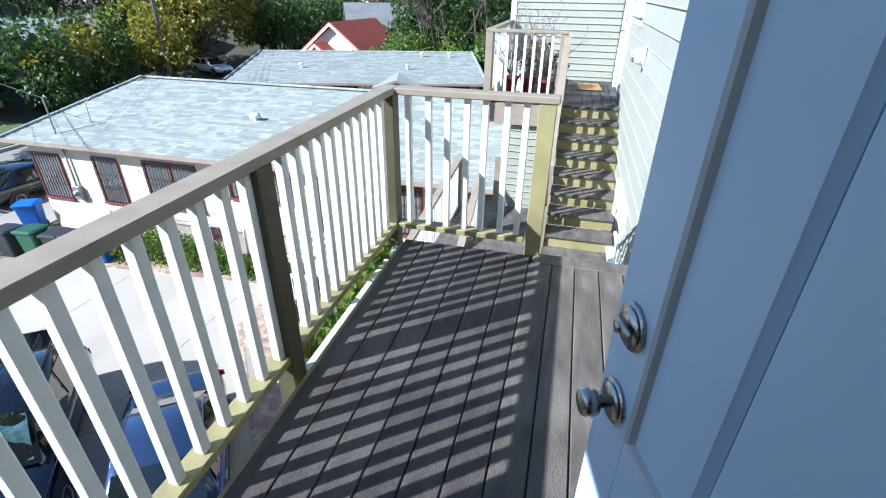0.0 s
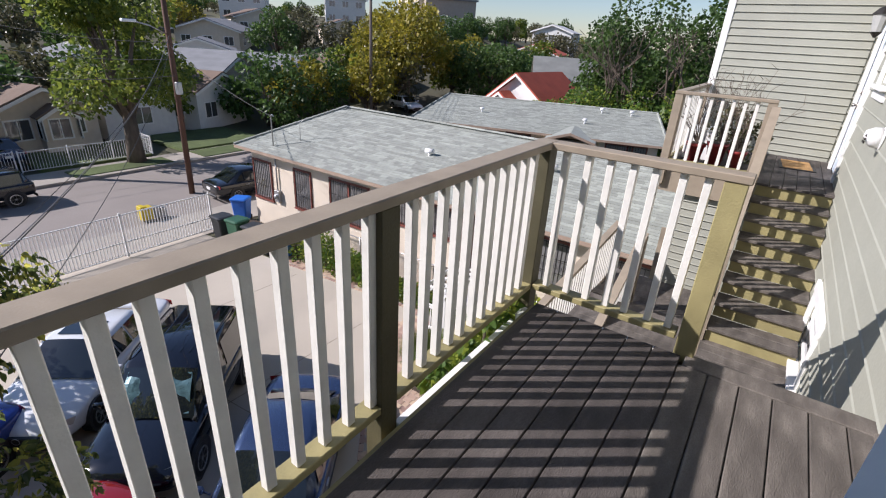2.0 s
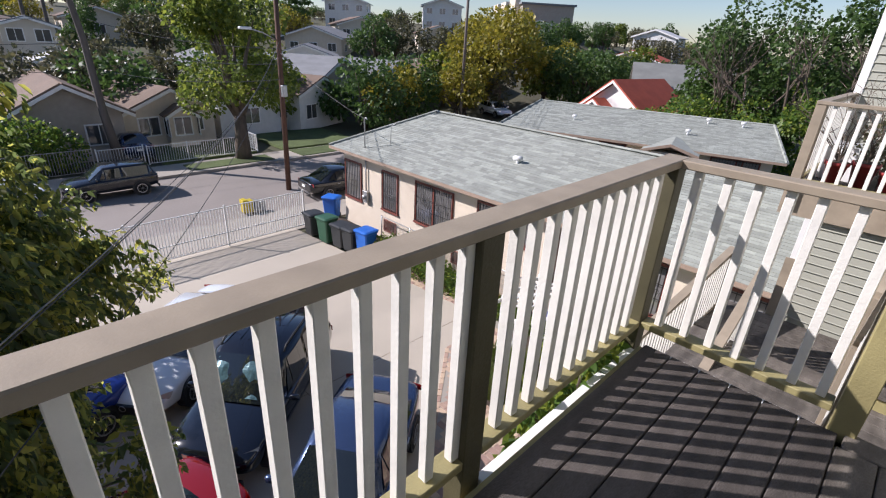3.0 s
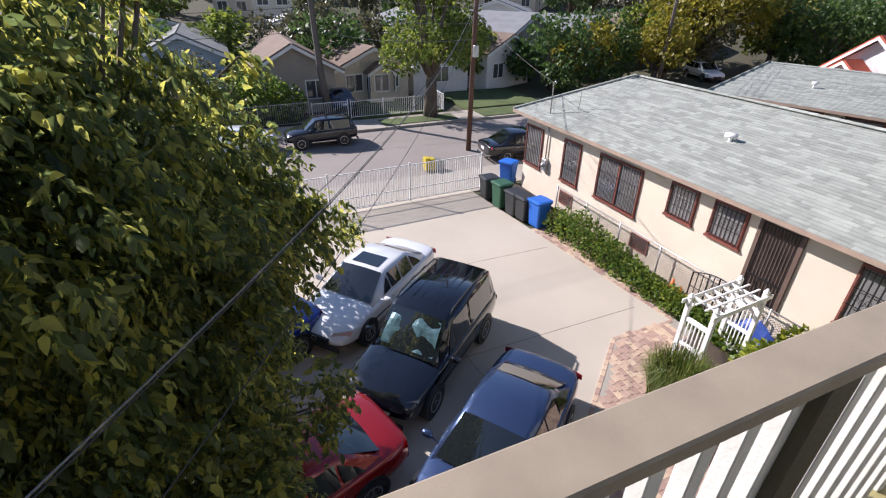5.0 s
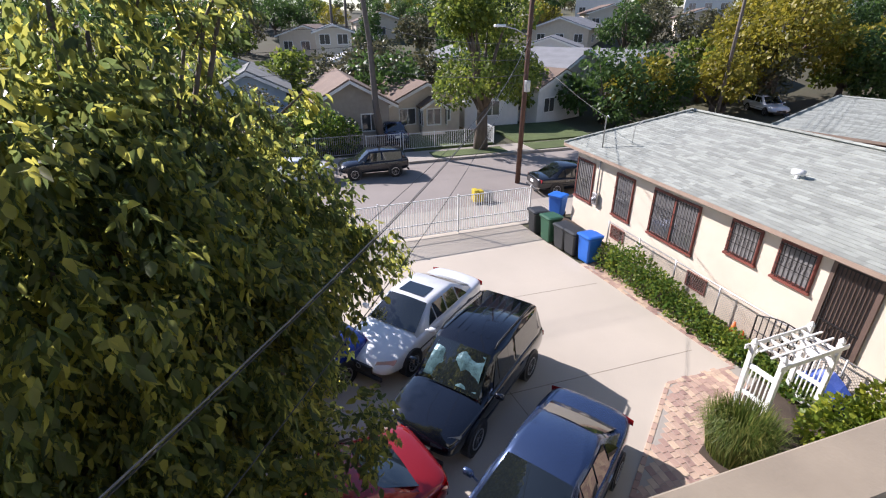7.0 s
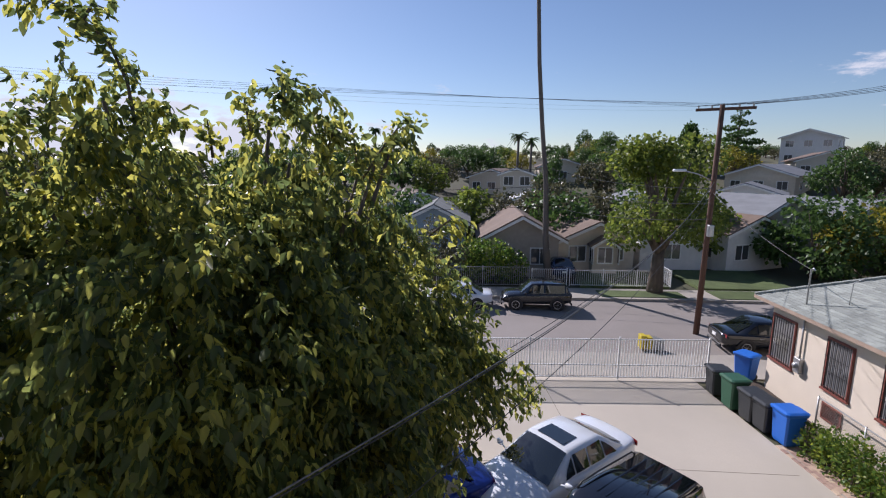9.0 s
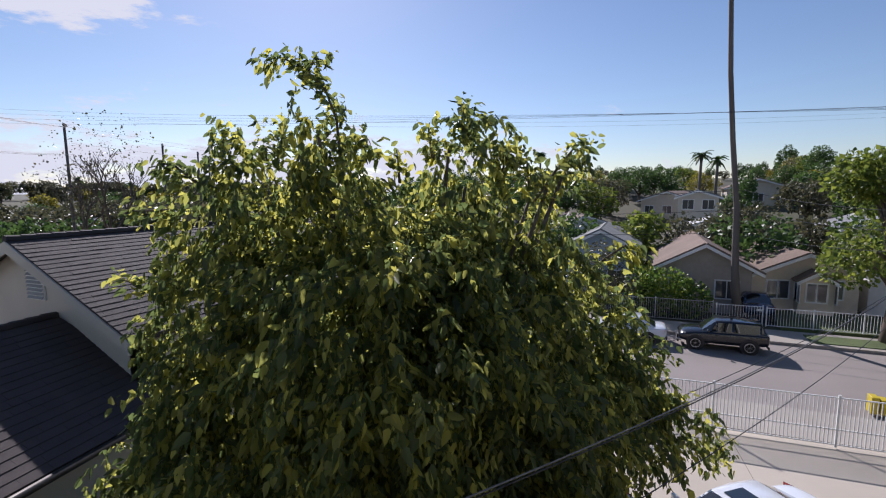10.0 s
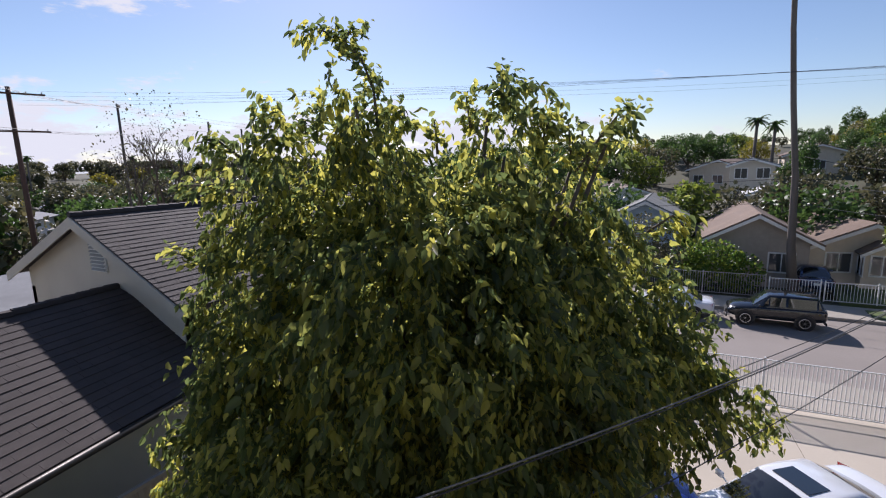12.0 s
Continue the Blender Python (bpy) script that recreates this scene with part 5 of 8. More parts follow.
def bush(name, label, at, blobs, count, leaf, size, seed, group=""):
    e = thing(name, label, "bush", at, 0, group)
    p, d = blob_points(blobs, count, seed, 0.5)
    p[:, 2] = np.maximum(p[:, 2], 0.02)
    leaf_cloud("foliage", p, d, size, leaf, e, seed, droop=0.2)
    bm = bmesh.new()
    for c, r in blobs:
        tube(bm, [(c[0] * 0.6, c[1] * 0.6, -0.03), (c[0], c[1], max(0.05, c[2]))], [0.02, 0.008], 5)
    part("stems", bm, M["bark"], e)["kind"] = "stuff"
    return e


# added tree, hidden behind the big one, to shade the white saloon
tree_thing("yard_tree", "unseen leafy tree added to shade the white saloon's bonnet", (-12.3, -3.7, LOT), 4.7, 1.75, 0.1, M["leaf"], 0.12, 5200, 17, "", 12, 0.3, 0.8)
rnd = random.Random(4)
# hedge along the neighbour's fence
for k in range(9):
    x = -12.4 + 0.66 * k
    h = (0.5, 0.62, 0.75, 0.6, 0.55, 0.42, 0.36, 0.3, 0.3)[k]
    bush("hedge_shrub", "bright green leafy shrub along the fence", (x, 7.85 + 0.035 * k, LOT + 0.02), [((0, 0, h * 0.8), (0.42, 0.38, h)), ((0.25, 0.15, h), (0.3, 0.3, h * 0.8)), ((-0.2, 0.2, h * 1.2), (0.25, 0.25, h * 0.7))], 900, M["leaf_bush"], 0.085, 30 + k, "fence shrubs")
for k in range(4):
    bush("garden_shrub", "low green vegetable plants in the bed", (-6.9 + 0.55 * k, 8.15, LOT + 0.02), [((0, 0, 0.2), (0.35, 0.28, 0.28)), ((0.2, 0.1, 0.3), (0.25, 0.25, 0.25))], 420, M["leaf_bush"], 0.10, 50 + k, "fence shrubs")
for k, (x, y, h) in enumerate(((-4.15, 7.3, 0.45), (-4.25, 8.0, 0.55), (-4.05, 8.7, 0.75), (-3.4, 8.3, 0.8), (-3.3, 7.4, 0.7), (-2.7, 8.2, 0.8), (-2.6, 7.2, 0.7), (-2.6, 5.9, 0.6))):
    bush("garden_shrub", "yellow-green broad-leaved shrub beside the arbour", (x, y, LOT + 0.03), [((0, 0, h), (0.5, 0.5, h * 0.7)), ((0.3, 0.2, h * 1.3), (0.35, 0.35, 0.35))], 800, M["leaf_garden"], 0.12, 60 + k, "arbour shrubs")
bush("climbing_vine", "leafy vine growing up through the porch edge", (-0.16, -0.45, -0.75), [((0.02, -0.25, 0.60), (0.09, 0.18, 0.12)), ((0.05, 0.1, 0.64), (0.09, 0.22, 0.13)), ((0.06, 0.33, 0.70), (0.07, 0.08, 0.14)), ((-0.08, 0.1, 0.0), (0.12, 0.35, 0.5))], 1300, M["leaf_bush"], 0.06, 77)
bm = bmesh.new()
tube(bm, [(-0.2, -0.4, LOT), (-0.2, -0.4, -3.0), (-0.16, -0.45, -0.7)], [0.03, 0.025, 0.015], 6)
vs = part("vine_stem", bm, M["bark"], bpy.data.objects["climbing_vine"])
vs.matrix_parent_inverse = bpy.data.objects["climbing_vine"].matrix_basis.inverted()

grass = thing("ornamental_grass", "tall clump of green and straw ornamental grass", "grass", (-4.62, 5.5, LOT + 0.03))
verts, faces = [], []
for k in range(2600):
    t, r = rnd.uniform(0, 6.283), 0.52 * math.sqrt(rnd.random())
    bx, by = r * math.cos(t), r * math.sin(t)
    out, h, w = rnd.uniform(0.1, 0.55) * (0.3 + r), rnd.uniform(0.7, 1.2), rnd.uniform(0.006, 0.011)
    ta = t + rnd.uniform(-0.7, 0.7)
    dx, dy = math.cos(ta), math.sin(ta)
    b = len(verts)
    for f, hh in ((0, 0.0), (0.35, 0.55), (0.75, 0.9), (1.25, 0.95 - 0.3 * rnd.random())):
        for s in (-1, 1):
            ww = w * (1 - 0.72 * f)
            verts.append((bx + dx * out * f - dy * s * ww, by + dy * out * f + dx * s * ww, h * hh))
    faces += [(b, b + 1, b + 3, b + 2), (b + 2, b + 3, b + 5, b + 4), (b + 4, b + 5, b + 7, b + 6)]
me = bpy.data.meshes.new("blades")
me.from_pydata(verts, [], faces)
me.materials.append(M["grass"])
gb = new("blades", me)
gb.parent, gb["kind"] = grass, "stuff"

# ---- vehicles ----
def loft(bm, rings, close=False):
    vs = [[bm.verts.new(p) for p in r] for r in rings]
    for a, b in zip(vs, vs[1:]):
        for k in range(len(a) - 1):
            bm.faces.new((a[k], a[k + 1], b[k + 1], b[k]))
    bm.faces.new([v for v in vs[0]][::-1])
    bm.faces.new([v for v in vs[-1]])
    return vs


def panel(quad, inset_u, inset_v, lift, steps=5, bow=0.0):
    """A curved pane laid just over a four-cornered patch."""
    q = [Vector(p) for p in quad]
    n = (q[1] - q[0]).cross(q[3] - q[0]).normalized()
    bm = bmesh.new()
    grid = []
    for i in range(steps + 1):
        row = []
        for j in range(steps + 1):
            u, v = inset_u + (1 - 2 * inset_u) * i / steps, inset_v + (1 - 2 * inset_v) * j / steps
            p = q[0].lerp(q[1], u).lerp(q[3].lerp(q[2], u), v)
            row.append(bm.verts.new(p + n * (lift + bow * math.sin(math.pi * i / steps))))
        grid.append(row)
    for i in range(steps):
        for j in range(steps):
            bm.faces.new((grid[i][j], grid[i + 1][j], grid[i + 1][j + 1], grid[i][j + 1]))
    return bm


def car(label, at, heading, colour, L=4.8, W=1.84, H=1.45, suv=False, group="", rails=False, sunroof=False, blue_shade=False):
    """A parked car along its own x, front at +x: body, cabin, panes, lamps, mirrors, wheels."""
    e = thing("car", label, "car", at, math.degrees(math.atan2(heading[1], heading[0])), group)
    w = W / 2 * 1.035
    if suv:
        st = [(-0.50, 0.80, 0.55, 0.95, 0.98), (-0.485, 0.93, 0.42, 1.00, 1.03), (-0.40, 0.99, 0.34, 1.02, 1.06), (-0.1, 1.0, 0.32, 1.0, 1.06), (0.18, 1.0, 0.32, 0.97, 1.06), (0.27, 0.98, 0.32, 0.95, 1.05), (0.40, 0.95, 0.34, 0.88, 0.98), (0.465, 0.88, 0.40, 0.78, 0.88), (0.495, 0.76, 0.48, 0.64, 0.72)]
        cab = [(-0.475, 0.86, 0.0), (-0.40, 0.78, 1.0), (-0.1, 0.80, 1.015), (0.07, 0.78, 0.985), (0.235, 0.88, 0.0)]
        belt = 1.0
    else:
        st = [(-0.50, 0.72, 0.50, 0.82, 0.86), (-0.485, 0.88, 0.36, 0.90, 0.97), (-0.40, 0.97, 0.28, 0.93, 1.01), (-0.15, 1.0, 0.25, 0.91, 0.98), (0.15, 1.0, 0.25, 0.89, 0.97), (0.25, 0.99, 0.25, 0.86, 0.95), (0.39, 0.94, 0.28, 0.76, 0.85), (0.465, 0.84, 0.33, 0.62, 0.71), (0.498, 0.66, 0.40, 0.50, 0.56)]
        cab = [(-0.385, 0.84, 0.0), (-0.185, 0.66, 0.97), (-0.06, 0.70, 1.0), (0.05, 0.68, 0.975), (0.235, 0.88, 0.0)]
        belt = 0.91
    rings = []
    for x, ww, zb, zs, zt in st:
        half = [(0.90 * ww * w, zb), (0.985 * ww * w, zb + 0.12), (ww * w, 0.5 * (zb + zs)), (0.985 * ww * w, zs - 0.06), (0.92 * ww * w, zs), (0.55 * ww * w, zt - 0.015)]
        rings.append([(x * L, y, z) for y, z in half] + [(x * L, 0, zt)] + [(x * L, -y, z) for y, z in half[::-1]])
    bm = bmesh.new()
    vs = loft(bm, rings)
    for a, b in zip(vs, vs[1:]):
        bm.faces.new((a[0], b[0], b[-1], a[-1]))
    bmesh.ops.recalc_face_normals(bm, faces=bm.faces)
    body = part("body", bm, colour, e, "", True)
    sub = body.modifiers.new("round", "SUBSURF")
    sub.levels = sub.render_levels = 2
    # cabin
    crings = []
    for x, ww, k in cab:
        top = belt + (H - belt) * k
        if k == 0.0:
            crings.append([(x * L, s * ww * w * f, belt - 0.05 + 0.02 * (1 - abs(s * f))) for s, f in ((1, 1.0), (1, 0.99), (1, 0.7), (1, 0.0), (-1, 0.7), (-1, 0.99), (-1, 1.0))])
        else:
            crings.append([(x * L, 0.915 * w, belt - 0.04), (x * L, ww * w, top - 0.05), (x * L, ww * w * 0.82, top - 0.012), (x * L, 0, top), (x * L, -ww * w * 0.82, top - 0.012), (x * L, -ww * w, top - 0.05), (x * L, -0.915 * w, belt - 0.04)])
    bm = bmesh.new()
    loft(bm, crings)
    bmesh.ops.recalc_face_normals(bm, faces=bm.faces)
    cabin = part("cabin", bm, colour, e, "", True)
    c0, c1, c2, c3, c4 = crings
    top = lambda r: (Vector(r[1]), Vector(r[5]))
    ff = (Vector(c4[0]) + Vector((0, 0, 0.03)), Vector(c4[6]) + Vector((0, 0, 0.03)))
    fl, fr_ = top(c3)
    part("windscreen", panel((ff[1], ff[0], fl, fr_), 0.045, 0.06, 0.022, 6, 0.045), M["car_glass"], e, "dark tinted windscreen", True)
    rl, rr = top(c1)
    bl, br = Vector(c0[0]) + Vector((0, 0, 0.03)), Vector(c0[6]) + Vector((0, 0, 0.03))
    part("rear_window", panel((bl, br, rr, rl), 0.07, 0.07, 0.02, 6, 0.04), M["car_glass"], e, "", True)
    for s in (0, 1):
        y = 1 if s == 0 else -1
        pts = lambda r: (Vector(r[0 if s == 0 else 6]) + Vector((0, 0, 0.03)), Vector(r[1 if s == 0 else 5]))
        mids = [pts(c1), pts(c2), pts(c3)]
        front_low = Vector((c4[0][0] - 0.10 * L, y * 0.915 * w, belt - 0.01))
        segs = [(mids[1], mids[2]), (mids[0], mids[1])]
        for a, b in segs:
            q = (a[0], b[0], b[1], a[1]) if s == 1 else (b[0], a[0], a[1], b[1])
            part("side_window", panel(q, 0.05, 0.10, 0.014, 3, 0.01), M["car_glass"], e, "", True)
        q = (mids[2][0], front_low, front_low.lerp(mids[2][1], 0.45), mids[2][1]) if s == 1 else (front_low, mids[2][0], mids[2][1], front_low.lerp(mids[2][1], 0.45))
        part("side_window", panel(q, 0.05, 0.12, 0.014, 3), M["car_glass"], e, "", True)
        rear_low = Vector((c0[0][0] + (0.03 if suv else 0.09) * L, y * 0.9 * w, belt - 0.01))
        q = (rear_low, mids[0][0], mids[0][1], rear_low.lerp(mids[0][1], 0.7 if suv else 0.4)) if s == 1 else (mids[0][0], rear_low, rear_low.lerp(mids[0][1], 0.7 if suv else 0.4), mids[0][1])
        part("side_window", panel(q, 0.06, 0.14, 0.012, 3), M["car_glass"], e, "", True)
        bm = bmesh.new()
        box(bm, -0.33 * L, y * (w * 0.998) - 0.006, 0.56, 0.25 * L, y * (w * 0.998) + 0.006, 0.60, bevel=0.003)
        part("side_moulding", bm, M["trim_black"], e)
        for f in (0.10, -0.13):
            bm = bmesh.new()
            box(bm, f * L - 0.22, y * w * 0.985 - 0.012, belt - 0.16, f * L - 0.04, y * w * 0.985 + 0.016, belt - 0.135, bevel=0.004)
            part("door_handle", bm, M["rim"] if not suv else colour, e)
        bm = bmesh.new()
        tube(bm, [(0.17 * L, y * (w * 0.93), belt + 0.03), (0.165 * L, y * (w + 0.09), belt + 0.07)], 0.02, 6)
        box(bm, 0.155 * L, y * (w + 0.05) - 0.0, belt + 0.02, 0.155 * L + 0.11, y * (w + 0.05) + y * 0.20, belt + 0.16, bevel=0.03)
        bmesh.ops.recalc_face_normals(bm, faces=bm.faces)
        part("wing_mirror", bm, colour, e, "", True)
        q = [(0.475 * L, y * 0.42 * w, 0.58 if not suv else 0.66), (0.425 * L, y * 0.86 * w, 0.62 if not suv else 0.70), (0.405 * L, y * 0.90 * w, 0.75 if not suv else 0.86), (0.462 * L, y * 0.46 * w, 0.70 if not suv else 0.80)]
        q = q if y > 0 else [q[1], q[0], q[3], q[2]]
        part("headlight", panel(q, 0.0, 0.0, 0.03, 4, 0.02), M["lamp_glass"], e, "clear headlamp", True)
        q = [(-0.49 * L, y * 0.45 * w, 0.72), (-0.465 * L, y * 0.93 * w, 0.74), (-0.462 * L, y * 0.93 * w, 0.90), (-0.488 * L, y * 0.5 * w, 0.88)]
        q = q if y < 0 else [q[1], q[0], q[3], q[2]]
        part("tail_light", panel(q, 0.0, 0.0, 0.025, 3), M["red_glass"], e, "red tail lamp", True)
    bm = bmesh.new()
    box(bm, 0.486 * L, -0.42 * w, 0.42, 0.502 * L, 0.42 * w, 0.60, bevel=0.01)
    g = part("grille", bm, M["trim_black"], e)
    bm = bmesh.new()
    tube(bm, [(0.5025 * L, 0.07 * math.cos(t), 0.53 + 0.07 * math.sin(t)) for t in (2 * math.pi * k / 14 for k in range(15))], 0.008, 5, False)
    part("badge", bm, M["rim"], g, "plain chrome ring")
    for sgn in (1, -1):
        bm = bmesh.new()
        box(bm, sgn * 0.495 * L - 0.04, -0.72 * w, 0.27, sgn * 0.495 * L + 0.03, 0.72 * w, 0.40, bevel=0.02)
        part("bumper_trim", bm, M["trim_black"], e)
    bm = bmesh.new()
    box(bm, -0.503 * L, -0.16, 0.60, -0.497 * L, 0.16, 0.74)
    part("number_plate", bm, M["white"], e)
    if rails:
        for y in (1, -1):
            bm = bmesh.new()
            z = H - 0.005
            tube(bm, [(-0.38 * L, y * 0.72 * w, z - 0.04), (-0.35 * L, y * 0.72 * w, z + 0.05), (-0.1 * L, y * 0.72 * w, z + 0.07), (0.02 * L, y * 0.72 * w, z + 0.05), (0.045 * L, y * 0.72 * w, z - 0.04)], 0.02, 6)
            part("roof_rail", bm, M["trim_black"], e, "", True)
        for k in range(5):
            bm = bmesh.new()
            y = (-0.4 + 0.2 * k) * w
            box(bm, -0.37 * L, y - 0.012, H - 0.01, 0.0, y + 0.012, H + 0.012, bevel=0.004)
            part("roof_rib", bm, colour, e)
    if sunroof:
        bm = bmesh.new()
        box(bm, -0.07 * L, -0.42 * w, H - 0.01, 0.04 * L, 0.42 * w, H + 0.006, bevel=0.004)
        part("sunroof", bm, M["car_glass"], e)
    if blue_shade:
        bm = panel((ff[1], ff[0], fl, fr_), 0.10, 0.14, 0.05, 14)
        n = (ff[0] - ff[1]).cross(fr_ - ff[1]).normalized()
        for v in bm.verts:
            v.co += n * 0.05 * noise.noise(v.co * 4.0)
        part("sun_shade", bm, M["foil"], e, "crumpled pale blue sunshade at the windscreen")
    # wheels
    R = 0.36 if suv else 0.33
    wheel = None
    for fx in (-0.285, 0.300):
        for y in (1, -1):
            bm = bmesh.new()
            rr_ = [(0.55 * R, 0.0), (0.9 * R, 0.0), (R, -0.03), (R, -0.19), (0.9 * R, -0.22), (0.55 * R, -0.22)]
            rings = [[(r * math.cos(t), y * d, r * math.sin(t)) for t in (2 * math.pi * k / 24 for k in range(25))] for r, d in rr_]
            for a, b in zip(rings, rings[1:]):
                va, vb = [bm.verts.new(p) for p in a], [bm.verts.new(p) for p in b]
                for k in range(24):
                    bm.faces.new((va[k], va[k + 1], vb[k + 1], vb[k]))
            bmesh.ops.remove_doubles(bm, verts=bm.verts, dist=0.0005)
            bmesh.ops.recalc_face_normals(bm, faces=bm.faces)
            tyre = part("wheel", bm, M["tyre"], e, "", True)
            tyre.matrix_basis = pose(fx * L, y * (w + 0.012), R)
            bm = bmesh.new()
            tube(bm, [(0, -y * 0.03, 0), (0, -y * 0.16, 0)], [0.60 * R, 0.60 * R], 20)
            part("rim_well", bm, M["trim_black"], tyre)
            bm = bmesh.new()
            tube(bm, [(0, -y * 0.005, 0), (0, -y * 0.04, 0)], 0.13 * R, 10)
            for k in range(7):
                t = 2 * math.pi * k / 7
                c, s = math.cos(t), math.sin(t)
                m = Matrix(((c, 0, -s, 0), (0, 1, 0, 0), (s, 0, c, 0), (0, 0, 0, 1)))
                box(bm, 0.08 * R, -y * 0.028, -0.075 * R, 0.62 * R, -y * 0.008, 0.075 * R, m)
            tube(bm, [(0.61 * R * math.cos(t), -y * 0.015, 0.61 * R * math.sin(t)) for t in (2 * math.pi * k / 24 for k in range(25))], 0.025, 5, False)
            bmesh.ops.recalc_face_normals(bm, faces=bm.faces)
            part("rim", bm, M["rim"], tyre)
            bm = bmesh.new()
            tube(bm, [(fx * L, y * (w + 0.004), R + 0.02), (fx * L, y * (w * 0.8), R + 0.02)], R * 1.16, 24)
            part("wheel_arch", bm, M["trim_black"], e)
    return e


M["foil"] = mat("pale_blue_foil", (0.10, 0.19, 0.21), 0.3, metal=0.3, vary=0.3, fine=30, coarse=12, bump=0.3)
BLACK, NAVY = paint("black_car_paint", (0.004, 0.005, 0.009), 0.1, 0.0), paint("slate_blue_car_paint", (0.045, 0.075, 0.16), 0.25, 0.6)
WHITE, RED = paint("white_car_paint", (0.72, 0.74, 0.76), 0.25, 0.0), paint("red_car_paint", (0.29, 0.008, 0.01))
BLUE, DARK = paint("deep_blue_car_paint", (0.01, 0.03, 0.22)), paint("charcoal_car_paint", (0.010, 0.011, 0.014))
car("black boxy SUV with roof rails parked on concrete", (-7.93, 0.98, LOT), (0.632, -0.776), BLACK, 4.65, 1.85, 1.80, True, "cars in the car park", True, False, True)
car("white saloon with dark sunroof parked beside the black SUV", (-10.75, 0.38, LOT), (0.64, -0.77), WHITE, 4.85, 1.86, 1.45, False, "cars in the car park", False, True)
car("slate blue saloon parked below the porch", (-4.72, 1.12, LOT), (0.585, -0.81), NAVY, 4.75, 1.82, 1.47, False, "cars in the car park")
car("glossy red saloon parked under the tree", (-5.3, -2.85, LOT), (0.30, -0.954), RED, 4.6, 1.8, 1.42, False, "cars in the car park")
car("deep blue car half hidden under the tree", (-9.3, -3.4, LOT), (0.5, -0.866), BLUE, 4.5, 1.78, 1.42, False, "cars in the car park")
car("dark compact SUV parked across the street", (-27.5, 2.2, ROAD + 0.02), (0.0, -1.0), DARK, 4.1, 1.76, 1.58, True, "cars on the street")
car("white saloon parked across the street", (-27.4, -2.5, ROAD + 0.02), (0.0, -1.0), WHITE, 4.3, 1.76, 1.42, False, "cars on the street")
car("charcoal saloon parked before the neighbour's house", (-21.4, 12.0, ROAD + 0.02), (0.05, 1.0), DARK, 4.7, 1.82, 1.47, False, "cars on the street")
car("blue car in the bungalow's drive", (-35.6, 5.2, ROAD + 0.16), (-1.0, 0.05), NAVY, 4.3, 1.78, 1.45, False, "cars on the street")
car("blue saloon parked further up the street", (-27.6, 22.5, ROAD + 0.02), (0.0, -1.0), NAVY, 4.6, 1.8, 1.45, False, "cars on the street")
car("white pickup-like car parked far up the street", (-34.5, 41.0, ROAD + 0.3), (0.9, -0.3), WHITE, 4.8, 1.85, 1.6, True, "cars on the street")
car("blue saloon parked far up the street", (-28.0, 39.0, ROAD + 0.3), (0.5, 0.8), NAVY, 4.6, 1.8, 1.45, False, "cars on the street")

# ---- gate, bins, fences, arbour ----
GATE_A, GATE_B = Vector((-16.75, -6.2)), Vector((-17.27, 7.3))


def iron_fence(name, label, a, b, z, height, panels, material, spacing=0.12, thick=0.016, low_panel=0.0, group=""):
    """Welded picket panels between square posts."""
    a, b = Vector(a), Vector(b)
    n = (b - a).length
    e = thing(name, label, "fence", (a.x, a.y, z), math.degrees(math.atan2((b - a).y, (b - a).x)), group)
    pk = cube_mesh("picket", thick, thick, height - 0.14, material)
    for k in range(panels + 1):
        x = n * k / panels
        block("post", x - 0.03, -0.03, 0.0, x + 0.03, 0.03, height + 0.06, material, e)
        if k < panels:
            x1 = n * (k + 1) / panels
            for lo in (0.06, height - 0.05) + ((low_panel,) if low_panel else ()):
                block("rail", x + 0.03, -0.018, lo, x1 - 0.03, 0.018, lo + 0.035, material, e)
            m = int((x1 - x) / spacing)
            for j in range(1, m):
                piece("picket", pk, e, pose(x + (x1 - x) * j / m, 0, 0.09))
    return e


iron_fence("sliding_gate", "white iron picket gate across the drive", GATE_A, GATE_B, LOT + 0.04, 1.62, 4, M["white_iron"], 0.105, 0.024, 0.55)
slab("trim_gate_track", [(-17.2, -6.2), (-17.12, -6.2), (-17.5, 7.35), (-17.58, 7.35)], LOT + 0.045, 0.06, M["walk"], "steel gate track on a concrete strip", "track")
iron_fence("street_fence", "white picket fence before the bungalow", (-32.2, 5.2), (-32.3, 12.1), ROAD + 0.15, 1.15, 3, M["white_iron"], 0.14, 0.02, 0, "street fences")
iron_fence("street_fence", "white picket fence before the bungalow", (-32.1, 2.6), (-32.2, 5.0), ROAD + 0.15, 1.2, 1, M["white_iron"], 0.14, 0.02, 0, "street fences")
iron_fence("street_fence", "grey iron fence before the brown house", (-31.8, -4.0), (-32.0, 2.4), ROAD + 0.15, 1.35, 2, M["galv"], 0.13, 0.02, 0, "street fences")
iron_fence("street_fence", "white picket return fence beside the street tree", (-32.3, 12.1), (-36.0, 12.3), ROAD + 0.15, 1.15, 2, M["white_iron"], 0.14, 0.02, 0, "street fences")


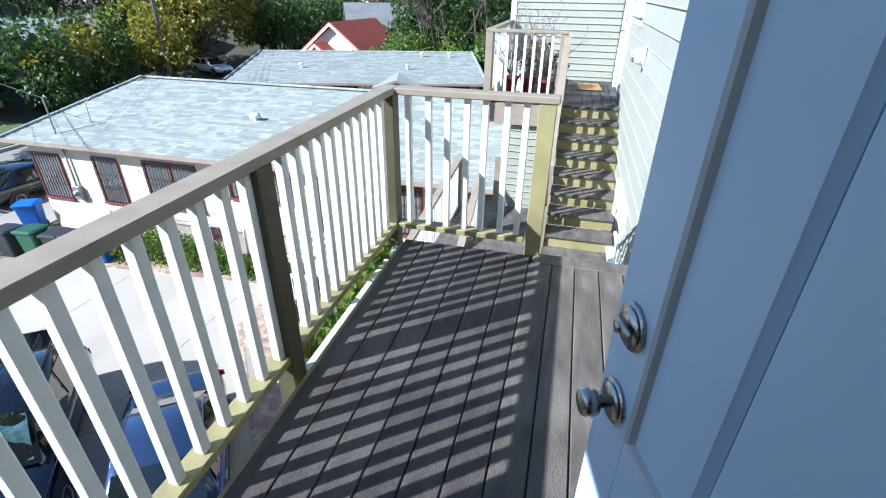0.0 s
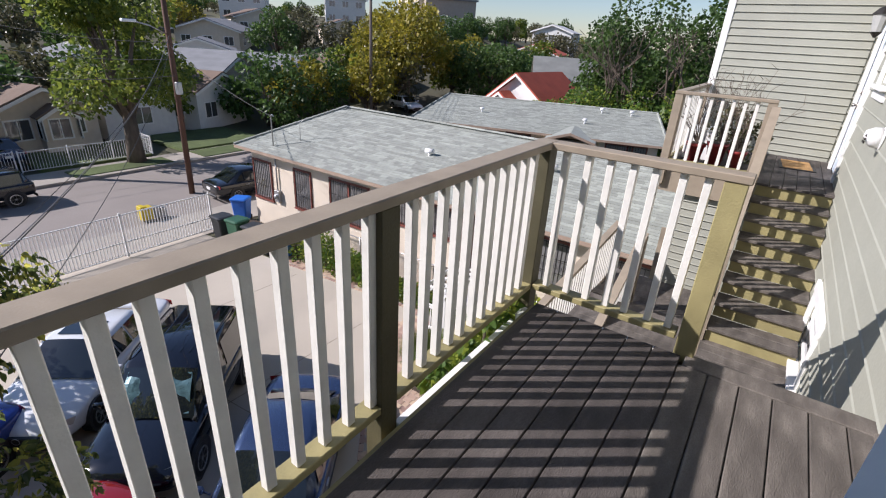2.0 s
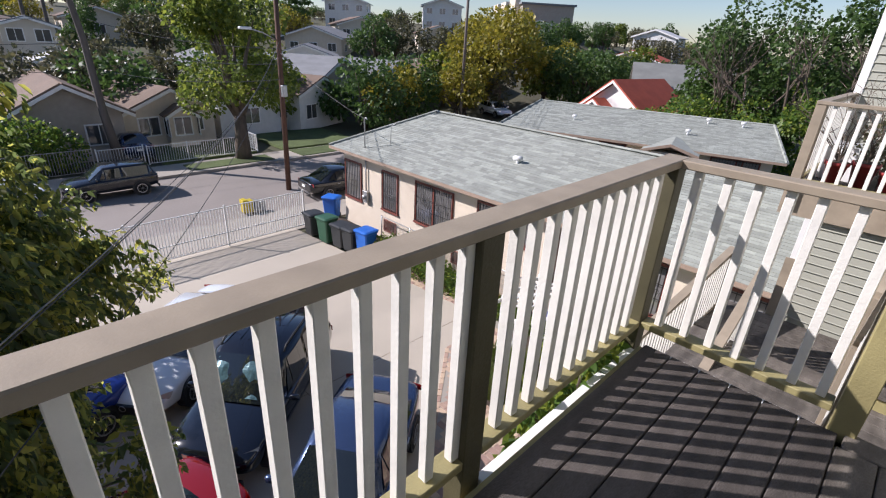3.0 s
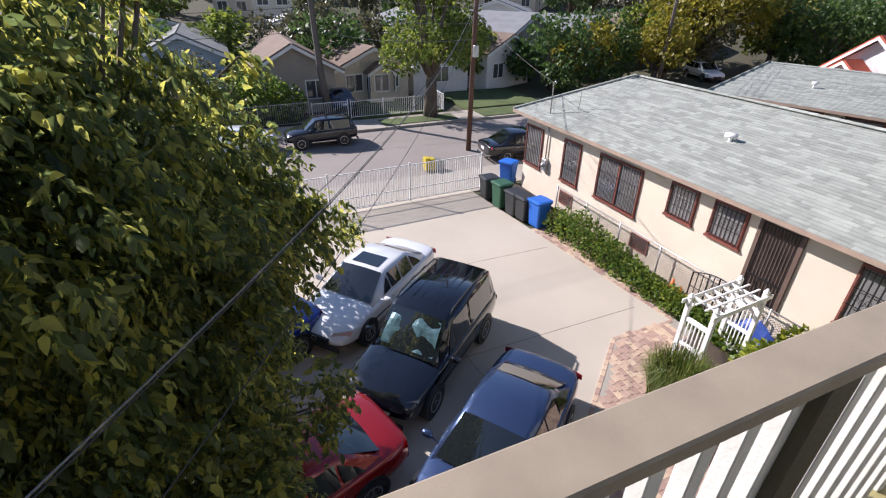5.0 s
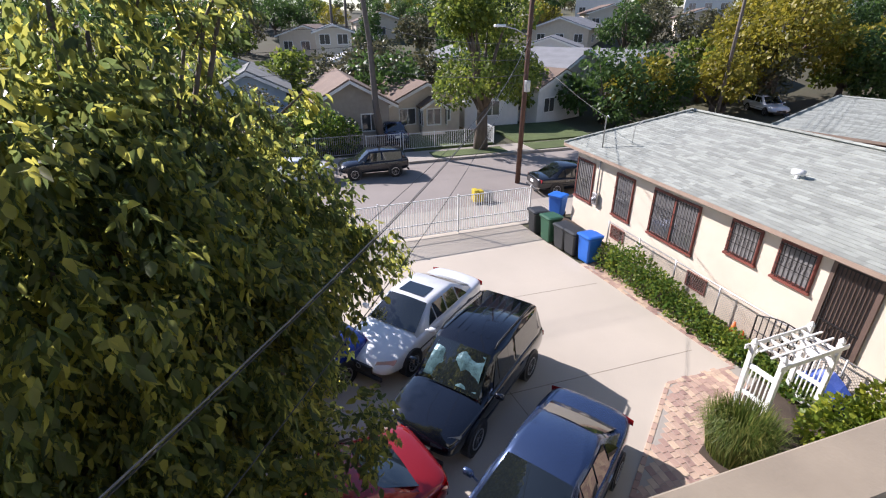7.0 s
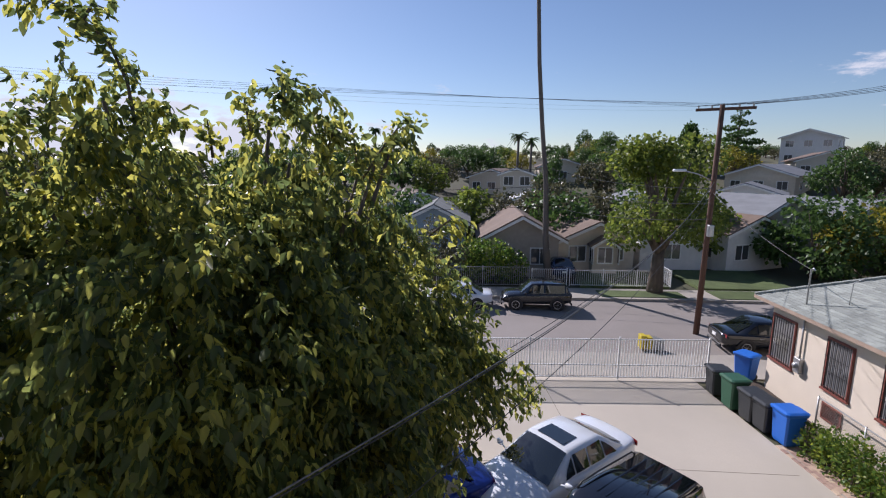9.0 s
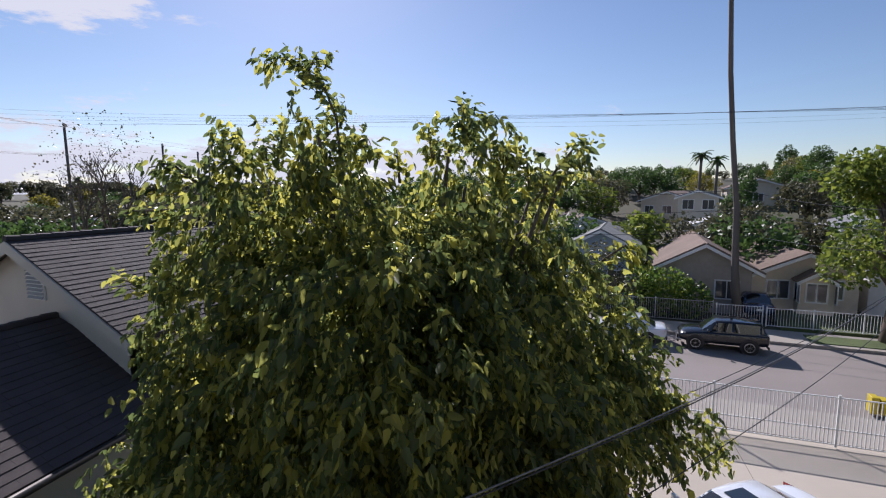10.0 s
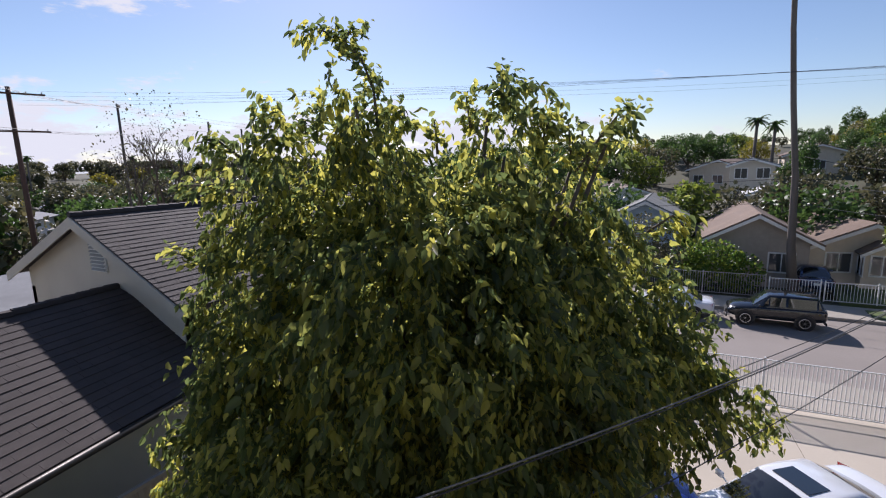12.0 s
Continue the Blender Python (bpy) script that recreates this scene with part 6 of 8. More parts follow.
def wheelie_bin(label, at, rz, material, h=1.06):
    e = thing("wheelie_bin", label, "bin", at, rz, "bins by the gate")
    rings = []
    for z, sx, sy in ((0.05, 0.23, 0.26), (0.12, 0.25, 0.28), (h - 0.12, 0.30, 0.34), (h - 0.08, 0.33, 0.37), (h - 0.04, 0.33, 0.37)):
        rings.append([(sx * cx, sy * cy, z) for cx, cy in ((-0.85, -1), (0.85, -1), (1, -0.85), (1, 0.85), (0.85, 1), (-0.85, 1), (-1, 0.85), (-1, -0.85), (-0.85, -1))])
    bm = bmesh.new()
    loft(bm, rings)
    bmesh.ops.remove_doubles(bm, verts=bm.verts, dist=0.001)
    bmesh.ops.recalc_face_normals(bm, faces=bm.faces)
    part("tub", bm, material, e)
    bm = bmesh.new()
    rings = [[(sx * cx + o, sy * cy, z) for cx, cy in ((-0.85, -1), (0.85, -1), (1, -0.85), (1, 0.85), (0.85, 1), (-0.85, 1), (-1, 0.85), (-1, -0.85), (-0.85, -1))] for z, sx, sy, o in ((h - 0.038, 0.35, 0.38, 0.01), (h, 0.345, 0.375, 0.01), (h + 0.035, 0.28, 0.3, 0.0))]
    loft(bm, rings)
    bmesh.ops.remove_doubles(bm, verts=bm.verts, dist=0.001)
    bmesh.ops.recalc_face_normals(bm, faces=bm.faces)
    part("lid", bm, material, e)
    bm = bmesh.new()
    tube(bm, [(-0.36, -0.28, h - 0.06), (-0.42, -0.24, h - 0.05), (-0.42, 0.24, h - 0.05), (-0.36, 0.28, h - 0.06)], 0.018, 6)
    part("handle", bm, material, e)
    for y in (-0.24, 0.24):
        bm = bmesh.new()
        tube(bm, [(-0.26, y - 0.03, 0.11), (-0.26, y + 0.03, 0.11)], 0.11, 14)
        part("wheel", bm, M["tyre"], e)
    return e


for x, y, m_, lab in ((-16.25, 7.15, "bin_black", "dark grey wheelie bin by the gate post"), (-15.25, 7.2, "bin_green", "dark green wheelie bin with closed lid"), (-14.45, 7.35, "bin_black", "dark grey wheelie bin between others"), (-13.85, 7.45, "bin_black", "dark grey wheelie bin beside the blue one"), (-13.15, 7.62, "bin_blue", "bright blue recycling wheelie bin")):
    wheelie_bin(lab, (x, y, LOT), -88 + 4 * math.sin(x * 9), M[m_], 1.08 if "blue" in m_ or "green" in m_ else 0.98)
wheelie_bin("blue recycling bin beyond the side fence", (-17.75, 9.0, LOT - 0.1), -60, M["bin_blue"])
yb = thing("street_barrier", "yellow and grey plastic crate pile on the street", "crates", (-20.9, 6.6, ROAD + 0.13))
for k in range(4):
    block("crate", -0.2 + 0.02 * k, -0.55 + 0.27 * k, 0.0, 0.22 + 0.02 * k, -0.32 + 0.27 * k, 0.62 - 0.06 * k, M["yellow"] if k < 2 else M["galv"], yb, 0.01)

fence = thing("chain_link_fence", "galvanised chain-link fence with pipe rails along the bed", "fence", (0, 0, 0))
FA, FB, FH = Vector((-13.9, 8.95)), Vector((-1.6, 9.02)), 1.12
for k in range(8):
    p = FA.lerp(FB, k / 7)
    bm = bmesh.new()
    tube(bm, [(p.x, p.y, LOT - 0.1), (p.x, p.y, LOT + FH + 0.04)], 0.025, 8)
    part("post", bm, M["galv"], fence, "", True)
bm = bmesh.new()
tube(bm, [(FA.x, FA.y, LOT + FH), (FB.x, FB.y, LOT + FH)], 0.02, 8)
part("top_rail", bm, M["galv"], fence, "", True)
verts, faces = [], []
n = int((FB - FA).length / 0.085)
for k in range(n):
    for s in (1, -1):
        x = FA.x + 0.085 * k
        run = min(FH - 0.04, (FB.x - x) if s > 0 else (x - FA.x))
        if run < 0.1:
            continue
        b, w = len(verts), 0.0028
        y = FA.y + (FB.y - FA.y) * k / n
        for q, z in ((x, LOT + 0.03), (x + s * run, LOT + 0.03 + run)):
            verts += [(q - w, y - 0.004, z), (q + w, y - 0.004, z), (q, y + 0.004, z)]
        faces += [(b, b + 1, b + 4, b + 3), (b + 1, b + 2, b + 5, b + 4), (b + 2, b, b + 3, b + 5)]
me = bpy.data.meshes.new("wire_mesh")
me.from_pydata(verts, [], faces)
me.materials.append(M["galv"])
wm = new("wire_mesh", me)
wm.parent, wm["kind"] = fence, "stuff"

ig = thing("iron_garden_gate", "black wrought-iron gate leaf leaning at the fence", "gate", (-7.2, 8.72, LOT + 0.05), 3)
for k in range(11):
    x = 0.155 * k
    z = 1.05 + 0.22 * math.sin(math.pi * k / 10)
    bm = bmesh.new()
    tube(bm, [(x, 0, 0), (x, 0, z)], 0.014 if k not in (0, 5, 10) else 0.022, 6)
    part("bar", bm, M["iron"], ig)
for z0 in (0.12, 0.62):
    bm = bmesh.new()
    tube(bm, [(0, 0, z0), (1.55, 0, z0)], 0.014, 6)
    part("rail", bm, M["iron"], ig)
bm = bmesh.new()
tube(bm, [(0.155 * k, 0, 1.05 + 0.22 * math.sin(math.pi * k / 10)) for k in range(11)], 0.018, 6)
part("arched_rail", bm, M["iron"], ig, "", True)
for k in (0, 1):
    bm = bmesh.new()
    tube(bm, [(0.78 + (0.1 + 0.05 * t) * math.cos(t * 1.4 + k * 3.14), 0.01, 0.85 + (0.1 + 0.05 * t) * math.sin(t * 1.4 + k * 3.14)) for t in (0.25 * j for j in range(12))], 0.009, 5)
    part("scroll", bm, M["iron"], ig, "", True)
for x, y in ((-7.75, 8.75), (-7.35, 8.6)):
    e = thing("traffic_cone", "small orange plastic traffic cone in the bed", "cone", (x, y, LOT + 0.03), 0, "cones in the bed")
    bm = bmesh.new()
    tube(bm, [(0, 0, 0.03), (0, 0, 0.5)], [0.13, 0.03], 14)
    part("cone", bm, M["orange"], e, "", True)
    block("foot", -0.17, -0.17, 0.0, 0.17, 0.17, 0.03, M["orange"], e, 0.01)
tarp = thing("tarpaulin_heap", "heap of blue tarpaulin behind the arbour", "tarpaulin", (-5.2, 8.85, LOT + 0.02))
bm = bmesh.new()
r0 = [[bm.verts.new((0.28 * i - 0.85, 0.13 * j - 0.2, max(0.0, 0.75 * math.sin(math.pi * i / 6) * math.sin(math.pi * j / 4) + 0.12 * noise.noise((i * 0.9, j * 0.8, 3))))) for j in range(5)] for i in range(7)]
for i in range(6):
    for j in range(4):
        bm.faces.new((r0[i][j], r0[i + 1][j], r0[i + 1][j + 1], r0[i][j + 1]))
part("sheet", bm, M["blue_tarp"], tarp)

# arbour, white painted timber
arb = thing("garden_arbour", "white timber arbour with slatted sides and open rafters", "arbour", (-5.2, 7.24, LOT), 3)
AW, AD, AH = 0.32, 0.86, 1.84
for x in (-AW, AW):
    for y in (-AD, AD):
        block("post", x - 0.05, y - 0.05, 0, x + 0.05, y + 0.05, AH + 0.14, M["white"], arb, 0.005)
        bm = bmesh.new()
        tube(bm, [(x, y, AH + 0.14), (x, y, AH + 0.17), (x, y, AH + 0.2), (x, y, AH + 0.27)], [0.05, 0.075, 0.06, 0.015], 8)
        part("finial", bm, M["white"], arb)
        bm = bmesh.new()
        s_ = 1 if y < 0 else -1
        box(bm, -0.02, -0.02, -0.03, 0.02, 0.36, 0.03, Matrix.Translation((x, y, AH - 0.28)) @ Matrix.Rotation(radians(45 if s_ > 0 else 135), 4, "X"), bevel=0.004)
        part("brace", bm, M["white"], arb)
    o_ = 0.052 if x > 0 else -0.088
    block("beam", x + o_, -AD - 0.16, AH, x + o_ + 0.036, AD + 0.16, AH + 0.11, M["white"], arb, 0.006)
for k in range(5):
    y = (-0.74 + 0.37 * k) * AD
    block("rafter", -AW - 0.05, y - 0.022, AH + 0.015, AW + 0.05, y + 0.022, AH + 0.085, M["white"], arb, 0.006)
for x in (-0.12, 0.12):
    block("batten", x - 0.022, -AD - 0.08, AH + 0.087, x + 0.022, AD + 0.08, AH + 0.12, M["white"], arb, 0.004)
for y in (-AD, AD):
    for z, t_ in ((0.1, 0.13), (0.74, 0.09), (1.4, 0.11)):
        block("side_rail", -AW + 0.051, y - 0.03, z, AW - 0.051, y + 0.03, z + t_, M["white"], arb, 0.004)
    for k in range(5):
        x = -0.19 + 0.095 * k
        block("lath", x - 0.013, y - 0.012, 0.23, x + 0.013, y + 0.012, 0.74, M["white"], arb)
        block("lath", x - 0.013, y - 0.012, 0.83, x + 0.013, y + 0.012, 1.4, M["white"], arb)

# ---- poles and wires ----
def utility_pole(label, base, top, r, arms, material, lamp=False):
    """A timber pole with cross-arms: (height, half length, yaw)."""
    base, top = Vector(base), Vector(top)
    e = thing("utility_pole", label, "pole", base, 0, "utility poles")
    d = top - base
    bm = bmesh.new()
    tube(bm, [Vector((0, 0, -0.3)), d * 0.5, d], [r, r * 0.85, r * 0.7], 10)
    part("shaft", bm, material, e, "", True)
    for h, half, yaw in arms:
        p = d * ((h - base.z) / d.z)
        bm = bmesh.new()
        box(bm, -half, -0.05, -0.06, half, 0.05, 0.06, Matrix.Translation(p + Vector((0.0, 0, 0))) @ pose(0, r * 0.9, 0, 0, 0, 0) @ pose(0, 0, 0, 0, 0, yaw), bevel=0.01)
        part("cross_arm", bm, material, e)
        for k in (-0.9, -0.45, 0.45, 0.9):
            q = p + Vector((math.cos(radians(yaw)) * half * k, math.sin(radians(yaw)) * half * k + r * 0.9, 0.06))
            bm = bmesh.new()
            tube(bm, [q, q + Vector((0, 0, 0.12))], [0.03, 0.045], 7)
            part("insulator", bm, M["galv"], e)
    if lamp:
        p = d * ((0.9 - base.z) / d.z)
        bm = bmesh.new()
        tube(bm, [p, p + Vector((0.1, -0.8, 0.35)), p + Vector((0.15, -1.5, 0.5))], 0.03, 6)
        arm = part("lamp_arm", bm, M["galv"], e, "", True)
        bm = bmesh.new()
        box(bm, -0.12, -0.3, -0.06, 0.12, 0.25, 0.06, Matrix.Translation(p + Vector((0.15, -1.6, 0.5))), bevel=0.03)
        part("lamp_head", bm, M["white_iron"], arm)
        p = d * ((-1.4 - base.z) / d.z)
        bm = bmesh.new()
        box(bm, 0.1, -0.12, -0.25, 0.34, 0.12, 0.3, Matrix.Translation(p), bevel=0.02)
        part("junction_box", bm, M["galv"], e)
    return e


P1 = Vector((-21.75, 9.1, 4.25))
utility_pole("leaning brown timber utility pole with street lamp", (-23.3, 9.7, ROAD), P1, 0.15, [(4.05, 1.15, 65)], M["pole"], True)
utility_pole("tall dark utility pole with two cross-arms", (-16.6, -43.9, -8.6), (-16.6, -43.9, 7.45), 0.2, [(7.0, 1.9, -20), (4.45, 1.9, -20)], M["pole"])
utility_pole("slim utility pole with a short top arm", (-29.1, -53.4, -8.8), (-29.1, -53.4, 8.2), 0.16, [(8.0, 0.9, 50)], M["pole_grey"])
utility_pole("distant utility pole with a cross-arm", (-6.0, -52.0, -8.7), (-6.0, -52.0, 8.2), 0.18, [(7.9, 0.8, 30), (6.6, 2.6, 30)], M["pole"])
utility_pole("weathered grey utility pole up the street", (-33.6, 34.3, ROAD), (-33.2, 34.0, 9.0), 0.16, [(8.4, 1.0, 60)], M["pole_grey"])
utility_pole("far utility pole behind the tree", (-52, -70, -8.8), (-52, -70, 9.0), 0.2, [(8.6, 1.4, 50), (7.2, 1.4, 50)], M["pole_grey"])
utility_pole("far utility pole behind the tree", (-60, -72, -8.8), (-60, -72, 8.4), 0.2, [(8.0, 1.2, 50)], M["pole_grey"])
palm = thing("palm_tree", "very tall bare slim palm trunk across the street", "palm", (-33.6, 4.0, ROAD + 0.15))
bm = bmesh.new()
tube(bm, [(0, 0, -0.3), (-0.15, -0.3, 3), (-0.1, -0.45, 7), (0.05, -0.9, 11), (0.1, -1.25, 15), (0.1, -1.45, 19), (0.1, -1.5, 24)], [0.30, 0.22, 0.17, 0.15, 0.14, 0.13, 0.12], 12)
part("trunk", bm, M["pole_grey"], palm, "", True)


def wire(label, a, b, sag, r=0.012, material=None, group="overhead wires"):
    a, b = Vector(a), Vector(b)
    bm = bmesh.new()
    pts = []
    for k in range(25):
        t = k / 24
        pts.append(a.lerp(b, t) - Vector((0, 0, 4 * sag * t * (1 - t))))
    tube(bm, pts, r, 5)
    return tagged(link_mesh("overhead_wire", bm, material or M["wire"]), label, "wire", group)


for k, dx in enumerate((-0.9, -0.3, 0.35, 0.9)):
    wire("thin black street power line", (P1.x + dx * 0.4, P1.y + dx, 4.2), (-24.5 + dx, -60, 9.6 - 0.5 * k), 0.5, 0.006)
    wire("thin black street power line", (P1.x + dx * 0.4, P1.y + dx, 4.2), (-33.2, 34.0 + dx, 8.5), 0.4, 0.012)
E_SVC = (0.35, -4.85, -0.33)
wire("grey twisted service cable from the street pole", (-22.0, 9.2, 0.9), E_SVC, 0.95, 0.007, M["wire_pale"])
wire("black twisted service cable from the street pole", (-22.0, 9.2, 0.87), (0.35, -4.85, -0.36), 0.95, 0.007)
wire("black service cable from the street pole", (-22.0, 9.2, 0.6), (0.35, -4.6, -0.95), 1.0, 0.006)
wire("black telephone cable from the street pole", (-22.1, 9.2, 0.2), (-3.4, -4.6, -1.8), 0.7, 0.007)
wire("black service cable to the neighbour", (-22.0, 9.2, 0.4), (-15.6, 9.4, -1.75), 0.2, 0.011)
for z0, z1 in ((-0.1, 0.2), (0.6, 1.4), (-0.8, -1.2)):
    wire("black cable crossing the street", (-22.1, 9.2, z0), (-33.6, 3.9, z1), 0.35, 0.014)
    wire("black cable along the street", (-33.7, 3.8, z1), (-36.0, -40.0, z1 + 0.5), 0.8, 0.014)
for dx, z in ((-1.7, 7.2), (1.6, 7.2), (-1.7, 4.6), (1.6, 4.6), (0.2, 7.2)):
    wire("long black power line over the plain", (-16.6 + dx * 0.64, -43.9 + dx * 0.77, z), (-29.1 + dx * 0.4, -53.4, min(8.1, z + 0.7)), 0.15, 0.014)
    wire("long black power line over the plain", (-16.6 + dx * 0.64, -43.9 + dx * 0.77, z), (10, -38 + dx, z + 1.6), 0.3, 0.014)
for z in (8.1, 7.6, 6.4):
    wire("long black power line over the plain", (-29.1, -53.4, z), (-110, -95, z + 4.0), 0.8, 0.011)
wire("long black power line across the hill", (-40, -60, 10.5), (-120, 60, 16), 1.5, 0.011)
wire("long black power line across the hill", (-40, -60, 10.0), (-120, 60, 15.2), 1.5, 0.011)

# ---- house beside the tree, to the south ----
sh = thing("south_house", "cream house with brown-grey shingle gable and lower roof", "house", (0, 0, 0))
GX, RY, RZ = -6.0, -15.55, 0.45
bm = bmesh.new()
for y0, y1 in ((-19.0, -18.8), (-12.1, -11.9)):
    box(bm, -17.0, y0, BASE, GX - 0.35, y1, -1.75)
vs = [bm.verts.new(p) for p in ((GX - 0.35, -19.0, BASE), (GX - 0.35, -11.9, BASE), (GX - 0.35, -11.9, -1.42), (GX - 0.35, RY, RZ - 0.12), (GX - 0.35, -19.0, -1.2))]
vb = [bm.verts.new(v.co - Vector((0.2, 0, 0))) for v in vs]
bm.faces.new(vs)
bm.faces.new(vb[::-1])
for k in range(5):
    bm.faces.new((vs[k], vb[k], vb[(k + 1) % 5], vs[(k + 1) % 5]))
bmesh.ops.recalc_face_normals(bm, faces=bm.faces)
part("wall", bm, M["stucco_pale"], sh)
EY1, EZ1, EY2, EZ2 = -11.5, -1.5, -19.4, -1.25


def roof_pair(x0, x1, ridge_y, ridge_z, e1, e2, pitch, seed):
    bm = bmesh.new()
    quad_sheet(bm, (x0, e1[0], e1[1]), (x1, e1[0], e1[1]), (x1, ridge_y, ridge_z), (x0, ridge_y, ridge_z), -0.12)
    quad_sheet(bm, (x1, e2[0], e2[1]), (x0, e2[0], e2[1]), (x0, ridge_y, ridge_z), (x1, ridge_y, ridge_z), -0.12)
    for v in bm.verts:
        v.co.z -= 0.006
    bmesh.ops.recalc_face_normals(bm, faces=bm.faces)
    roof = part("roof", bm, M["shingle_dark"], sh)
    for o, a, up in (((x1, e1[0], e1[1]), (-1, 0, 0), (0, ridge_y - e1[0], ridge_z - e1[1])), ((x0, e2[0], e2[1]), (1, 0, 0), (0, ridge_y - e2[0], ridge_z - e2[1]))):
        n = Vector(up).length
        shingle_slope("shingles", roof, M["shingle_dark"], o, a, up, int(n / pitch), pitch, lambda v: (0, x1 - x0), 0.36, seed, 0.014)
    bm = bmesh.new()
    m = int((x1 - x0) / 0.32)
    for k in range(m):
        tube(bm, [(x0 + (x1 - x0) * k / m, ridge_y, ridge_z + 0.0), (x0 + (x1 - x0) * (k + 1.05) / m, ridge_y, ridge_z + 0.02)], 0.09, 6)
    part("ridge_cap", bm, M["shingle_dark"], roof)["kind"] = "stuff"
    return roof


roof_pair(-17.0, GX, RY, RZ, (EY1, EZ1), (EY2, EZ2), 0.19, 40)
for y, z in ((EY1, EZ1), (EY2, EZ2)):
    bm = bmesh.new()
    vs = [bm.verts.new(p) for p in ((GX + 0.0, y, z - 0.30), (GX + 0.0, y, z - 0.04), (GX + 0.0, RY, RZ - 0.03), (GX + 0.0, RY, RZ - 0.31))]
    vb = [bm.verts.new(v.co + Vector((0.035, 0, 0))) for v in vs]
    bm.faces.new(vs)
    bm.faces.new(vb[::-1])
    for k in range(4):
        bm.faces.new((vs[k], vb[k], vb[(k + 1) % 4], vs[(k + 1) % 4]))
    bmesh.ops.recalc_face_normals(bm, faces=bm.faces)
    part("rake_board", bm, M["stucco_pale"], sh)
lv_ = part("gable_vent", (lambda b: (box(b, GX - 0.345, -15.52, -1.0, GX - 0.31, -14.86, -0.14), b)[-1])(bmesh.new()), M["white"], sh, "white louvred gable vent")
for k in range(9):
    bm = bmesh.new()
    box(bm, -0.004, -0.30, -0.035, 0.004, 0.30, 0.035, Matrix.Translation((GX - 0.285, -15.19, -0.94 + 0.093 * k)) @ Matrix.Rotation(radians(-40), 4, "Y"))
    part("slat", bm, M["grey_stucco"], lv_)
TURN = pose(-4.0, -14.05, 0, 0, 0, 9) @ pose(4.0, 14.05, 0)
low = roof_pair(-6.3, 5.0, -14.05, -1.3, (-10.72, -3.0), (-18.0, -3.1), 0.2, 44)
low.matrix_basis = TURN
bm = bmesh.new()
box(bm, -6.3, -19.3, BASE, 5.0, -11.35, -3.2)
part("lower_wall", bm, M["stucco_pale"], sh)
bm = bmesh.new()
tube(bm, [(-6.3, -10.64, -3.06), (5.0, -10.64, -3.04)], 0.07, 8)
part("gutter", bm, M["dark_metal"], sh, "", True).matrix_basis = TURN
pipe = part("flue", (lambda b: (box(b, -2.88, -13.95, -1.9, -2.46, -13.6, -0.95), b)[-1])(bmesh.new()), M["dark_metal"], sh, "dark metal flue box")
bm = bmesh.new()
tube(bm, [(-2.67, -13.78, -0.97), (-2.67, -13.78, -0.94), (-2.67, -13.78, -0.64)], [0.49, 0.49, 0.03], 20)
part("flue_cap", bm, M["copper"], pipe, "rust-pink conical flue cap")
bm = bmesh.new()
rings = [[(-2.05 - i, -15.0, z), (1.5, -15.0, z), (1.5, -17.5, z), (-2.05 - i, -17.5, z), (-2.05 - i, -15.0, z)] for z, i in ((-2.6, 0.0), (-1.4, 0.05), (0.2, 0.22), (1.9, 0.3), (2.0, 0.25), (2.1, 0.1))]
loft(bm, rings)
bmesh.ops.remove_doubles(bm, verts=bm.verts, dist=0.001)
bmesh.ops.recalc_face_normals(bm, faces=bm.faces)
part("chimney", bm, M["grey_stucco"], sh, "broad grey stucco chimney stack")
cw = thing("corrugated_fence", "weathered corrugated sheet fence under the eave", "fence", (0, 0, 0))
bm = bmesh.new()
prev = None
for k in range(240):
    x = -6.5 + 0.035 * k
    y = -9.85 + 0.02 * math.sin(k * math.pi / 2)
    cur = [bm.verts.new((x, y, LOT)), bm.verts.new((x, y, -3.75))]
    if prev:
        bm.faces.new((prev[0], cur[0], cur[1], prev[1]))
    prev = cur
part("sheet", bm, M["corr"], cw)
block("top_rail", -6.5, -9.89, -3.75, 1.9, -9.81, -3.68, M["corr"], cw)

